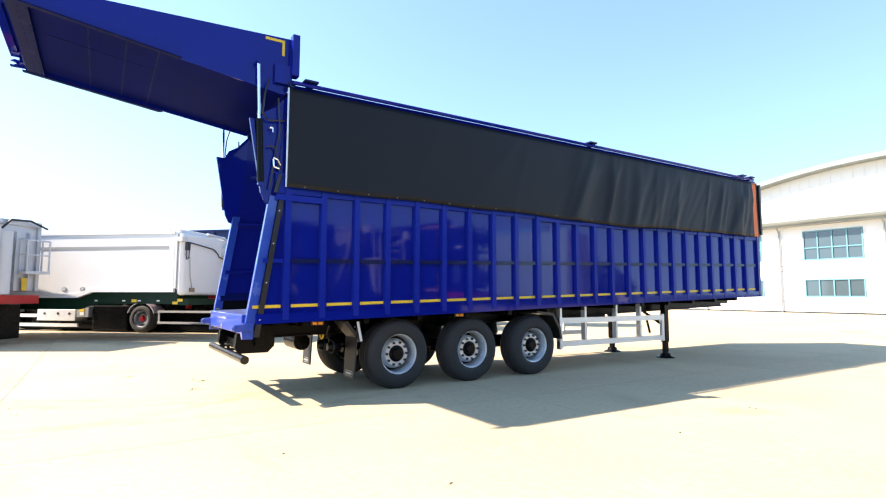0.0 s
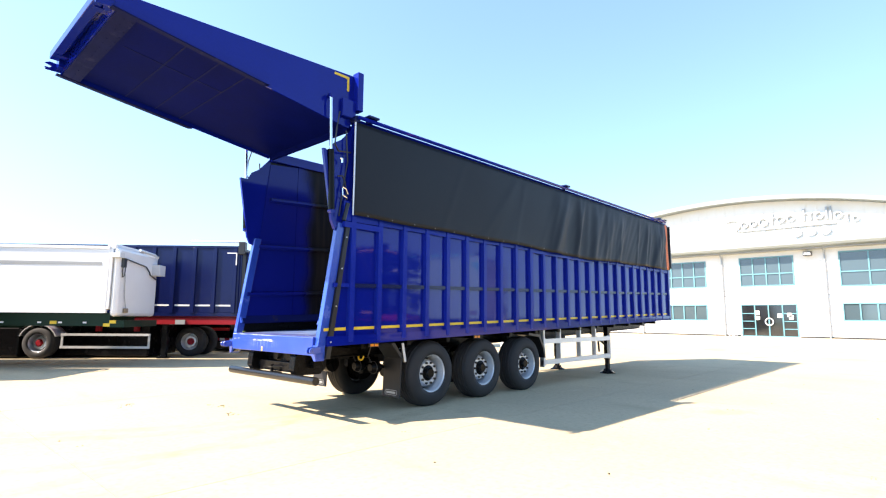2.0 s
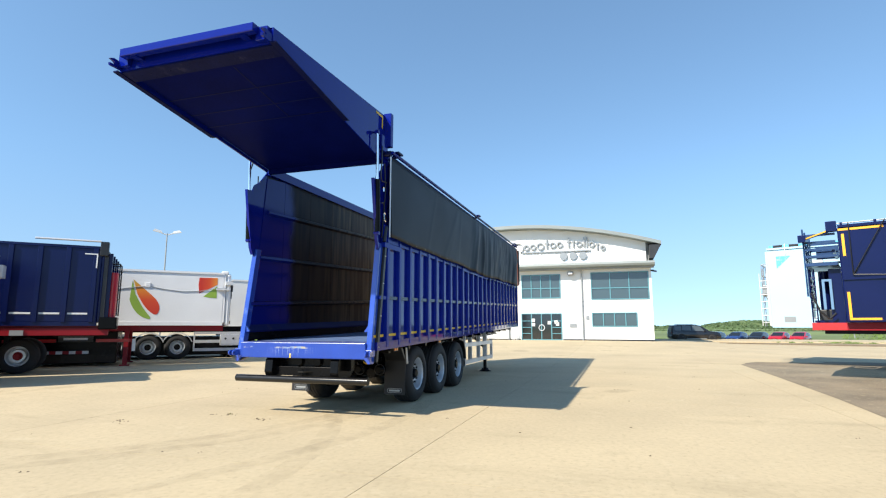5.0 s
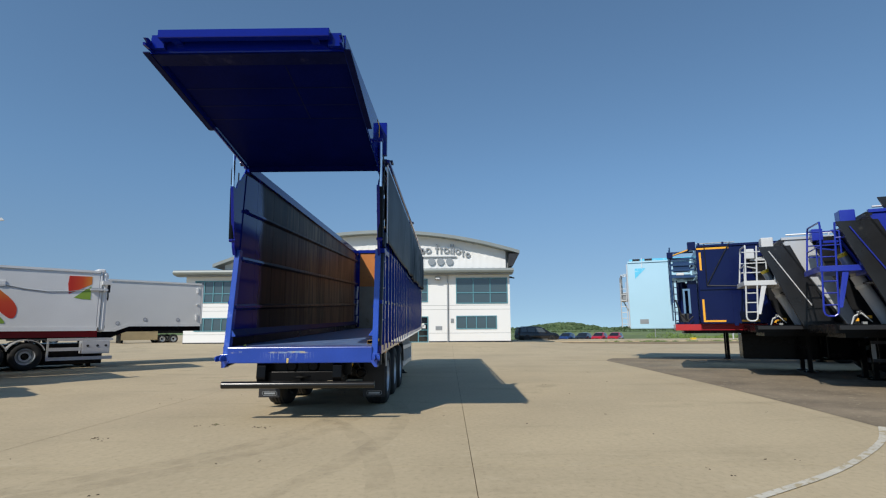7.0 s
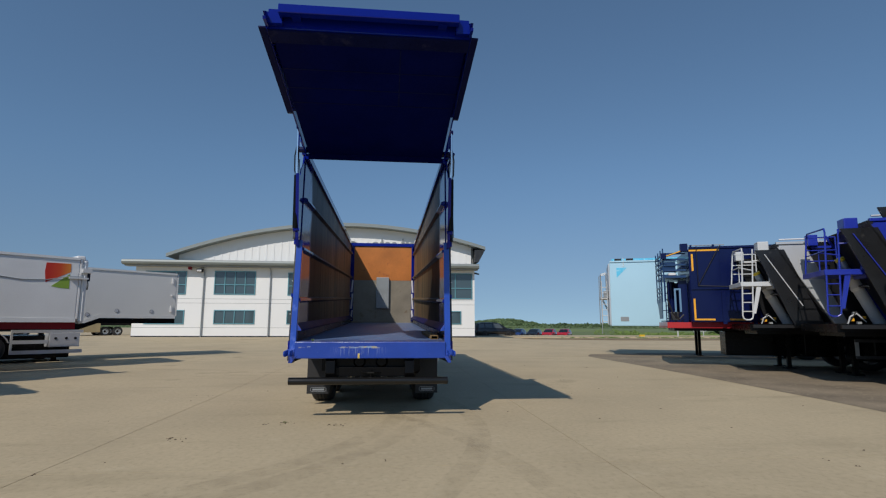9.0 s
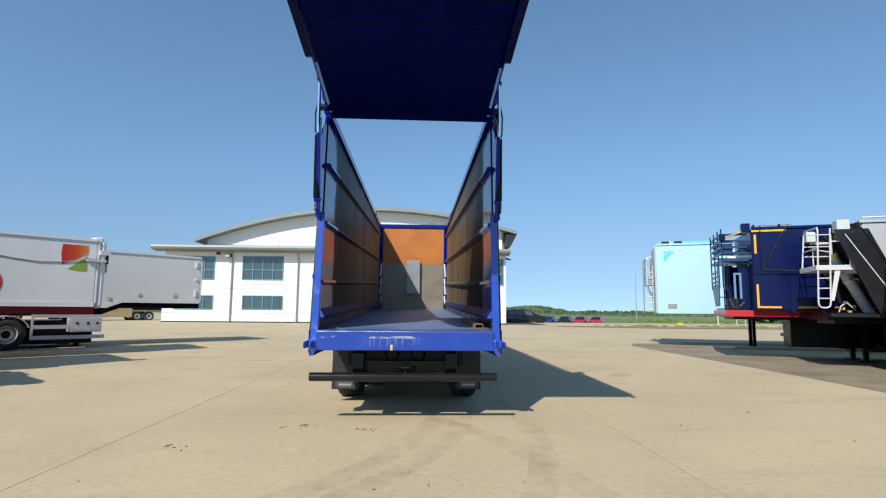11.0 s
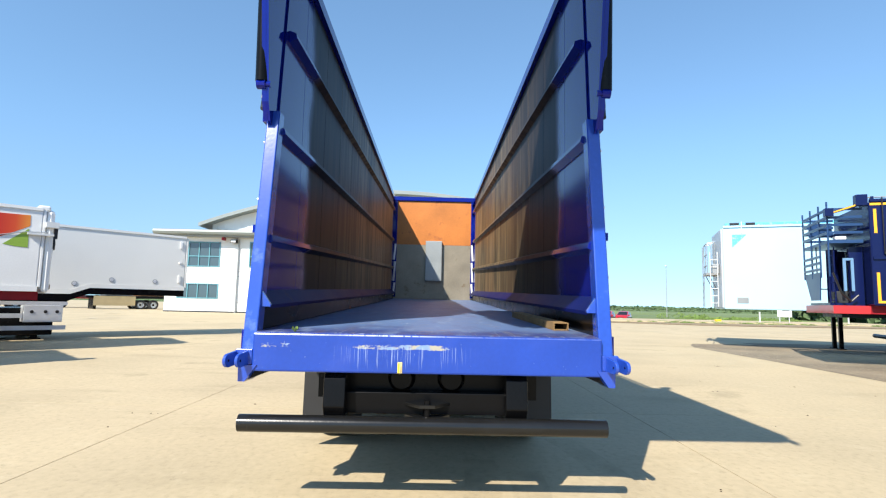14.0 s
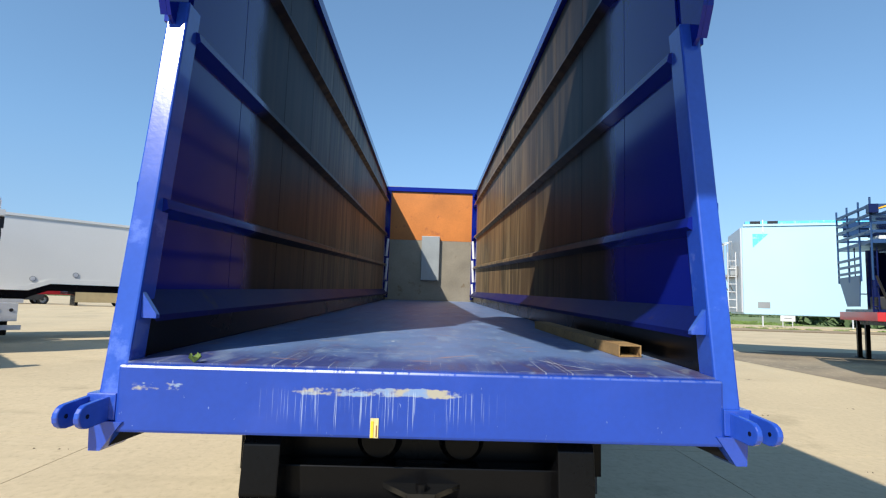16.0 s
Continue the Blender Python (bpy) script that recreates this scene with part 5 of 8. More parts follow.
        pipe(bm, [(0.2, s * 1.24, 3.36), (0.28, s * 1.24, 3.38), (0.33, s * 1.24, 3.3), (0.37, s * 1.24, 3.05)], 0.010, 6)
        part("hydraulic_hose", bm, M_PLASTIC, T, "black hydraulic hose")
        bm = bmesh.new()
        pipe(bm, [(0.22, s * 1.25, 3.62), (0.26, s * 1.25, 3.62), (0.26, s * 1.25, 3.56)], 0.014, 6)
        part("hose_fitting", bm, M_CHROME, T)
        bm = bmesh.new()
        pipe(bm, [(0.28, s * 1.25, 3.22), (0.34, s * 1.25, 3.2), (0.38, s * 1.25, 3.13)], 0.012, 6)
        part("hose_fitting", bm, M_CHROME, T)
        bm = bmesh.new()
        pipe(bm, [(0.28, s * 1.25, 3.20), (0.29, s * 1.25, 3.1), (0.36, s * 1.25, 3.08)], 0.012, 6)
        part("hose_fitting", bm, M_CHROME, T)
        made("valve", M_PLASTIC, T, rod, (0.32, s * 1.25, 2.75), (0.38, s * 1.25, 3.0), 0.03)


build_tailgate()

M_TUBE = material("rusty_ochre_tube", (0.27, 0.165, 0.065), 0.75, 0, 0.4, 8, 70, 0.25, spots=(0.10, 0.05, 0.022), spot_amount=0.5, spot_scale=9)
# loose tube and weed lying on the trailer's floor
tube = thing("steel_box_tube", "rusty steel box tube lying on the trailer floor", "tube", (2.00, 7.742, zf(0.60) + 0.002), 1.2)
bm = bmesh.new()
for y0, y1, z0, z1 in ((-0.057, 0.057, 0, 0.006), (-0.057, 0.057, 0.052, 0.058), (-0.057, -0.051, 0.0061, 0.0519), (0.051, 0.057, 0.0061, 0.0519)):
    hexa(bm, [(0, y0, z0), (0, y1, z0), (0, y1, z1), (0, y0, z1)], [(1.9, y0, z0 + 0.0475), (1.9, y1, z0 + 0.0475), (1.9, y1, z1 + 0.0475), (1.9, y0, z1 + 0.0475)])
part("tube_wall", bm, M_TUBE, tube)
weed = thing("weed", "small green weed on the rear sill", "plant", (1.42, 9.62, zf(0) + 0.001))
rng = random.Random(3)
for k in range(9):
    a, l = rng.uniform(0, 6.28), rng.uniform(0.010, 0.024)
    bm = bmesh.new()
    c, s_ = math.cos(a), math.sin(a)
    hexa(bm, [(0, 0, 0), (0.004, 0, 0), (0, 0.004, 0)], [(c * l, s_ * l, 0.03 + l * 0.4), (c * l + 0.012 * s_, s_ * l - 0.012 * c, 0.025), (c * l * 1.4, s_ * l * 1.4, 0.02)])
    part("leaf", bm, M_VERGE, weed)
# ---- parked row behind: trailers standing aslant ----
def side_guard(parent, x0, x1, y, z0, z1, mat):
    s = boxpart("side_guard", mat, parent, x0, x1, y - 0.03, y + 0.03, z1 - 0.07, z1, label="pale side guard")
    boxpart("guard_rail", mat, s, x0, x1, y - 0.03, y + 0.03, z0, z0 + 0.07)
    for x in (x0, x1 - 0.06):
        boxpart("guard_post", mat, s, x, x + 0.06, y + 0.0, y + 0.028, z0 + 0.071, z1 - 0.071)
    return s


def toolbox(parent, x0, x1, y, z0, z1):
    s = boxpart("side_guard", M_ALU, parent, x0 - 1.0, x1 + 0.1, y - 0.02, y + 0.05, z1 - 0.1, z1)
    boxpart("guard_rail", M_ALU, s, x0 - 1.0, x1 + 0.1, y - 0.02, y + 0.05, z0 - 0.22, z0 - 0.10)
    boxpart("guard_rail", M_ALU, s, x0 - 1.0, x0 - 0.02, y - 0.02, y + 0.05, z0 + 0.12, z0 + 0.24)
    boxpart("guard_post", M_ALU, s, x0 - 1.06, x0 - 1.002, y - 0.02, y + 0.05, z0 - 0.22, z1)
    b = boxpart("tool_box", M_ALU, parent, x0, x1, y - 0.03, y + 0.5, z0, z1 - 0.11, label="aluminium tool box", bevel=0.01)
    for f in (0.2, 0.55, 0.85):
        x = x0 + (x1 - x0) * f
        made("latch", M_PLASTIC, b, rod, (x, y - 0.045, (z0 + z1) / 2), (x, y - 0.03, (z0 + z1) / 2), 0.045)


def parked_tipper(name, label, at, turn, body, chassis, L=9.5, z1=3.25, zl=1.45, zh=1.62, step=4.2, wheels=(-2.2,), guards=(), box_at=None, legs=(), ribs=0, red=False, box_z=(0.78, 1.2), guard_z=(0.55, 1.08), wsize=1.0, low=0.12, g=-0.25, near=0.02, beam=0.30):
    """A parked bulk trailer: local x along it, its end at x = 0, the near side at y = 0, the body behind (y > 0)."""
    t = thing(name, label, "trailer", at, turn, "trailers parked aslant")
    W = 2.45
    bm = bmesh.new()
    prism(bm, [(-L, zl), (-step - 0.5, zl), (-step, zh), (0, zh), (0, z1 - 0.25), (0, z1), (-L, z1)], "y", 0.0, W)
    b = part("body", bm, body, t, "", bevel=0.03)
    # long rails
    bm = bmesh.new(); box(bm, -L, -0.02, -0.03, 0.06, z1 - 0.02, z1 + 0.05)
    part("top_rail", bm, body, b)
    bm = bmesh.new()
    prism(bm, [(-L, zl - 0.10), (-step - 0.48, zl - 0.10), (-step + 0.02, zh - 0.10), (0, zh - 0.10), (0, zh + 0.02), (-step, zh + 0.02), (-step - 0.5, zl + 0.02), (-L, zl + 0.02)], "y", -0.02, 0.08)
    part("bottom_rail", bm, body, b)
    for k in range(ribs):
        x = -0.15 - 0.65 * k
        if x > -L:
            boxpart("rib", body, b, x - 0.06, x + 0.06, -0.05, -0.001, zh, z1 - 0.03, bevel=0.01)
    # end cap frame
    boxpart("end_frame", body, b, 0.001, 0.06, 0.0, 0.10, zh, z1, bevel=0.01)
    boxpart("end_frame", body, b, 0.001, 0.06, W - 0.10, W, zh, z1, bevel=0.01)
    boxpart("end_frame", body, b, 0.001, 0.06, 0.101, W - 0.101, z1 - 0.14, z1, bevel=0.01)
    # chassis
    for y in (0.55, W - 0.65):
        bm = bmesh.new()
        prism(bm, [(-L, zl - 0.36), (-step - 0.5, zl - 0.36), (-step, zh - 0.3), (-0.1, zh - 0.3), (-0.1, zh - 0.11), (-step, zh - 0.11), (-step - 0.5, zl - 0.11), (-L, zl - 0.11)], "y", y, y + 0.1)
        part("chassis_beam", bm, chassis, t)
    bm = bmesh.new()
    prism(bm, [(-L, zl - beam), (-step - 0.5, zl - beam), (-step, zh - beam), (0.05, zh - beam), (0.05, zh - 0.102), (-step, zh - 0.102), (-step - 0.5, zl - 0.102), (-L, zl - 0.102)], "y", 0.14, 0.24)
    part("side_beam", bm, chassis, t, "painted side beam of the chassis")
    for x in wheels:
        wheel(t, x, near, g + 0.515 * wsize, -1, wsize, red=red or chassis is M_GREEN)
        wheel(t, x, W - 0.02, g + 0.515 * wsize, 1, wsize, red=red)
        made("axle", M_BLACK, t, rod, (x, 0.3, g + 0.5), (x, W - 0.3, g + 0.5), 0.07)
        bm = bmesh.new()
        arc = [(x + 0.60 * math.cos(a), g + 0.5 + 0.58 * math.sin(a)) for a in [0.35 + 2.44 * k / 10 for k in range(11)]]
        arc2 = [(x + 0.57 * math.cos(a), g + 0.5 + 0.55 * math.sin(a)) for a in [0.35 + 2.44 * (10 - k) / 10 for k in range(11)]]
        for k in range(10):
            hexa(bm, [(arc[k][0], near - 0.02, arc[k][1]), (arc[k + 1][0], near - 0.02, arc[k + 1][1]), (arc2[9 - k][0], near - 0.02, arc2[9 - k][1]), (arc2[10 - k][0], near - 0.02, arc2[10 - k][1])],
                 [(arc[k][0], 0.4, arc[k][1]), (arc[k + 1][0], 0.4, arc[k + 1][1]), (arc2[9 - k][0], 0.4, arc2[9 - k][1]), (arc2[10 - k][0], 0.4, arc2[10 - k][1])])
        part("mudguard", bm, M_ALU, t, smooth=True)
    if low:
        # made-up black filling that keeps the underside dark
        boxpart("under_tank", M_BLACK, t, -L + 0.4, -0.3, 0.30, W - 0.30, g + low, zl - 0.36, bevel=0.02)
        for x in [-L + 1.0 + 1.3 * k for k in range(int(L / 1.3))]:
            boxpart("under_bracket", M_BLACK, t, x, x + 0.9, 0.25, W - 0.25, zl - 0.6, zl - 0.37)
    for a, c in guards:
        side_guard(t, a, c, near, *guard_z, M_ALU)
    if box_at:
        toolbox(t, box_at[0], box_at[1], near, *box_z)
    for x in legs:
        for y in (0.35, W - 0.35):
            boxpart("landing_leg", M_BLACK, t, x - 0.08, x + 0.08, y - 0.07, y + 0.07, g + 0.04, zl - 0.3)
            boxpart("leg_foot", M_BLACK, t, x - 0.16, x + 0.16, y - 0.15, y + 0.15, g, g + 0.04)
    return t


def end_door_gear(t, z1, W=2.45):
    """Hoses, lock boxes and sheet arm on the white trailers' end face."""
    boxpart("cap", M_WHITEBODY, t, -0.10, 0.14, 0.02, W - 0.02, z1 - 0.02, z1 + 0.12, bevel=0.04)
    boxpart("end_shell", M_WHITEBODY, t, 0.062, 0.24, 0.015, W - 0.015, 1.08, z1 + 0.03, label="rounded white end shell", bevel=0.11)
    bm = bmesh.new(); pipe(bm, [(0.28, 0.17, 2.45), (0.28, 0.19, z1 - 0.35), (0.28, 0.32, z1 - 0.26), (0.28, 1.5, z1 - 0.36), (0.28, 1.75, z1 - 0.5), (0.28, 1.8, 2.3), (0.28, 2.2, 2.2)], 0.019)
    part("hose", bm, M_PLASTIC, t, "black rubber hose")
    bm = bmesh.new(); pipe(bm, [(0.27, 0.14, 2.40), (0.28, 0.10, 2.25), (0.28, 0.14, 2.12), (0.28, 0.24, 2.16), (0.28, 0.26, 2.35), (0.28, 0.22, 2.5)], 0.014)
    part("hose", bm, M_PLASTIC, t, "looped black rubber hose")
    bm = bmesh.new(); pipe(bm, [(0.27, 0.30, 2.2), (0.27, 0.36, 1.6), (0.27, 0.46, 1.3)], 0.012)
    part("thin_pipe", bm, M_SIGN, t)
    boxpart("drain_valve", M_TAN_STEEL, t, 0.24, 0.31, 0.36, 0.56, 1.18, 1.30, bevel=0.02)
    boxpart("lock_box", M_GREYPAINT, t, 0.05, 0.30, -0.12, 0.12, 2.62, 2.75)
    boxpart("lock_post", M_PLASTIC, t, 0.245, 0.32, 0.10, 0.24, 2.38, 2.62)
    boxpart("junction_box", M_GREYPAINT, t, 0.20, 0.46, 2.0, 2.42, 2.3, 2.62, bevel=0.01)
    bm = bmesh.new(); pipe(bm, [(0.16, 1.3, z1 + 0.1), (0.28, 2.0, z1 + 0.04), (0.30, 2.2, z1 - 0.02)], 0.04)
    part("sheet_arm", bm, M_ALU, t)


ZL = 0.30
tS = parked_tipper("parked_tipper_trailer", "silver tipping trailer with a ladder platform on its end", (-3.43, 17.67, ZL), -45, M_SILVERBODY, M_RED, 9.0, 3.12, 1.18, 1.18, 8.5, (-2.6, -3.9), (), None, (), low=0)
tA = parked_tipper("parked_tipper_trailer", "white smooth-sided tipping trailer with green chassis", (1.58, 17.4, ZL), -41, M_WHITEBODY, M_GREEN, 9.0, 2.87, 1.10, 1.27, 2.6, (), (), None, (), low=0, beam=0.44)
end_door_gear(tA, 2.87)
tB = parked_tipper("parked_ribbed_trailer", "dark blue ribbed bulk trailer on a red chassis", (5.5, 18.1, ZL), -45, M_NAVY, M_DKRED, 13.0, 3.33, 1.15, 1.2, 12.0, (-6.03, -12.3), ((-5.32, -2.6),), (-10.5, -8.8), (-2.4,), ribs=19, red=True, wsize=0.95, near=-0.22, low=0, guard_z=(0.08, 0.54), box_z=(0.14, 0.66))
tC = parked_tipper("parked_tipper_trailer", "white tipping trailer with red and green leaf decals", (10.4, 17.9, ZL), -45, M_WHITEBODY, M_DKRED, 9.5, 3.02, 1.22, 1.22, 9.0, (), (), None, (), low=0)
end_door_gear(tC, 3.02)
tD = parked_tipper("parked_tipper_trailer", "silver smooth-sided bulk trailer with a stepped nose", (16.42, 17.32, ZL), -45, M_PALEBODY, M_BLACK, 11.0, 3.10, 1.19, 1.39, 2.78, (-6.05, -7.12, -8.3), (), (-4.4, -3.5), (-4.0,), low=0, near=-0.5, wsize=0.95, box_z=(0.28, 0.86))


def rounded(outline, times):
    """The outline with its corners cut again and again, all but its first, the tip."""
    for _ in range(times):
        out = [outline[0]]
        for (a, b), (c, d) in zip(outline[1:], outline[2:]):
            out += [(0.75 * a + 0.25 * c, 0.75 * b + 0.25 * d), (0.25 * a + 0.75 * c, 0.25 * b + 0.75 * d)]
        outline = out + [outline[-1]]
    return outline


def dress_row():
    # ladder platform of the silver trailer
    p = boxpart("platform", M_GREYPAINT, tS, 0.07, 0.38, 1.8, 2.5, 1.66, 1.74, label="grey steel platform")
    bm = bmesh.new()
    for y in (1.83, 2.47):
        pipe(bm, [(0.10, y, 1.74), (0.10, y, 2.62), (0.36, y, 2.58), (0.36, y, 1.74)], 0.025)
        pipe(bm, [(0.10, y, 2.2), (0.36, y, 2.18)], 0.02)
    for z in (2.18, 2.58):
        pipe(bm, [(0.36, 1.83, z), (0.36, 2.47, z)], 0.02)
    part("railing", bm, M_GREYPAINT, p, "grey tube railing")
    made("tipping_ram", M_GREYPAINT, tS, rod, (0.30, 1.25, 1.1), (0.30, 1.25, 2.75), 0.17, label="grey front ram", smooth=True)
    bm = bmesh.new()
    for y in (0.75, 1.02):
        pipe(bm, [(0.4, y, 1.2), (0.4, y, 2.9)], 0.025)
    for k in range(6):
        pipe(bm, [(0.4, 0.75, 1.4 + 0.27 * k), (0.4, 1.02, 1.4 + 0.27 * k)], 0.018)
    part("ladder", bm, M_GREYPAINT, tS, "grey access ladder")
    boxpart("warning_plate", M_YELLOW, tS, 0.07, 0.08, 1.95, 2.15, 1.2, 1.55)
    boxpart("front_bolster", M_RED, tS, 0.0, 0.35, 0.2, 2.25, 0.85, 1.08, label="red front bolster", bevel=0.01)
    bm = bmesh.new(); pipe(bm, [(0.1, 1.3, 2.85), (0.15, 1.5, 3.1), (0.2, 2.0, 3.12), (0.2, 2.5, 2.95)], 0.03)
    part("hose", bm, M_PLASTIC, tS)
    for k in range(6):
        boxpart("end_rib", M_SILVERBODY, tS, 0.061, 0.085, 0.2 + 0.38 * k, 0.28 + 0.38 * k, 1.2, 2.8)
    # dark carrier and yellow stickers seen low between the trailers
    boxpart("spare_carrier", M_BLACK, tB, -8.1, -6.6, -0.2, 0.5, -0.20, 0.72, label="black carrier under the chassis", bevel=0.05)
    sb = boxpart("sticker_box", M_SOFFIT, tB, -8.68, -8.17, -0.3, -0.05, 0.28, 0.66, bevel=0.01)
    boxpart("yellow_sticker", M_YELLOW, sb, -8.56, -8.36, -0.308, -0.301, 0.48, 0.60)
    boxpart("white_sticker", M_MUDWHITE, sb, -8.54, -8.36, -0.308, -0.301, 0.34, 0.46)
    for x, z in ((0.05, 0.92), (-0.1, 0.84), (-1.4, 0.90)):
        boxpart("yellow_sticker", M_YELLOW, tA, x, x + 0.16, 0.131, 0.139, z - 0.02, z + 0.06)
    for x in (-0.6, -1.7, -2.6, -1.2):
        boxpart("side_marker", M_MUDWHITE, tA, x, x + 0.09, 0.131, 0.139, 0.90, 0.94)
    boxpart("nose_deck", M_GREEN, tA, 0.06, 0.40, 0.14, 2.2, 0.80, 0.98, label="green drawbar deck")
    # added black block for the darkness behind the wheels and tool box
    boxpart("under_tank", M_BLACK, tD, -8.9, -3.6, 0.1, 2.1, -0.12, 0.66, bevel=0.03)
    wheel(tB, -1.95, 1.15, -0.25 + 0.49, -1, 0.95, red=True)
    wheel(tB, -1.95, 2.43, -0.25 + 0.49, 1, 0.95)
    # black blocks added under the bodies to stop light passing beneath
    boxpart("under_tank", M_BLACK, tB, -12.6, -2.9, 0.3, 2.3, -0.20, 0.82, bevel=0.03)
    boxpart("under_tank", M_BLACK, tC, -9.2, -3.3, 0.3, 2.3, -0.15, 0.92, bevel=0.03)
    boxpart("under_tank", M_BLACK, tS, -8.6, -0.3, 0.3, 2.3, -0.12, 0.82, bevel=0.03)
    # heavy red side member of the blue trailer
    boxpart("side_member", M_DKRED, tB, -12.7, 0.3, 0.02, 0.13, 0.84, 1.04, label="dark red side member")
    for x in (-3.3, -4.5):
        boxpart("cross_tube", M_DKRED, tB, x, x + 0.12, 0.14, 2.2, 0.60, 0.84)
    boxpart("plate_box", M_SOFFIT, tB, -1.95, -1.65, -0.01, 0.019, 0.84, 0.98)
    # blue trailer: top gear, front ram and ladder
    boxpart("sheet_winder", M_PLASTIC, tB, -0.06, 0.15, -0.08, 0.15, 3.1, 3.52, bevel=0.02)
    bm = bmesh.new(); pipe(bm, [(-1.6, -0.06, 3.52), (-0.05, -0.06, 3.52)], 0.03); pipe(bm, [(-1.2, -0.06, 3.5), (-1.2, -0.06, 3.52)], 0.03); pipe(bm, [(-0.5, -0.06, 3.5), (-0.5, -0.06, 3.52)], 0.03)
    part("sheet_rail", bm, M_ALU, tB)
    for x0, x1 in [(-0.15 - 0.65 * k - 0.56, -0.15 - 0.65 * k - 0.09) for k in range(14)]:
        boxpart("reflective_strip", M_MUDWHITE, tB, x0, x1, -0.008, -0.001, 1.42, 1.47)
    bm = bmesh.new(); box(bm, -0.42, -0.10, -0.056, -0.051, 3.13, 3.16); box(bm, -0.13, -0.10, -0.056, -0.051, 2.75, 3.13)
    part("corner_mark", bm, M_MUDWHITE, tB)
    made("tipping_ram", M_RED, tB, rod, (0.30, 0.30, 1.25), (0.30, 0.30, 2.65), 0.13, label="red front ram", smooth=True)
    bm = bmesh.new()
    for y in (0.6, 1.3):
        pipe(bm, [(0.42, y, 1.4), (0.42, y, 2.95), (0.2, y, 2.95)], 0.02)
    for z in (1.9, 2.3, 2.65, 2.95):
        pipe(bm, [(0.42, 0.6, z), (0.42, 1.3, z)], 0.018)
    part("front_railing", bm, M_PLASTIC, tB)
    boxpart("nose_frame", M_CHARCOAL, tB, 0.061, 0.16, 0.02, 2.43, 1.2, 3.25, label="dark nose frame")
    for y in (0.1, 0.8, 1.5, 2.2):
        boxpart("frame_post", M_NAVY, tB, 0.161, 0.26, y, y + 0.1, 1.2, 3.2)
    boxpart("nose_bracket", M_BLACK, tB, 0.05, 0.5, -0.05, 0.5, 1.0, 1.35, bevel=0.03)
    # name board, red bars, striped bumper and stand under the leaf trailer
    boxpart("name_board", M_PLASTIC, tC, -4.95, -3.98, -0.03, 0.01, 0.57, 0.77, label="black name board with a white bar")
    boxpart("name_bar", M_MUDWHITE, tC, -4.80, -4.13, -0.036, -0.031, 0.635, 0.705)
    for a, c in ((-6.4, -5.0), (-3.9, -2.85)):
        boxpart("red_guard", M_RED, tC, a, c, -0.02, 0.03, 0.56, 0.66)
    boxpart("red_guard_end", M_ALU, tC, -2.84, -2.74, -0.02, 0.03, 0.25, 0.66)
    for k in range(14):
        boxpart("hazard_stripe", M_MUDWHITE if k % 2 else M_DKRED, tC, -6.6 + 0.18 * k, -6.42 + 0.18 * k, -0.01, 0.02, 0.18, 0.28)
    for y in (0.12, 2.2):
        boxpart("red_stand", M_DKRED, tC, -3.1, -2.96, y, y + 0.12, -0.21, 1.0)
        boxpart("stand_foot", M_DKRED, tC, -3.18, -2.88, y - 0.08, y + 0.2, -0.25, -0.21)
    # leaf decals on the white trailer
    decals = ((M_BLADE_RED, ((-2.96, 2.72), (-2.56, 2.36), (-2.2, 2.04), (-2.06, 1.74), (-2.17, 1.42), (-2.54, 1.73), (-2.8, 2.2))),
              (M_BLADE_GREEN, ((-2.98, 2.67), (-3.08, 2.2), (-2.96, 1.78), (-2.68, 1.42), (-2.26, 1.30), (-2.6, 1.7), (-2.86, 2.2))),
              (M_BLADE_SIDE, ((-0.86, 2.86), (-0.24, 2.87), (-0.23, 2.62), (-0.49, 2.47), (-0.84, 2.28), (-0.88, 2.6))),
              (M_BLADE_GREEN, ((-0.25, 2.56), (-0.24, 2.12), (-0.47, 2.13), (-0.7, 2.17))))
    for k, (mat, outline) in enumerate(decals):
        bm = bmesh.new(); prism(bm, rounded(outline, 3) if len(outline) > 6 else outline, "y", -0.007, -0.001)
        part("leaf_decal", bm, mat, tC)
    bm = bmesh.new(); pipe(bm, [(-4.2, -0.012, 2.28), (-3.4, -0.012, 2.36), (-2.5, -0.02, 2.5), (-2.0, -0.012, 2.40), (-1.4, -0.012, 2.33), (-0.8, -0.012, 2.36), (-0.3, -0.03, 2.48), (0.1, -0.05, 2.5)], 0.012, 6)
    part("cable", bm, M_SIGN, tC, "thin grey cable along the side")
    boxpart("cable_clip", M_WHITEBODY, tC, -2.58, -2.42, -0.03, -0.001, 2.45, 2.62, bevel=0.01)
    boxpart("lock_bracket", M_GREYPAINT, tC, -0.28, 0.22, -0.1, -0.001, 2.42, 2.47)
    # marker discs on the silver and white bodies
    for t, z, xs in ((tD, 1.56, (-3.18, -2.2, -0.94)), (tA, 1.40, (-2.9, -3.5))):
        for x in xs:
            zz = z if x > -2.85 else z - 0.15
            disc = made("marker_disc", M_SIGN, t, rod, (x, -0.012, zz), (x, -0.001, zz), 0.075, seg=20)
            made("disc_face", M_ALU, disc, rod, (x, -0.02, zz), (x, -0.0121, zz), 0.055, seg=20)
    for z0, z1 in ((2.72, 2.95), (2.2, 2.26), (1.55, 1.8)):
        boxpart("hinge_block", M_WHITEBODY, tD, -0.22, -0.15, -0.04, -0.001, z0, z1)
    # grey strip painting in the shaded band along the white side
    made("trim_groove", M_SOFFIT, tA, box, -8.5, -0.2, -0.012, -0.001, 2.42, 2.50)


dress_row()


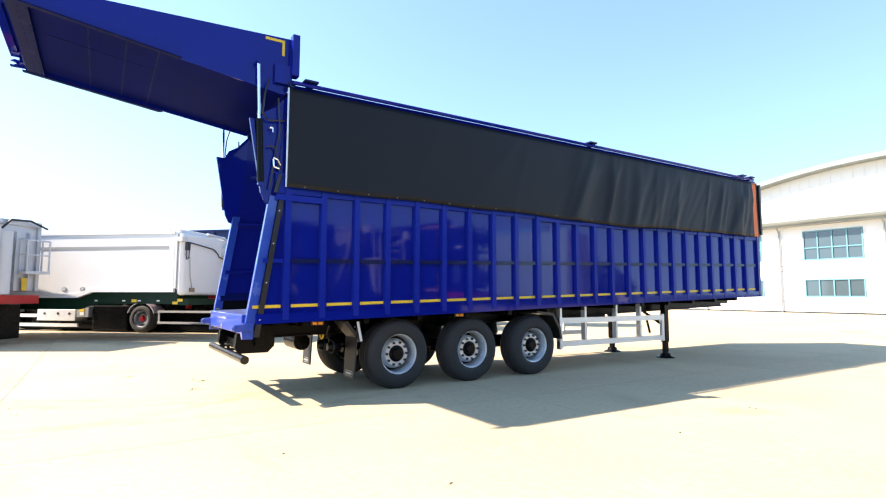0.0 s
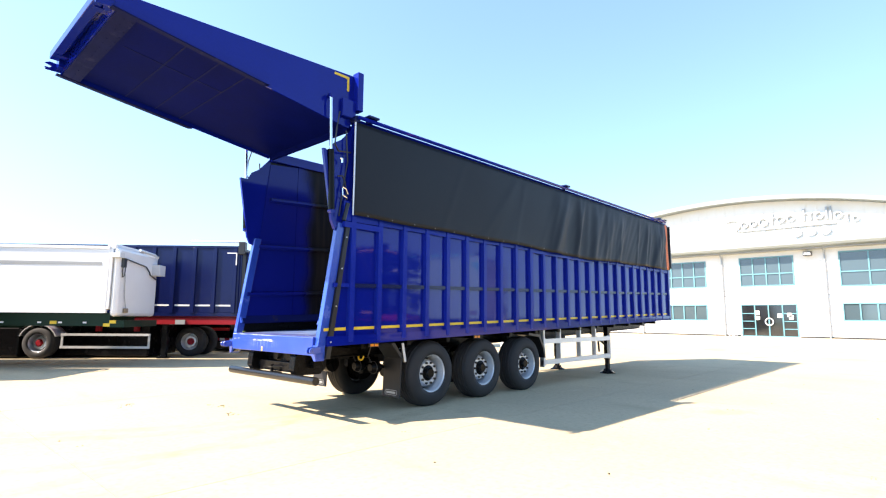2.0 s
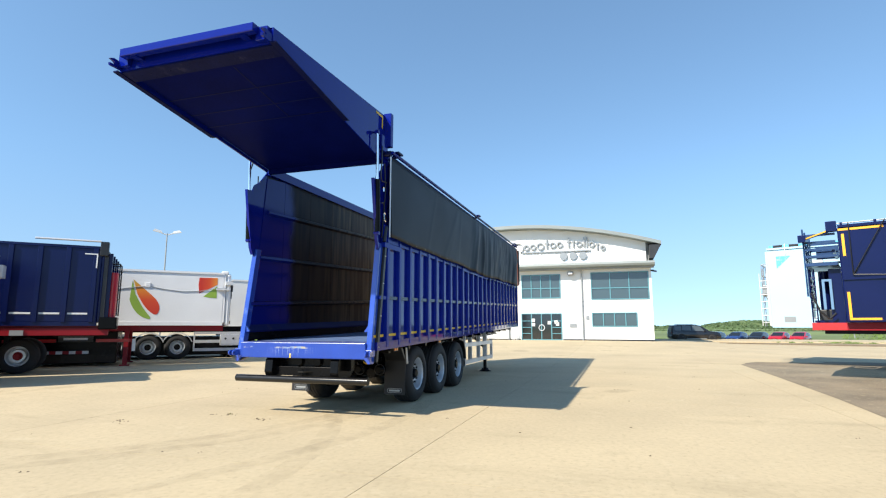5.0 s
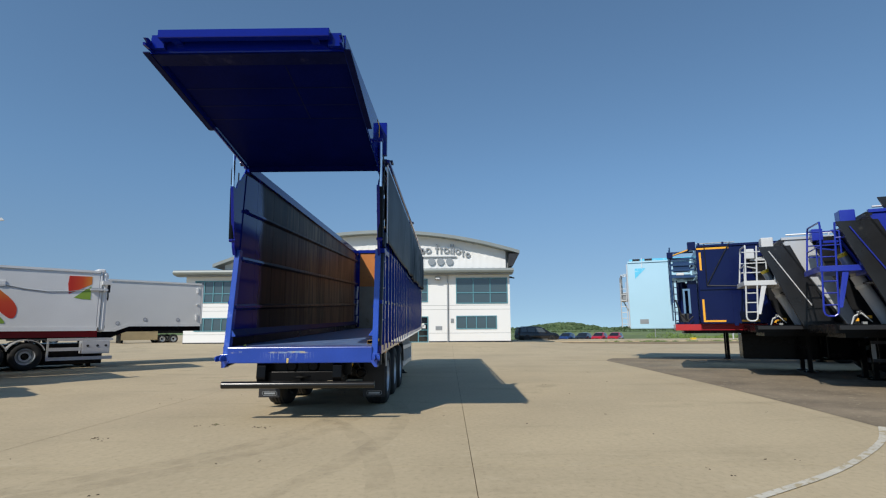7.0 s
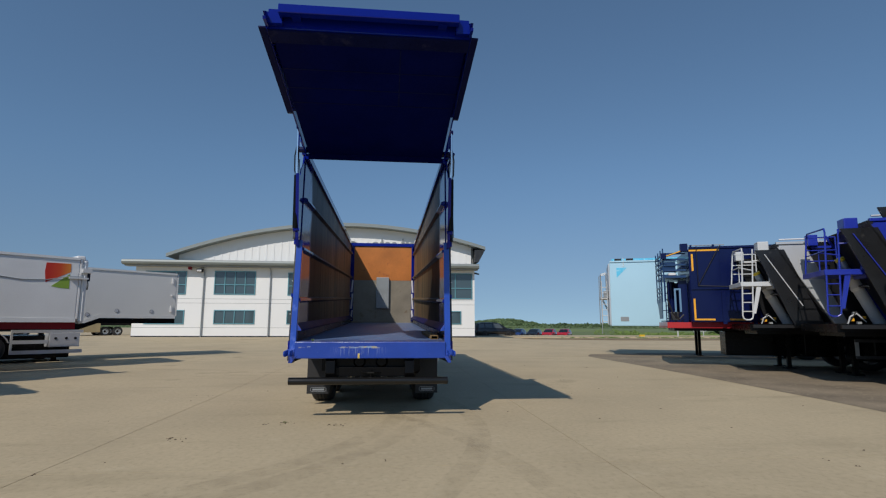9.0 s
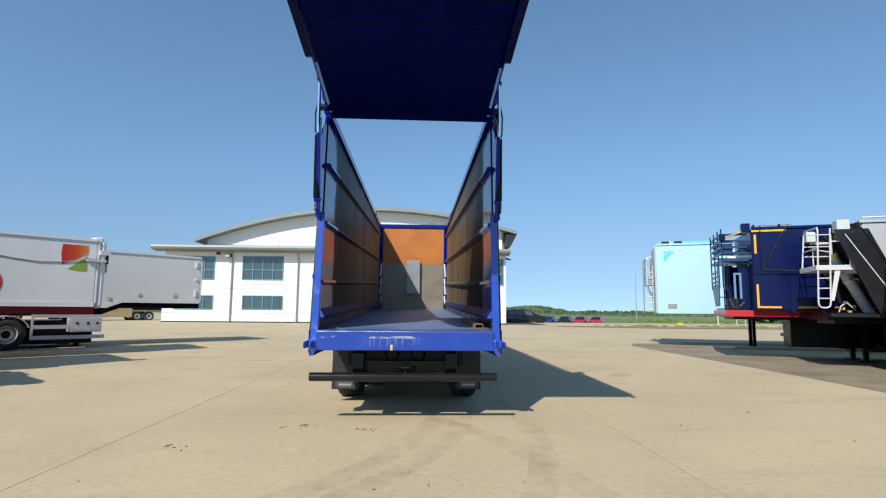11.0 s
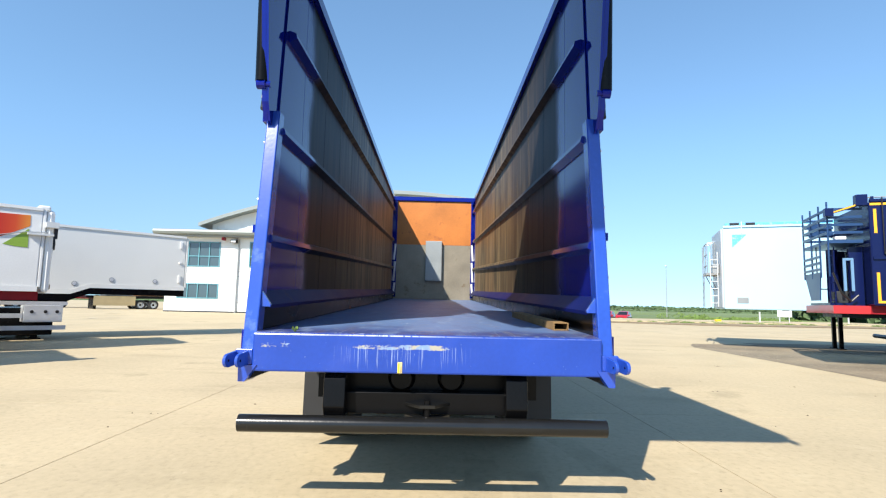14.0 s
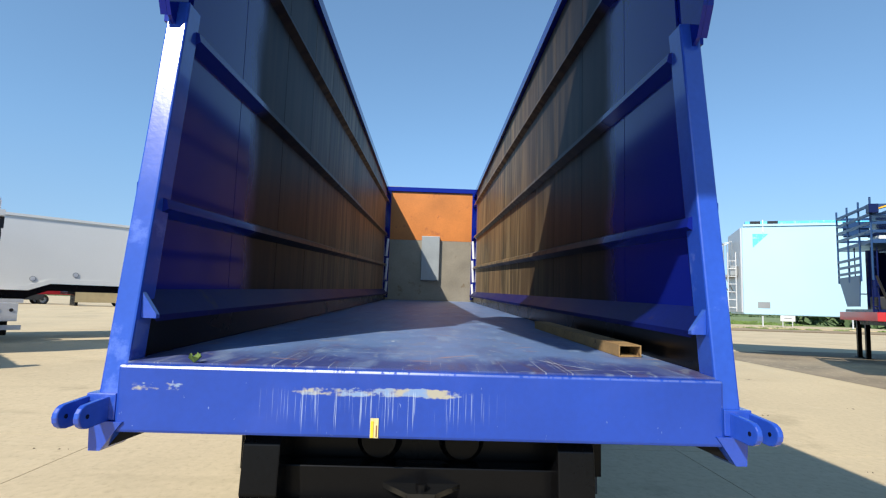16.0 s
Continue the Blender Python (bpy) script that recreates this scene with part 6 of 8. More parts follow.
# ---- parked row opposite: trailers with their noses to the yard ----
def nose_trailer(name, label, at, body, chassis, z0, z1, L=10.0, rake=0.0, ribs=(), legs=1.5, tank=None, W=2.45):
    """The nose is at x = 0, the near side at y = 0, the body behind (y < 0). rake: how far the nose leans out at its top."""
    t = thing(name, label, "trailer", at, 69, "trailers parked nose to the yard")
    bm = bmesh.new()
    prism(bm, [(-L, z0), (-rake, z0), (0, z1), (-L, z1)], "y", -W, 0.0)
    b = part("body", bm, body, t, bevel=0.03)
    for x in ribs:
        boxpart("rib", body, b, x - 0.06, x + 0.06, 0.001, 0.05, z0 - 0.06, z0 + (z1 - z0) * 0.42 if abs(x) > 0.5 else z1)
    boxpart("top_rail", body, b, -L, -0.02, -0.05, 0.04, z1 + 0.001, z1 + 0.07)
    # a red chassis turns black and dark red under the body, painting its shade
    boxpart("chassis", M_BLACK if chassis is M_RED else chassis, t, -L, 0.5, -W + 0.5, -0.5, z0 - 0.30, z0 - 0.02)
    boxpart("side_beam", M_DKRED if chassis is M_RED else chassis, t, -L, 0.0, -0.42, -0.22, z0 - 0.20, z0 - 0.005, label="painted side beam")
    boxpart("nose_beam", chassis, t, 0.001, 0.75, -0.42, -0.22, z0 - 0.20, z0 - 0.005, label="painted nose beam")
    boxpart("front_beam", chassis, t, 0.60, 0.75, -W, -0.421, z0 - 0.20, z0 - 0.005)
    for x in (-7.6, -6.3, -5.0):
        wheel(t, x, -0.02, 0.515, 1); wheel(t, x, -W + 0.02, 0.515, -1)
        made("axle", M_BLACK, t, rod, (x, -0.3, 0.515), (x, -W + 0.3, 0.515), 0.07)
    for y in (-0.75, -W + 0.75):
        boxpart("landing_leg", M_BLACK, t, -legs - 0.06, -legs + 0.06, y - 0.06, y + 0.06, 0.04, z0 - 0.3)
        boxpart("leg_foot", M_BLACK, t, -legs - 0.16, -legs + 0.16, y - 0.15, y + 0.15, 0.0, 0.04)
    # added block, no known part, that darkens the space under the chassis
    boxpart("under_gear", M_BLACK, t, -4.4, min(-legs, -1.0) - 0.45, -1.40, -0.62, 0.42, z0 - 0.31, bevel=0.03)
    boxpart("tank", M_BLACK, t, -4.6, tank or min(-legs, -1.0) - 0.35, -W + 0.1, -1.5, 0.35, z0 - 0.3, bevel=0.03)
    return t


def access_platform(t, mat, z, x0, x1, y0, y1, high, foot, thin=False, bars=3):
    """Platform with hoops, ladder and stays on a trailer's nose."""
    p = boxpart("platform", mat, t, x0, x1, y0, y1, z, z + 0.09, label="steel access platform")
    for y in (y0 + 0.04, (y0 + y1) / 2, y1 - 0.04):
        bm = bmesh.new()
        pipe(bm, [(x0 + 0.05, y, z), (x0 + 0.05, y, z + high), (x1 - 0.05, y, z + high - 0.06), (x1 - 0.05, y, z)], 0.014 if thin else 0.024)
        part("railing_hoop", bm, mat, p)
    bm = bmesh.new()
    for f in [(k + 1) / bars for k in range(bars)]:
        pipe(bm, [(x1 - 0.05, y0 + 0.04, z + high * f - 0.06), (x1 - 0.05, y1 - 0.04, z + high * f - 0.06)], 0.02)
    part("railing_bar", bm, mat, p)
    lx = x1 + 0.02
    ly = y0 + 0.25
    w = 0.014 if thin else 0.024
    bm = bmesh.new()
    for y in (ly, ly + 0.38):
        pipe(bm, [(lx, y, foot), (lx, y, z + high * 0.9)], w)
    part("ladder", bm, mat, t, "steel access ladder")
    k = foot + 0.12
    while k < z + 0.1:
        made("rung", mat, t, rod, (lx, ly, k), (lx, ly + 0.38, k), 0.018, seg=8)
        k += 0.27
    for y in (y0 + 0.1, y1 - 0.1):
        made("platform_stay", mat, t, rod, (x1 - 0.1, y, z), (max(x0, 0.0) - 0.1, y, z - 0.75), 0.016 if thin else 0.035)
    return p


def ladder_platform(t, mat, z):
    """Small platform on a raked nose: ladder with a rounded foot on the near side, end hoop, bent handrail, strap stay."""
    p = boxpart("platform", mat, t, 0.10, 0.94, -1.45, -0.10, z - 0.13, z, label="steel access platform", bevel=0.008)
    boxpart("platform_plate", mat, p, -0.95, 0.099, -0.75, -0.12, z - 0.20, z - 0.12)
    y = -0.085
    bm = bmesh.new()
    pipe(bm, [(0.55, y - 0.1, z + 0.97), (0.68, y, z - 0.98), (0.70, y, z - 1.06), (0.76, y, z - 1.10), (0.87, y, z - 1.10), (0.93, y, z - 1.06), (0.95, y, z - 0.98), (0.83, y - 0.1, z + 0.90),
              (0.82, y - 0.16, z + 1.0), (0.78, -1.38, z + 1.05), (0.78, -1.46, z + 0.97), (0.88, -1.42, z - 0.02)], 0.021)
    part("ladder", bm, mat, p, "bent tube ladder with end hoop")
    for k in range(4):
        made("rung", mat, p, rod, (0.672 - 0.017 * k, y - 0.012 * k, z - 0.86 + 0.26 * k), (0.942 - 0.016 * k, y - 0.012 * k, z - 0.86 + 0.26 * k), 0.015, seg=8)
    bm = bmesh.new(); pipe(bm, [(0.575, y - 0.08, z + 0.62), (0.28, y, z + 0.62), (0.22, y, z + 0.59), (0.19, y, z + 0.53), (0.19, y, z - 0.02)], 0.019)
    part("handrail", bm, mat, p)
    # unseen far-side rails, added to break up the platform's cast shadow
    for zz in (0.34, 0.62, 0.96):
        made("railing_bar", mat, p, rod, (0.84 - 0.06 * zz, -1.42, z + zz), (0.14, -1.42, z + zz), 0.016, seg=8)
    made("railing_bar", mat, p, rod, (0.14, -1.42, z - 0.02), (0.14, -1.42, z + 0.97), 0.018, seg=8)
    for a, b in (((0.86, y - 0.07, z + 0.46), (0.83, -1.44, z + 0.46)), ((0.84, -0.6, z + 0.46), (0.60, y - 0.06, z + 0.34)), ((0.85, -0.6, z - 0.02), (0.84, -0.6, z + 0.5))):
        made("railing_bar", mat, p, rod, a, b, 0.016, seg=8)
    made("strap_stay", mat, p, hexa, [(0.40, -0.16, z - 0.13), (0.52, -0.16, z - 0.13), (0.52, -0.13, z - 0.13), (0.40, -0.13, z - 0.13)], [(0.60, -0.11, z - 0.92), (0.68, -0.11, z - 0.92), (0.68, -0.08, z - 0.92), (0.60, -0.08, z - 0.92)])
    return p


rB = nose_trailer("box_trailer", "pale blue box trailer with ladders on its nose", (16.4, -1.45, 0.0), M_SKYBLUE, M_BLACK, 1.34, 4.2, legs=7.0)
for c in [o for o in rB.children if o.name.split(".")[0] in ("side_beam", "nose_beam", "front_beam", "tank", "under_gear", "chassis")]:
    bpy.data.objects.remove(c)
for c in [o for o in rB.children if o.name.split(".")[0] == "wheel" and o.matrix_basis.translation.x > -6.5]:
    c.matrix_basis = Matrix.Translation((-3.6, 0, 0)) @ c.matrix_basis
rN = nose_trailer("parked_ribbed_trailer", "navy bulk trailer on a red chassis with nose platform", (10.28, -1.64, 0.0), M_NAVY, M_RED, 1.5, 3.97, legs=3.0, tank=-1.3, ribs=(-1.0, -1.9, -2.8, -3.7, -4.6))
for y in (-1.72, -2.42):
    boxpart("landing_leg", M_BLACK, rB, -3.93, -3.81, y - 0.06, y + 0.06, 0.04, 1.34)
    boxpart("leg_foot", M_BLACK, rB, -3.98, -3.76, y - 0.13, y + 0.13, 0.0, 0.04)
for x in (-1.0, -1.9, -2.8):
    boxpart("upper_rib", M_NAVY, rN, x - 0.05, x + 0.05, 0.001, 0.025, 2.66, 3.94)
boxpart("waist_rail", M_NAVY, rN, -9.9, -0.03, 0.001, 0.04, 2.59, 2.655)
rG = nose_trailer("parked_ram_trailer", "grey bulk trailer with white ladder platform and tipping ram", (7.4, -2.6, 0.0), M_SILVERBODY, M_BLACK, 1.45, 3.72, rake=1.3, legs=2.0, W=2.3)
rR = nose_trailer("parked_ram_trailer", "royal blue bulk trailer with blue ladder platform", (4.35, -2.6, 0.0), M_ROYAL, M_BLACK, 1.45, 3.82, rake=1.3)
rK = nose_trailer("parked_ram_trailer", "black bulk trailer with black ladder platform", (1.95, -2.75, 0.0), M_PLASTIC, M_BLACK, 1.45, 4.3, rake=1.3)


def dress_right():
    # box trailer
    boxpart("nose_panel", M_SILVERBODY, rB, 0.001, 0.05, -2.4, -0.06, 1.4, 4.16)
    access_platform(rB, M_SIGN, 2.6, 0.06, 0.42, -2.3, -1.2, 1.25, 1.4, thin=True)
    for x in (0.12, 0.36):
        made("ladder_rail", M_GREYPAINT, rB, rod, (x, -0.5, 1.42), (x, -0.5, 3.4), 0.016, seg=8)
    for k in range(7):
        made("rung", M_GREYPAINT, rB, rod, (0.12, -0.5, 1.55 + 0.26 * k), (0.36, -0.5, 1.55 + 0.26 * k), 0.013, seg=8)
    boxpart("nose_locker", M_SIGN, rB, 0.06, 0.28, -0.95, -0.55, 2.62, 2.95, bevel=0.01)
    boxpart("roof_roll", M_CYAN, rB, -9.9, -0.1, -0.14, 0.0, 4.28, 4.36)
    for x in (-0.35, -0.85):
        boxpart("roll_clip", M_PLASTIC, rB, x - 0.18, x + 0.12, -0.15, 0.012, 4.275, 4.365)
    bm = bmesh.new(); pipe(bm, [(-0.6, 0.02, 4.0), (-0.6, 0.02, 4.4)], 0.015)
    part("strap", bm, M_MUDWHITE, rB)
    bm = bmesh.new(); prism(bm, [(-0.30, 3.95), (-0.75, 3.95), (-0.30, 3.5)], "y", 0.001, 0.006)
    part("corner_decal", bm, M_CYAN, rB)
    boxpart("data_plate", M_SIGN, rB, -0.75, -0.40, 0.001, 0.006, 1.55, 1.75)
    # navy trailer
    p = boxpart("platform", M_STEELBLUE, rN, 0.06, 0.78, -2.3, -0.25, 3.02, 3.10, label="blue steel platform with plain square railings")
    for y in (-0.25, -0.9, -1.6, -2.3):
        made("rail_post", M_STEELBLUE, p, rod, (0.78, y, 2.2), (0.78, y, 4.05), 0.022, seg=8)
    for z in (3.28, 3.47, 3.66, 3.86):
        boxpart("railing_bar", M_STEELBLUE, p, 0.76, 0.80, -2.3, -0.25, z - 0.03, z + 0.03)
        for y in (-0.25, -2.3):
            boxpart("railing_bar", M_STEELBLUE, p, 0.06, 0.759, y - 0.02, y + 0.02, z - 0.03, z + 0.03)
    for z in (2.42, 2.58, 2.74):
        boxpart("railing_bar", M_STEELBLUE, p, 0.76, 0.80, -2.3, -0.9, z - 0.03, z + 0.03)
    bm = bmesh.new(); prism(bm, [(-2.3, 2.34), (-0.95, 2.34), (-1.05, 1.62), (-1.8, 1.62)], "x", 0.765, 0.79)
    part("step_plate", bm, M_STEELBLUE, p)
    for x in (0.62, 0.73):
        made("ladder_rail", M_NAVY, rN, rod, (x, -0.45, 1.5), (x, -0.45, 2.95), 0.018, seg=8)
    for k in range(6):
        made("rung", M_NAVY, rN, rod, (0.62, -0.45, 1.62 + 0.22 * k), (0.73, -0.45, 1.62 + 0.22 * k), 0.014, seg=8)
    boxpart("work_lamp", M_MUDWHITE, rN, 0.38, 0.62, -0.5, -0.3, 3.11, 3.2, bevel=0.02)
    bm = bmesh.new(); pipe(bm, [(0.76, -1.3, 3.02), (0.76, -1.3, 1.92), (0.48, -1.3, 1.92)], 0.014)
    part("hand_loop", bm, M_NAVY, p)
    boxpart("wind_board", M_STEELBLUE, p, 0.08, 0.64, -2.34, -2.321, 3.40, 3.80)
    boxpart("cross_tie", M_NAVY, rN, 0.1, 0.16, -2.2, -0.3, 3.36, 3.44)
    boxpart("valve_block", M_CHARCOAL, rN, 0.3, 0.6, -1.0, -0.65, 1.55, 1.85, bevel=0.02)
    made("tipping_ram", M_NAVY, rN, rod, (0.45, -1.2, 1.4), (0.45, -1.2, 2.94), 0.13, label="navy front ram", smooth=True)
    for y in (-0.55, -1.7):
        boxpart("ram_frame", M_NAVY, rN, 0.02, 0.3, y - 0.06, y + 0.06, 1.45, 2.94)
    boxpart("nose_shelf", M_NAVY, rN, 0.02, 0.7, -2.2, -0.5, 1.5, 1.56)
    for x in (0.24, 0.40):
        boxpart("gauge_frame", M_PALERAIL, rN, x, x + 0.06, -0.42, -0.38, 1.85, 2.6)
    boxpart("gauge_frame", M_PALERAIL, rN, 0.24, 0.46, -0.42, -0.38, 2.601, 2.66)
    bm = bmesh.new(); pipe(bm, [(0.7, -0.3, 2.3), (0.55, -0.28, 1.8), (0.35, -0.3, 1.6), (0.2, -0.3, 1.75)], 0.025)
    part("hose", bm, M_PLASTIC, rN)
    arm = made("sheet_beam", M_NAVY, rN, hexa, [(0.05, -0.16, 3.93), (0.05, -0.08, 3.93), (0.05, -0.08, 4.0), (0.05, -0.16, 4.0)], [(0.75, -0.16, 3.72), (0.75, -0.08, 3.72), (0.75, -0.08, 3.77), (0.75, -0.16, 3.77)])
    made("reflective_strip", M_AMBER, arm, hexa, [(0.08, -0.076, 3.95), (0.08, -0.07, 3.95), (0.08, -0.07, 3.99), (0.08, -0.076, 3.99)], [(0.70, -0.076, 3.745), (0.70, -0.07, 3.745), (0.70, -0.07, 3.775), (0.70, -0.076, 3.775)])
    boxpart("sheet_motor", M_NAVY, rN, 0.70, 0.88, -0.2, -0.02, 3.66, 3.86, bevel=0.01)
    for x0, x1, z0, z1 in ((-0.95, -0.02, 3.89, 3.95), (-0.14, -0.08, 3.22, 3.80), (-0.14, -0.08, 1.62, 2.28), (-0.72, -0.08, 1.56, 1.615), (-1.65, -1.15, 1.56, 1.615), (-2.55, -2.05, 1.56, 1.615), (-3.45, -2.95, 1.56, 1.615)):
        boxpart("reflective_strip", M_AMBER, rN, x0, x1, 0.001, 0.008, z0, z1)
    bm = bmesh.new(); pipe(bm, [(-0.25, 0.05, 2.72), (-0.95, 0.06, 4.02), (-1.0, 0.06, 4.08)], 0.014); pipe(bm, [(-0.25, 0.05, 4.08), (-0.25, 0.05, 2.72), (-3.5, 0.05, 2.55)], 0.014)
    part("sheet_arm", bm, M_PLASTIC, rN, "thin black sheet arm")
    boxpart("sheet_motor", M_NAVY, rN, 0.0, 0.24, -0.22, -0.02, 3.90, 4.17, bevel=0.01)
    bm = bmesh.new(); pipe(bm, [(0.1, -0.1, 4.10), (-1.15, -0.1, 4.10)], 0.016)
    part("sheet_shaft", bm, M_SIGN, rN)
    for x in (-0.1, -0.8):
        boxpart("shaft_bracket", M_NAVY, rN, x - 0.03, x + 0.03, -0.14, -0.06, 4.04, 4.12)
    # raked ram trailers
    for t, mat, z1, pz in ((rG, M_GREYPAINT, 3.72, 2.66), (rR, M_ROYAL, 3.82, 2.72), (rK, M_PLASTIC, 4.3, 2.95)):
        ladder_platform(t, mat, pz)
        boxpart("nose_panel", M_PLASTIC, t, -0.09, 0.03, -0.75, 0.02, z1 - 0.05, z1 + 0.02)
        bm = bmesh.new()
        hexa(bm, [(-1.22, -0.9, 1.5), (-1.18, -0.9, 1.5), (-1.18, 0.03, 1.5), (-1.22, 0.03, 1.5)], [(0.0, -0.9, z1), (0.05, -0.9, z1), (0.05, 0.03, z1), (0.0, 0.03, z1)])
        part("nose_plate", bm, M_SHEET, t, "dark raked nose plate")
        bm = bmesh.new()
        hexa(bm, [(-1.29, -2.25, 1.47), (-1.27, -2.25, 1.47), (-1.27, -0.92, 1.47), (-1.29, -0.92, 1.47)], [(0.005, -2.25, z1 - 0.02), (0.03, -2.25, z1 - 0.02), (0.03, -0.92, z1 - 0.02), (0.005, -0.92, z1 - 0.02)])
        part("nose_sheet", bm, M_SHEET, t, "dark raked front sheet")
        lean = 0.40 * (z1 - 1.55)
        for y in (-0.03, -2.26):
            bm = bmesh.new(); prism(bm, [(-0.33, 1.40), (-0.33 + lean, z1 - 0.15), (-1.08 + lean, z1 - 0.15), (-1.08, 1.40)], "y", y, y + 0.06)
            part("nose_cheek", bm, M_SHEET, t, "glossy dark raked cheek plate")
        for y in (-0.88, -2.15):
            bm = bmesh.new()
            hexa(bm, [(-1.18, y - 0.03, 1.5), (-1.12, y - 0.03, 1.5), (-1.12, y + 0.03, 1.5), (-1.18, y + 0.03, 1.5)], [(0.05, y - 0.03, z1), (0.11, y - 0.03, z1), (0.11, y + 0.03, z1), (0.05, y + 0.03, z1)])
            part("nose_rib", bm, M_ROYAL if t is rR and y < -1 else M_CHARCOAL, t)
        top, foot = Vector((0.28, -0.96, pz + 0.34)), Vector((-0.53, -1.1, 1.40))
        d = (foot - top).normalized()
        ram = made("tipping_ram", M_GREYPAINT, t, rod, top.lerp(foot, 0.30), foot, 0.13, label="worn grey tipping ram with yellow labels", smooth=True)
        made("ram_sleeve", M_SIGN, ram, rod, top, top.lerp(foot, 0.32), 0.10, smooth=True)
        made("ram_collar", M_ALU, ram, rod, top.lerp(foot, 0.42), top.lerp(foot, 0.46), 0.15, seg=20)
        made("ram_foot", M_ALU, ram, rod, foot - d * 0.02, foot + d * 0.05, 0.10, seg=16)
        made("ram_label", M_YELLOW, ram, rod, top - d * 0.01, top + d * 0.07, 0.106, seg=16)
        q = top.lerp(foot, 0.70) + Vector((0.02, 0.10, 0.02))
        made("ram_label", M_YELLOW, ram, hexa, [q, q + Vector((0.07, -0.05, 0.03)), q + Vector((0.07, -0.03, 0.05)), q + Vector((0, 0.02, 0.02))], [c + d * 0.38 for c in (q, q + Vector((0.07, -0.05, 0.03)), q + Vector((0.07, -0.03, 0.05)), q + Vector((0, 0.02, 0.02)))])
        for k in range(3):
            bm = bmesh.new(); c = top.lerp(foot, 0.42); pipe(bm, [c + Vector((0.02, 0.15, 0)), c + Vector((-0.12 - 0.04 * k, 0.2, 0.05 - 0.05 * k)), c + Vector((-0.2, 0.16, -0.06 * k))], 0.015)
            part("ram_hose", bm, M_GREYPAINT if k == 1 else M_PLASTIC, ram)
        boxpart("cap_box", mat, t, lean - 0.70, lean - 0.41, -0.34, 0.02, z1 - 0.20, z1 + 0.10, bevel=0.02)
        boxpart("lamp_box", mat, t, 0.33, 0.57, -2.2, -1.95, pz + 0.82, pz + 1.12, bevel=0.02)
        boxpart("lamp_bracket", mat, t, 0.0, 0.45, -2.12, -2.04, pz + 0.76, pz + 0.819)
        bm = bmesh.new(); pipe(bm, [(-0.2, -0.3, z1 + 0.18), (-4.0, -0.3, z1 + 0.2)], 0.025); pipe(bm, [(-1.2, -0.3, z1), (-1.2, -0.3, z1 + 0.2)], 0.03); pipe(bm, [(-2.6, -0.3, z1), (-2.6, -0.3, z1 + 0.2)], 0.03)
        part("sheet_shaft", bm, M_ALU, t)
        bm = bmesh.new(); pipe(bm, [(lean - 0.56, 0.05, z1 - 0.28), (-0.56, 0.05, 1.95)], 0.015)
        part("nose_handrail", bm, mat, t)
        bm = bmesh.new(); pipe(bm, [(-0.6, -0.35, 2.2), (-0.4, -0.4, 1.9), (-0.7, -0.5, 1.6)], 0.03); pipe(bm, [(-0.9, -0.2, 3.3), (-1.6, 0.05, 3.2), (-2.2, 0.06, 3.25)], 0.03)
        part("hose", bm, M_PLASTIC, t)
        # white squares painting the stepped sunlit spots on the body side
        for k in range(3):
            boxpart("patch_label", M_MUDWHITE, t, -1.6 - 0.5 * k, -1.3 - 0.5 * k, 0.001, 0.006, 2.2 + 0.5 * k, 2.5 + 0.5 * k)
        for k, (x, z) in enumerate(((-0.15, 1.62), (-0.05, 1.48), (0.1, 1.56), (0.02, 1.72))):
            boxpart("valve", M_SOFFIT if k % 2 else M_AMBER, t, x, x + 0.09, -1.0, -0.9, z - 0.05, z + 0.02, bevel=0.01)
        for k in range(2):
            bm = bmesh.new(); pipe(bm, [(0.25, -0.9, 1.44), (0.2 - 0.06 * k, -0.88, 1.62), (0.05, -0.9, 1.7 + 0.05 * k), (-0.15, -0.92, 1.5)], 0.018)
            part("hose", bm, M_PLASTIC if k else M_GREYPAINT, t)
        boxpart("deck", M_PLASTIC, t, -1.3, 0.7, -2.25, -0.05, 1.33, 1.42)
        side = boxpart("side_guard", M_CHARCOAL, t, -3.9, -1.75, -0.06, 0.0, 0.95, 1.03)
        boxpart("guard_rail", M_CHARCOAL, side, -3.9, -1.75, -0.06, 0.0, 0.5, 0.58)
        boxpart("guard_post", M_SIGN, side, -1.83, -1.75, -0.055, -0.005, 0.581, 0.949)


dress_right()
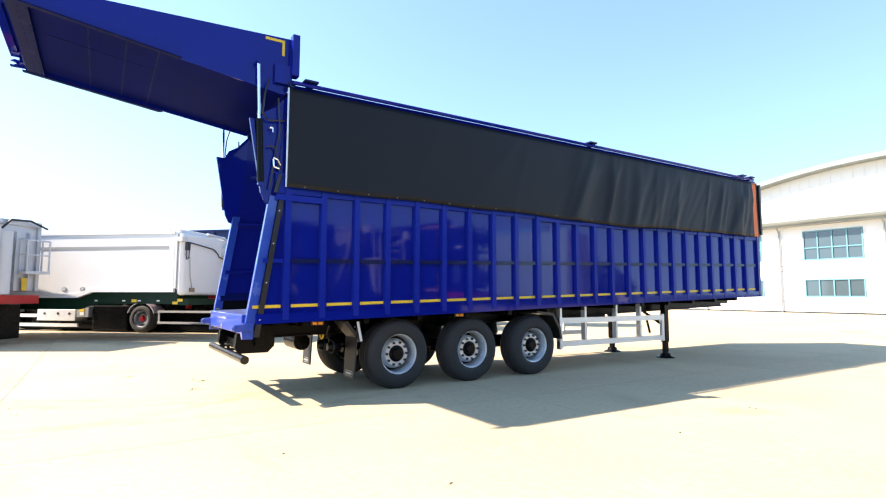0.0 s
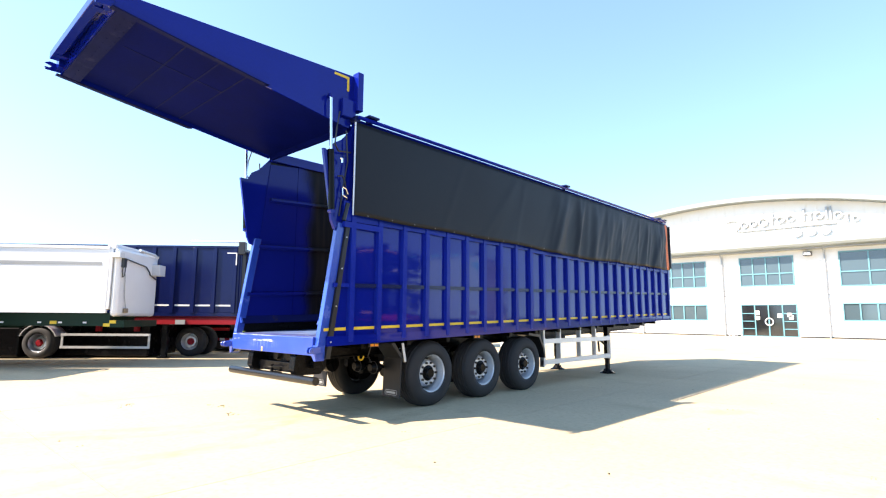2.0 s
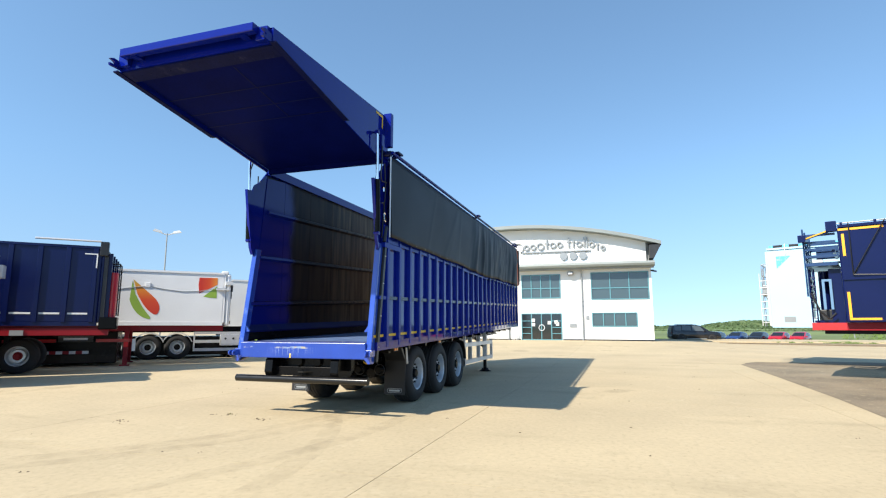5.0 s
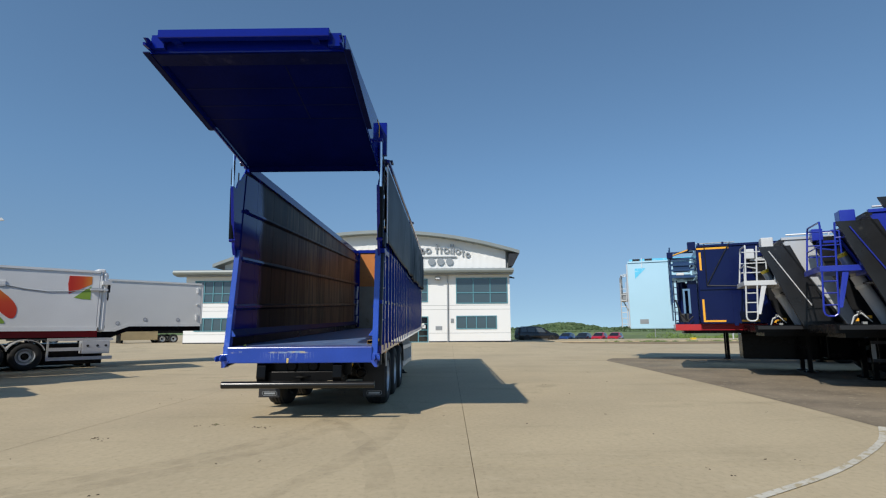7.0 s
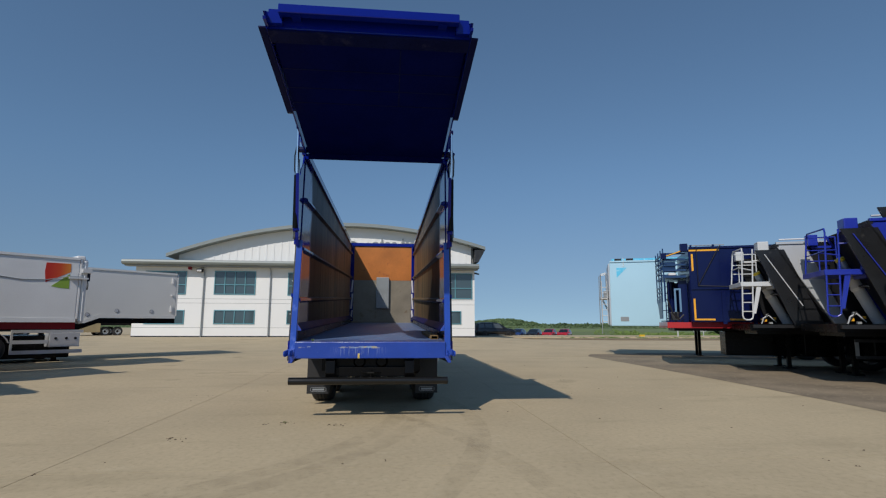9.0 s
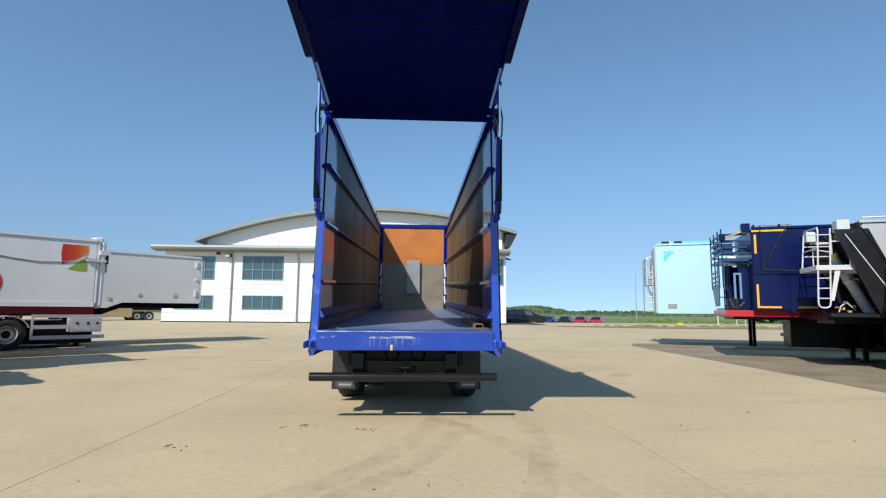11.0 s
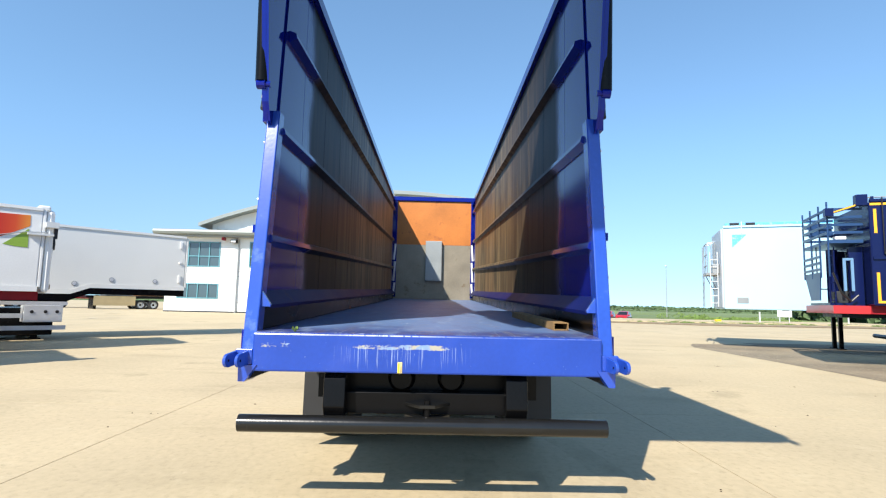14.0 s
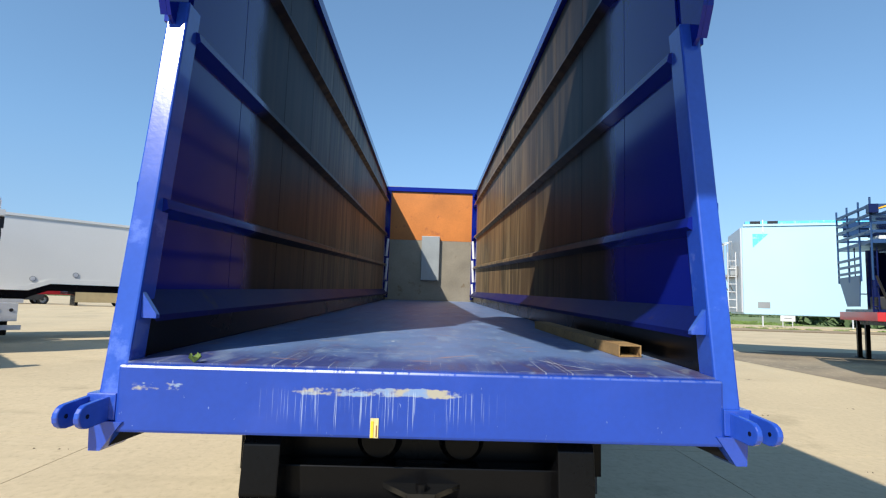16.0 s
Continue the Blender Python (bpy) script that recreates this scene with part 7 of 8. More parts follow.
# ---- cars along the far edge ----
def car(label, at, turn, paint, suv=False):
    """A parked car, its nose to +x. One lofted shell with the panes, lamps and wheels on it."""
    t = thing("car", label, "car", at, turn, "cars along the yard edge")
    Lc, W = (4.75, 1.88) if suv else (4.1, 1.74)
    # along the length: underside, waist, top
    if suv:
        secs = [(-0.5, 0.48, 0.86, 0.96), (-0.485, 0.34, 1.03, 1.28), (-0.455, 0.29, 1.07, 1.60), (-0.36, 0.27, 1.07, 1.68), (-0.06, 0.27, 1.05, 1.70), (0.09, 0.27, 1.03, 1.62), (0.27, 0.27, 1.02, 1.08), (0.42, 0.30, 0.93, 1.0), (0.485, 0.36, 0.72, 0.84), (0.5, 0.46, 0.62, 0.74)]
    else:
        secs = [(-0.5, 0.42, 0.80, 0.88), (-0.475, 0.30, 0.90, 1.06), (-0.40, 0.26, 0.92, 1.36), (-0.18, 0.25, 0.91, 1.47), (0.02, 0.25, 0.89, 1.43), (0.27, 0.25, 0.87, 0.93), (0.42, 0.28, 0.78, 0.85), (0.485, 0.34, 0.62, 0.70), (0.5, 0.42, 0.55, 0.63)]

    def at_f(f):
        for p, q in zip(secs, secs[1:]):
            if p[0] <= f <= q[0]:
                k = (f - p[0]) / (q[0] - p[0])
                return [p[i] + (q[i] - p[i]) * k for i in range(4)]

    def ring(f):
        _, lo, mid, top = at_f(f)
        w = W / 2 * (1 - 0.15 * abs(f * 2) ** 4)
        k = min(1.0, (top - mid) / 0.5)
        wt = w * (0.88 - 0.16 * k)
        half = [(w * 0.90, lo), (w, lo + 0.18), (w * 0.985, mid - 0.05), (w * 0.95, mid), (wt + 0.04, mid + (top - mid) * 0.9), (wt - 0.06, top), (wt * 0.4, top + 0.02)]
        return [Vector((f * Lc, -y, z)) for y, z in half] + [Vector((f * Lc, y, z)) for y, z in reversed(half)]
    bm = bmesh.new()
    rings = [[bm.verts.new(p) for p in ring(s[0])] for s in secs]
    for a, b in zip(rings, rings[1:]):
        for k in range(14):
            bm.faces.new((a[k], a[(k + 1) % 14], b[(k + 1) % 14], b[k]))
    bm.faces.new(rings[0]); bm.faces.new(rings[-1][::-1])
    body = part("body", bm, paint, t, smooth=True)
    # side windows, windscreen and rear window, a little proud of the shell
    for s in (-1, 1):
        for f0, f1 in (((-0.43, -0.30), (-0.28, -0.10), (-0.08, 0.17)) if suv else ((-0.33, -0.15), (-0.13, 0.17))):
            quad = []
            for f, k in ((f0, 0.12), (f1, 0.12), (f1 if f1 < 0.1 else f1 - 0.09, 0.95), (f0, 0.95)):
                r = ring(f); p = r[3].lerp(r[4], k)
                quad.append(Vector((p.x, -s * p.y, p.z)))
            made("side_window", M_CARWINDOW, t, hexa, [q + Vector((0, s * 0.004, 0)) for q in quad], [q + Vector((0, s * 0.016, 0.002)) for q in quad])
    for name, f0, f1 in (("windscreen", 0.25 if suv else 0.25, 0.11 if suv else 0.04), ("rear_window", -0.482 if suv else -0.465, -0.457 if suv else -0.405)):
        a, b = ring(f0), ring(f1)
        quad = [a[5], a[8], b[8], b[5]]
        d = Vector((0.012 if f0 > 0 else -0.012, 0, 0.012))
        made(name, M_CARGLASS, t, hexa, [q + d * 0.3 for q in quad], [q + d * 1.8 for q in quad])
    hi = at_f(0.45)[2]
    for s in (-1, 1):
        boxpart("headlamp", M_ALU, t, Lc * 0.455, Lc * 0.488, s * W * 0.32 - 0.16, s * W * 0.32 + 0.16, hi - 0.16, hi - 0.04, bevel=0.02)
        boxpart("tail_lamp", M_LAMP_RED, t, -Lc * 0.498, -Lc * 0.47, s * W * 0.36 - 0.1, s * W * 0.36 + 0.1, 0.82, 1.0)
        boxpart("mirror", paint, t, 0.15 * Lc, 0.18 * Lc, min(s * W * 0.47, s * W * 0.56), max(s * W * 0.47, s * W * 0.56), at_f(0.16)[2], at_f(0.16)[2] + 0.13, bevel=0.02)
        boxpart("sill_trim", M_SIGN if suv else M_PLASTIC, t, -0.2 * Lc, 0.2 * Lc, min(s * W * 0.485, s * W * 0.503), max(s * W * 0.485, s * W * 0.503), 0.30, 0.36)
        for f in (-0.30, 0.31):
            r = 0.365 if suv else 0.32
            made("wheel_arch", M_PLASTIC, t, rod, (f * Lc, s * W * 0.46, r + 0.02), (f * Lc, s * (W / 2 + 0.004), r + 0.02), r + 0.06, seg=24)
            wheel(t, f * Lc, s * (W / 2 + 0.016), r, s, r / 0.526)
    boxpart("number_plate", M_MUDWHITE, t, Lc * 0.5, Lc * 0.504, -0.25, 0.25, 0.46, 0.56)
    boxpart("grille", M_PLASTIC, t, Lc * 0.494, Lc * 0.503, -0.4, 0.4, 0.58, 0.66)
    if suv:
        boxpart("roof_spoiler", paint, t, -0.475 * Lc, -0.43 * Lc, -0.6, 0.6, 1.60, 1.65, bevel=0.015)
        for s in (-1, 1):
            bm = bmesh.new(); pipe(bm, [(-0.36 * Lc, s * 0.62, 1.68), (-0.33 * Lc, s * 0.62, 1.74), (0.0, s * 0.62, 1.73), (0.04 * Lc, s * 0.62, 1.64)], 0.018)
            part("roof_rail", bm, M_PLASTIC, t)
    k = 1.0
    t.matrix_basis = t.matrix_basis @ Matrix.Diagonal((k, k, k, 1))
    return t


P_BLACK = material("black_car_paint", (0.012, 0.012, 0.014), 0.2, 0, 0.05, coat=0.5)
P_BLUE = material("blue_car_paint", (0.015, 0.04, 0.15), 0.2, 0, 0.05, coat=0.5)
P_PALE = material("pale_blue_car_paint", (0.06, 0.11, 0.16), 0.2, 0, 0.05, coat=0.5)
P_RED = material("red_car_paint", (0.45, 0.012, 0.02), 0.2, 0, 0.05, coat=0.5)
car("black estate car parked at the yard edge", (54.0, -3.5, -0.155), -80, P_BLACK, True)
for y, p, l in ((-8.9, P_PALE, "pale blue hatchback parked nose to the yard"), (-11.54, P_BLUE, "blue hatchback parked nose to the yard"), (-14.03, P_BLACK, "black hatchback parked nose to the yard"), (-16.44, P_RED, "red hatchback parked nose to the yard"), (-18.81, P_RED, "red saloon parked nose to the yard")):
    car(l, (74.0, y + 0.3, -0.805), 150, p)


# ---- lamp posts ----
def lamp_post(at, h, label, twin):
    t = thing("street_lamp", label, "street lamp", at)
    made("pole", M_SOFFIT, t, rod, (0, 0, 0), (0, 0, h), 0.06, 0.035, label="galvanised pole", smooth=True)
    for s in ((-1, 1) if twin else (0,)):
        if s:
            bm = bmesh.new(); pipe(bm, [(0, 0, h - 0.1), (0.24 * s, -0.24 * s, h + 0.02)], 0.03)
            part("arm", bm, M_GREYPAINT, t)
        bm = bmesh.new()
        c = Vector((0.38 * s, -0.38 * s, h + 0.06))
        d = Vector((0.19 * (s or 1), -0.19 * (s or 1), 0.06 if s else 0.0))
        n = Vector((d.y, -d.x, 0)) * 0.45
        hexa(bm, [c - d - n * 0.6, c + d - n, c + d + n, c - d + n * 0.6], [c - d * 0.7 - n * 0.3 + Vector((0, 0, 0.14)), c + d * 0.6 - n * 0.5 + Vector((0, 0, 0.16)), c + d * 0.6 + n * 0.5 + Vector((0, 0, 0.16)), c - d * 0.7 + n * 0.3 + Vector((0, 0, 0.14))])
        part("lamp_head", bm, M_GREYPAINT, t)


lamp_post((20.4, 31.0, 0.24), 7.0, "galvanised lamp post with two heads", True)
lamp_post((70.0, -23.0, 0.0), 6.9, "slim galvanised lamp post by the verge", False)


# ---- verge, kerb and distance ----
def clumps(name, label, category, rows, mat, seed, kind="stuff"):
    """Leafy clumps of many small crossed leaf faces. rows: (x, y, z, radius, height, count, leaf size)."""
    rng = random.Random(seed)
    verts, faces = [], []
    for x, y, z, r, h, count, size in rows:
        for _ in range(count):
            a, q = rng.uniform(0, 6.283), rng.random() ** 0.5
            e = rng.random()
            rr = r * q * math.sqrt(max(0.05, 1 - (2 * e - 0.9) ** 2 * 0.8)) * (0.8 + 0.4 * rng.random())
            c = Vector((x + rr * math.cos(a), y + rr * math.sin(a), z + h * e * (1 - 0.35 * q)))
            d1 = Vector((rng.uniform(-1, 1), rng.uniform(-1, 1), rng.uniform(-1, 1))).normalized() * size * rng.uniform(0.6, 1.3)
            d2 = d1.orthogonal().normalized() * size * rng.uniform(0.4, 0.9)
            i = len(verts)
            verts += [c - d1, c + d2, c + d1, c - d2]
            faces.append((i, i + 1, i + 2, i + 3))
    me = bpy.data.meshes.new(name)
    me.from_pydata(verts, [], faces)
    me.materials.append(mat)
    ob = new(name, me)
    return tagged(ob, label, category, kind=kind)


rng = random.Random(11)
verge_rows = [((82 if k < 27 else 60) + rng.uniform(-4, 8) + 0.25 * abs(k), -2.0 - 0.8 * k, -0.8 if k < 27 else -0.2, rng.uniform(0.8, 1.8), rng.uniform(0.2, 0.55) * (2.0 if 22 < k < 34 else 1.0), 110, 0.10) for k in range(70)]
clumps("rough_verge", "rough green bushes along the yard edge", "hedge", verge_rows, M_VERGE, 1)
hedge_rows = []
for dist, size, hgt in ((190, 2.0, 0.6), (300, 3.0, 1.2), (480, 5, 2.6)):
    k = 0
    ang = -1.15
    while ang < 0.6:
        dx, dy = math.cos(ang) * dist, math.sin(ang) * dist
        hedge_rows.append((dx, 4 + dy * (1 + 0.08 * math.sin(dist)), -0.3, size, hgt * rng.uniform(0.6, 1.15), 36, size * 0.26))
        ang += size * 0.9 / dist
clumps("far_hedges", "dark hedgerows between the far fields", "hedge", hedge_rows, M_FARLEAF, 2)
# low wooded hill
hill_rows = []
bm = bmesh.new()
hx, hy = 780, -158
n = 28
rings = [[bm.verts.new((hx + 62 * f * math.cos(6.283 * k / n) * 1.6, hy + 52 * f * math.sin(6.283 * k / n), -1 + 9.5 * (1 - f * f))) for k in range(n)] for f in (1.0, 0.75, 0.5, 0.25)]
cap = bm.verts.new((hx, hy, 8.5))
for a, b in zip(rings, rings[1:]):
    for k in range(n):
        bm.faces.new((a[k], a[(k + 1) % n], b[(k + 1) % n], b[k]))
for k in range(n):
    bm.faces.new((rings[-1][k], rings[-1][(k + 1) % n], cap))
tagged(part("hill", bm, M_GRASS), "low green hill on the horizon", "hill", kind="structure")
for k in range(130):
    a, q = rng.uniform(0, 6.283), rng.random() ** 0.5
    hill_rows.append((hx + 62 * q * math.cos(a) * 1.5, hy + 48 * q * math.sin(a), 6.0 * (1 - q * q), 6, rng.uniform(2.5, 4.5), 70, 1.1))
clumps("hill_woods", "woods on the far low hill", "trees", hill_rows, M_FARLEAF, 5)


def tree(at, h, seed, label):
    t = thing("tree", label, "tree", at)
    made("trunk", M_BARK, t, rod, (0, 0, 0), (0.05, 0, h * 0.55), 0.09, 0.05, seg=8)
    rg = random.Random(seed)
    for k in range(5):
        a = 1.26 * k + rg.uniform(-0.3, 0.3)
        made("limb", M_BARK, t, rod, (0.03, 0, h * (0.25 + 0.05 * k)), (math.cos(a) * h * 0.22, math.sin(a) * h * 0.22, h * (0.5 + 0.07 * k)), 0.04, 0.015, seg=6)
    rows = [(rg.uniform(-0.22, 0.22) * h, rg.uniform(-0.22, 0.22) * h, h * rg.uniform(0.18, 0.6), h * 0.17, h * 0.3, 130, 0.11) for _ in range(14)]
    c = clumps("crown", "", "", rows, M_LEAF, seed, "")
    c.parent = t
    for key in ("kind", "category", "label"):
        if key in c:
            del c[key]


for k, (x, y, h) in enumerate(((60, 1.2, 2.6), (66, 0.4, 1.6))):
    tree((x, y, 0.0), h, 20 + k, "small leafy green tree beside the building")

# far flatbed behind the parked row
M_TAN = material("dusty_tan_paint", (0.34, 0.27, 0.15), 0.6, 0, 0.2, 2, 30)
flat = thing("flatbed_trailer", "dusty tan flatbed trailer standing far behind the row", "trailer", (43.5, 34.6, 0.22), -45, "")
boxpart("bed", M_BLACK, flat, -3.2, 3.2, -1.2, 1.2, 0.95, 1.15, bevel=0.02)
boxpart("side_board", M_TAN, flat, -2.7, 0.3, -1.24, -1.205, 0.35, 1.12)
boxpart("load", M_SIGN, flat, -1.8, 0.2, -0.9, 0.9, 1.151, 1.35, bevel=0.05)
boxpart("load", M_RUST, flat, 0.6, 2.6, -0.9, 0.9, 1.151, 1.4, bevel=0.05)
for x in (0.75, 1.75):
    wheel(flat, x, -1.1, 0.42, -1, 0.8); wheel(flat, x, 1.1, 0.42, 1, 0.8)
for x in (3.3, 3.75):
    boxpart("strap", M_ORANGE, flat, x, x + 0.12, -1.24, -1.205, 0.3, 1.1)
boxpart("leg", M_BLACK, flat, -2.6, -2.4, -0.8, 0.8, 0.0, 0.95)

low = thing("low_loader", "dark red low loader far behind the row", "trailer", (43.5, 41.5, 0.22), -40)
boxpart("bed", M_DKRED, low, -5.5, 3.0, -1.2, 1.2, 0.85, 1.15, bevel=0.02)
boxpart("side_board", M_CHARCOAL, low, -5.5, 1.0, -1.22, -1.201, 0.4, 0.85)
for x in (-3.4, -2.1, 1.0):
    wheel(low, x, -1.0, 0.42, -1, 0.8); wheel(low, x, 1.0, 0.42, 1, 0.8)

# signs and stubby posts on the verge
board = thing("sign_board", "small white sign board on two posts at the verge", "sign", (52.5, -27.5, -0.12))
for y in (-0.5, 0.5):
    boxpart("post", M_GREYPAINT, board, -0.03, 0.03, y - 0.03, y + 0.03, 0, 1.7)
boxpart("panel", M_MUDWHITE, board, -0.05, -0.031, -0.75, 0.75, 0.75, 1.7)
for y0, y1, z0, z1 in ((-0.5, 0.3, 1.35, 1.5), (-0.4, 0.4, 1.0, 1.12)):
    boxpart("sign_bar", M_SIGN, board, -0.056, -0.051, y0, y1, z0, z1)
grit = thing("grit_bin", "small yellow grit bin on the verge", "bin", (50.5, -19.5, -0.1))
boxpart("bin_body", M_YELLOW, grit, -0.2, 0.2, -0.25, 0.25, 0, 0.3, bevel=0.03)
boxpart("bin_lid", M_YELLOW, grit, -0.22, 0.22, -0.27, 0.27, 0.301, 0.38, bevel=0.03)
for k, y in enumerate((-24.0, -33.0)):
    post = thing("marker_post", "plain grey wooden marker post", "post", (51.0, y, -0.1))
    boxpart("shaft", M_GREYPAINT, post, -0.05, 0.05, -0.05, 0.05, 0, 1.2)

# the dark tree belt behind the camera's side of the yard, which the trailer's paint mirrors
belt = []
for k in range(34):
    for back in (0, 5):
        belt.append((-30 + 3.2 * k + rng.uniform(-1, 1), -46 - back + rng.uniform(-2, 2), 0, rng.uniform(2.6, 4), rng.uniform(8, 12) if k < 20 else rng.uniform(6, 10.5), 330, 0.85))
clumps("tree_belt", "belt of dark green trees beside the yard", "trees", belt, M_FARLEAF, 8)
# ---- yard paving ----
def build_yard():
    xs, ys = [-43.2 + 6.0 * k for k in range(16)], [-38.6 + 5.6 * k for k in range(25)]
    bm = bmesh.new()
    grid = [[bm.verts.new((x, y, ground_z(x, y) - 0.02)) for y in ys] for x in xs]
    for i in range(len(xs) - 1):
        for j in range(len(ys) - 1):
            bm.faces.new((grid[i][j], grid[i + 1][j], grid[i + 1][j + 1], grid[i][j + 1]))
    yard = part("pavement", bm, M_JOINT)
    tagged(yard, "pale concrete yard laid in large slabs", "pavement", kind="structure")
    g = 0.004
    for i in range(len(xs) - 1):
        for j in range(len(ys) - 1):
            bm = bmesh.new()
            c = [(xs[i] + g, ys[j] + g), (xs[i + 1] - g, ys[j] + g), (xs[i + 1] - g, ys[j + 1] - g), (xs[i] + g, ys[j + 1] - g)]
            hexa(bm, [(x, y, ground_z(x, y) - 0.019) for x, y in c], [(x, y, ground_z(x, y)) for x, y in c])
            part("slab", bm, M_CONCRETE, yard)


build_yard()
apron = [(-40, -33), (19.5, -33), (19.2, -8), (19.25, -3.5), (19.15, -2.4), (18.8, -1.66), (18.2, -1.15), (17.4, -0.7), (16.3, -0.3), (12.2, -0.25), (6.5, -0.05), (2.8, 0.2), (-4, 0.9), (-40, 4)]
build_structure_sheet("asphalt_apron", apron, 0.004, M_ASPHALT, "worn dark asphalt strip under the parked row", "pavement")
strip = boxpart("car_park", M_CONCRETE, None, 46.76, 56, -38, 1.0, -0.02, 0.09)
tagged(strip, "pale concrete strip under the parked cars", "pavement", kind="structure")
build_structure_sheet("pavement_behind", [(46.81, 26), (120, 26), (120, 100), (46.81, 100)], 0.0, M_CONCRETE, "pale concrete yard going on behind the building", "pavement")


# painted arc line
def arc_line():
    bm = bmesh.new()
    pts = [(-2.35, 4.0), (-2.1, 3.6), (-1.55, 2.75), (-0.9, 1.96), (-0.05, 1.05), (0.85, 0.36)]
    for _ in range(2):
        pts = [pts[0]] + [q for a, b in zip(pts, pts[1:]) for q in ((0.75 * a[0] + 0.25 * b[0], 0.75 * a[1] + 0.25 * b[1]), (0.25 * a[0] + 0.75 * b[0], 0.25 * a[1] + 0.75 * b[1]))] + [pts[-1]]
    for (x0, y0), (x1, y1) in zip(pts, pts[1:]):
        d = Vector((x1 - x0, y1 - y0, 0)).normalized()
        nn = Vector((-d.y, d.x, 0)) * 0.042
        a, b = Vector((x0, y0, 0.0085)), Vector((x1, y1, 0.0085))
        vs = [bm.verts.new(p) for p in (a - nn, b - nn, b + nn, a + nn)]
        bm.faces.new(vs)
    tagged(part("road_line", bm, M_LINE), "worn white painted guide line", "line", kind="structure")


arc_line()
M_DIRT = material("dusty_verge_soil", (0.27, 0.205, 0.125), 0.95, 0, 0.35, 0.8, 14, 0.4, spots=(0.15, 0.16, 0.05), spot_amount=0.5, spot_scale=1.2)


def edge_x(y):
    """The yard's far edge, which bends away towards the entrance."""
    return 39.2 + 3.4 * smoothstep(-13, -4.2, y)


def dusty_verge():
    bm = bmesh.new()
    ys = [-38.0 + 1.5 * k for k in range(23)] + [-4.3]
    lines = [[bm.verts.new((x, y, z)) for x, z in ((edge_x(y) + 0.16, 0.03), (edge_x(y) + 3.2, 0.03), (46.2, 0.01), (50.5, -0.09))] for y in ys]
    for a, b in zip(lines, lines[1:]):
        for k in range(3):
            bm.faces.new((a[k], a[k + 1], b[k + 1], b[k]))
    tagged(part("verge", bm, M_DIRT), "dusty brown soil verge along the yard's far edge", "verge", kind="structure")
    rg = random.Random(21)
    tufts = [(rg.uniform(45.5, 50), rg.uniform(-37, -9), 0.0, rg.uniform(0.3, 0.7), rg.uniform(0.06, 0.16), 60, 0.05) for _ in range(120)]
    clumps("verge_grass", "short yellow-green grass on the verge", "grass", tufts, M_VERGE, 31)


dusty_verge()
M_OLDKERB = material("dirty_kerb_concrete", (0.15, 0.115, 0.075), 0.9, 0, 0.3, 2, 40, 0.2)
kerb = thing("kerb", "low dirty kerb stones at the yard edge", "kerb", (0, 0, 0), kind="structure")
for k in range(34):
    y = -38.0 + 1.0 * k
    made("kerb_stone", M_OLDKERB, kerb, hexa, [(edge_x(y), y, -0.03), (edge_x(y) + 0.15, y, -0.03), (edge_x(y) + 0.15, y, 0.07), (edge_x(y), y, 0.07)],
         [(edge_x(y + 0.98), y + 0.98, -0.03), (edge_x(y + 0.98) + 0.15, y + 0.98, -0.03), (edge_x(y + 0.98) + 0.15, y + 0.98, 0.07), (edge_x(y + 0.98), y + 0.98, 0.07)])


# faint tyre marks swept across the slabs
def mark_material():
    m = bpy.data.materials.new("tyre_mark")
    m.use_nodes = True
    n, link = m.node_tree.nodes, m.node_tree.links.new
    p = n["Principled BSDF"]
    p.inputs["Base Color"].default_value, p.inputs["Roughness"].default_value = (0.17, 0.135, 0.09, 1), 0.9
    co = n.new("ShaderNodeTexCoord")
    t = n.new("ShaderNodeTexNoise"); t.inputs["Scale"].default_value, t.inputs["Detail"].default_value = 3.5, 8
    link(co.outputs["Object"], t.inputs["Vector"])
    mr = n.new("ShaderNodeMapRange"); mr.inputs["From Min"].default_value, mr.inputs["From Max"].default_value = 0.35, 0.85
    mr.inputs["To Max"].default_value = 0.18
    link(t.outputs["Fac"], mr.inputs["Value"]); link(mr.outputs["Result"], p.inputs["Alpha"])
    return m


M_MARK = mark_material()


def tyre_mark(cx, cy, r, a0, a1, width):
    bm = bmesh.new()
    k = 40
    rings = []
    for i in range(k + 1):
        a = a0 + (a1 - a0) * i / k
        c, s = math.cos(a), math.sin(a)
        rings.append([bm.verts.new((cx + (r + d) * c, cy + (r + d) * s, 0.0025)) for d in (-width / 2, width / 2)])
    for a, b in zip(rings, rings[1:]):
        bm.faces.new((a[0], b[0], b[1], a[1]))
    ob = part("tyre_mark", bm, M_MARK)
    tagged(ob, "faint dark tyre mark swept over the concrete", "tyre mark", kind="structure")


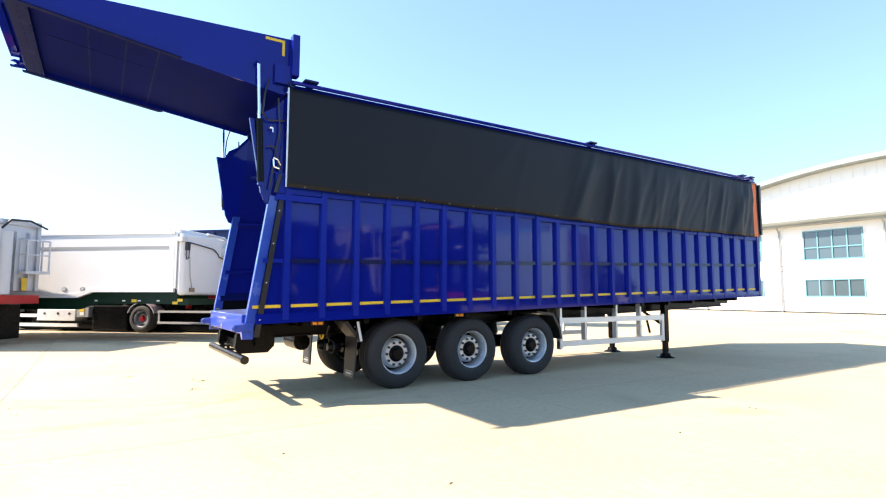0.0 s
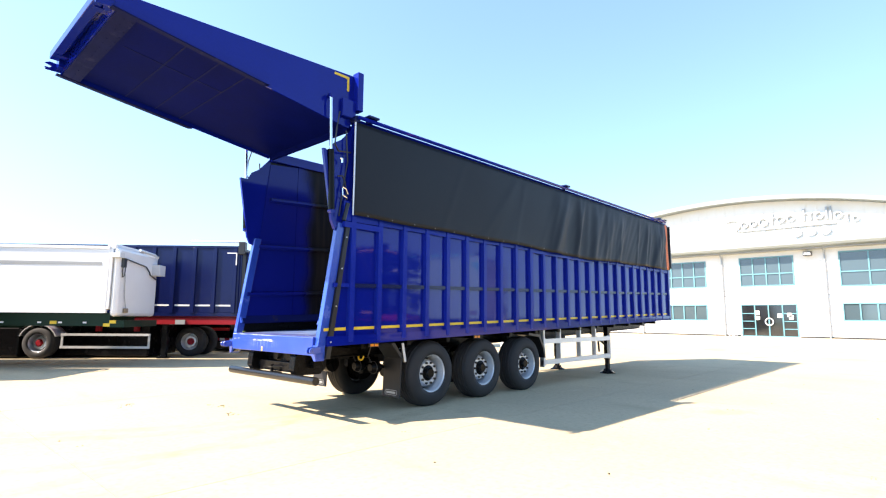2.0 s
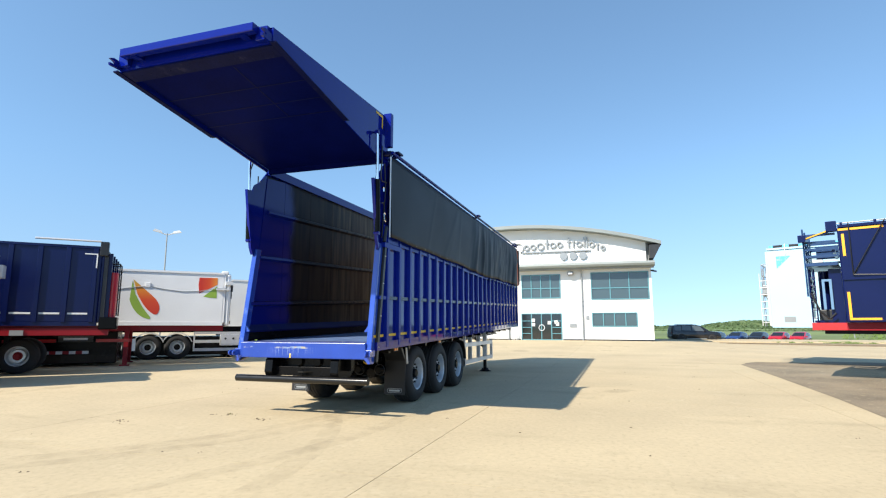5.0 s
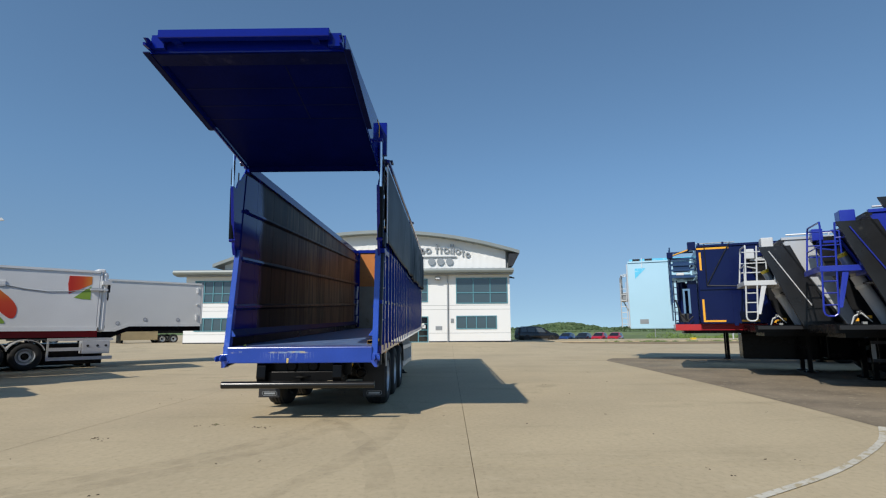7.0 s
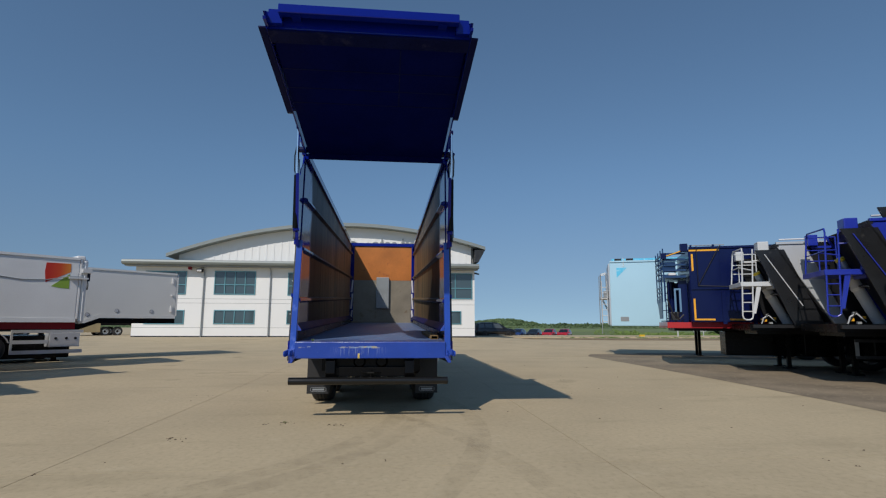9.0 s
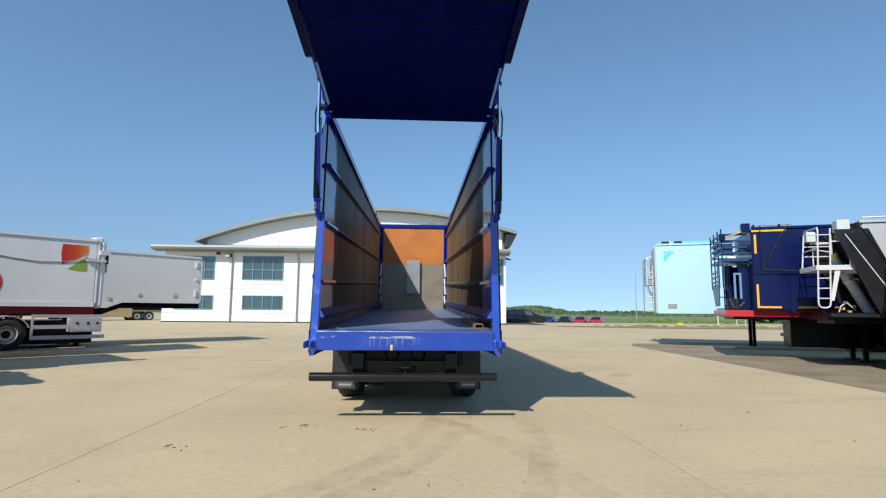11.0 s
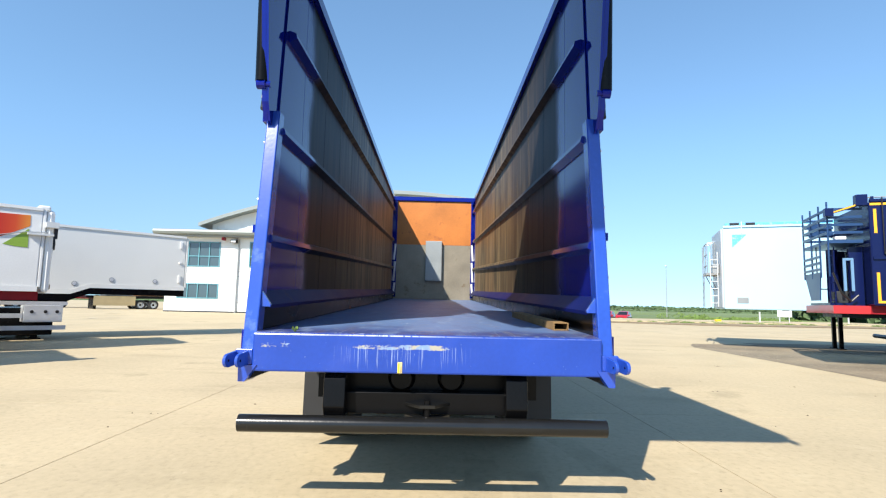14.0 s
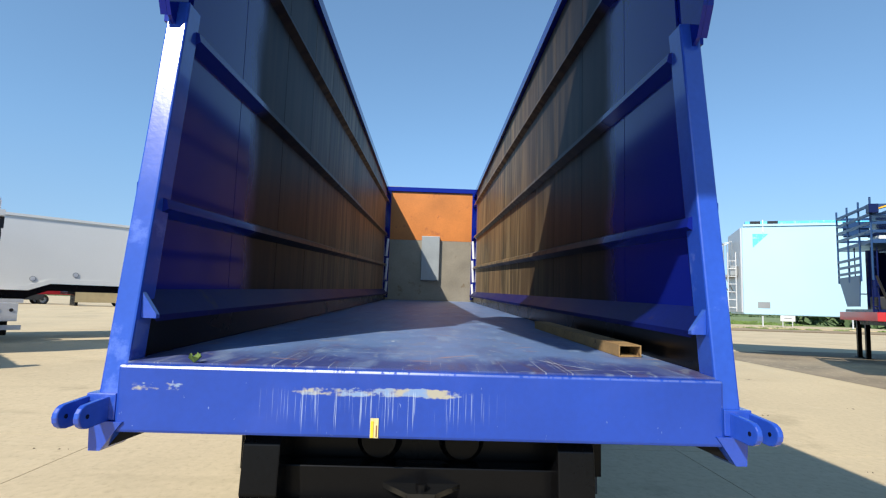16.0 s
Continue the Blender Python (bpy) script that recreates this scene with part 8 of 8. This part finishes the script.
for cx, cy, r, a0, a1 in ((2.5, 14.2, 5.9, 3.6, 4.75), (2.5, 14.2, 6.25, 3.5, 4.7), (1.5, 15.5, 8.3, 3.9, 5.0), (-3.0, 16.0, 9.0, 4.6, 5.3)):
    tyre_mark(cx, cy, r, a0, a1, 0.28)


# bits of debris lying on the slabs
M_DEBRIS = material("dry_soil_crumbs", (0.06, 0.042, 0.024), 0.95, 0, 0.5, 8, 60, 0.1)
M_WEED = material("wilted_weed", (0.13, 0.13, 0.05), 0.9, 0, 0.4, 20, 80)


def debris():
    rg = random.Random(31)
    spots = [(1.31, 9.95, 0.07, 9), (1.04, 9.21, 0.06, 8), (1.10, 9.27, 0.04, 5), (0.33, 11.15, 0.05, 8), (0.26, 11.05, 0.05, 6), (1.23, 10.19, 0.03, 4), (10.6, 2.0, 0.05, 5), (3.7, 2.1, 0.04, 3)]
    spots += [(rg.uniform(-3, 12), rg.uniform(1, 15), 0.03, rg.randint(1, 2)) for _ in range(45)]
    verts, faces = [], []
    for x, y, r, count in spots:
        for _ in range(count):
            cx, cy, q = x + rg.gauss(0, r), y + rg.gauss(0, r), rg.uniform(0.006, 0.018)
            i = len(verts)
            z = ground_z(cx, cy) - 0.001
            a0 = rg.uniform(0, 6.28)
            for k in range(5):
                a = a0 + 1.2566 * k
                verts.append((cx + q * rg.uniform(0.7, 1.5) * math.cos(a), cy + q * rg.uniform(0.7, 1.5) * math.sin(a), z))
            verts.append((cx, cy, z + q * rg.uniform(0.5, 0.9)))
            faces += [(i + k, i + (k + 1) % 5, i + 5) for k in range(5)]
    me = bpy.data.meshes.new("yard_debris"); me.from_pydata(verts, [], faces); me.materials.append(M_DEBRIS)
    tagged(new("yard_debris", me), "crumbs of dry soil scattered over the concrete", "debris", kind="stuff")


debris()
clumps("weed_tufts", "wilted green weed scraps lying on the concrete", "weed", [(1.31, 9.96, 0.0, 0.05, 0.02, 18, 0.011), (1.05, 9.2, 0.0, 0.03, 0.012, 5, 0.008)], M_WEED, 77)
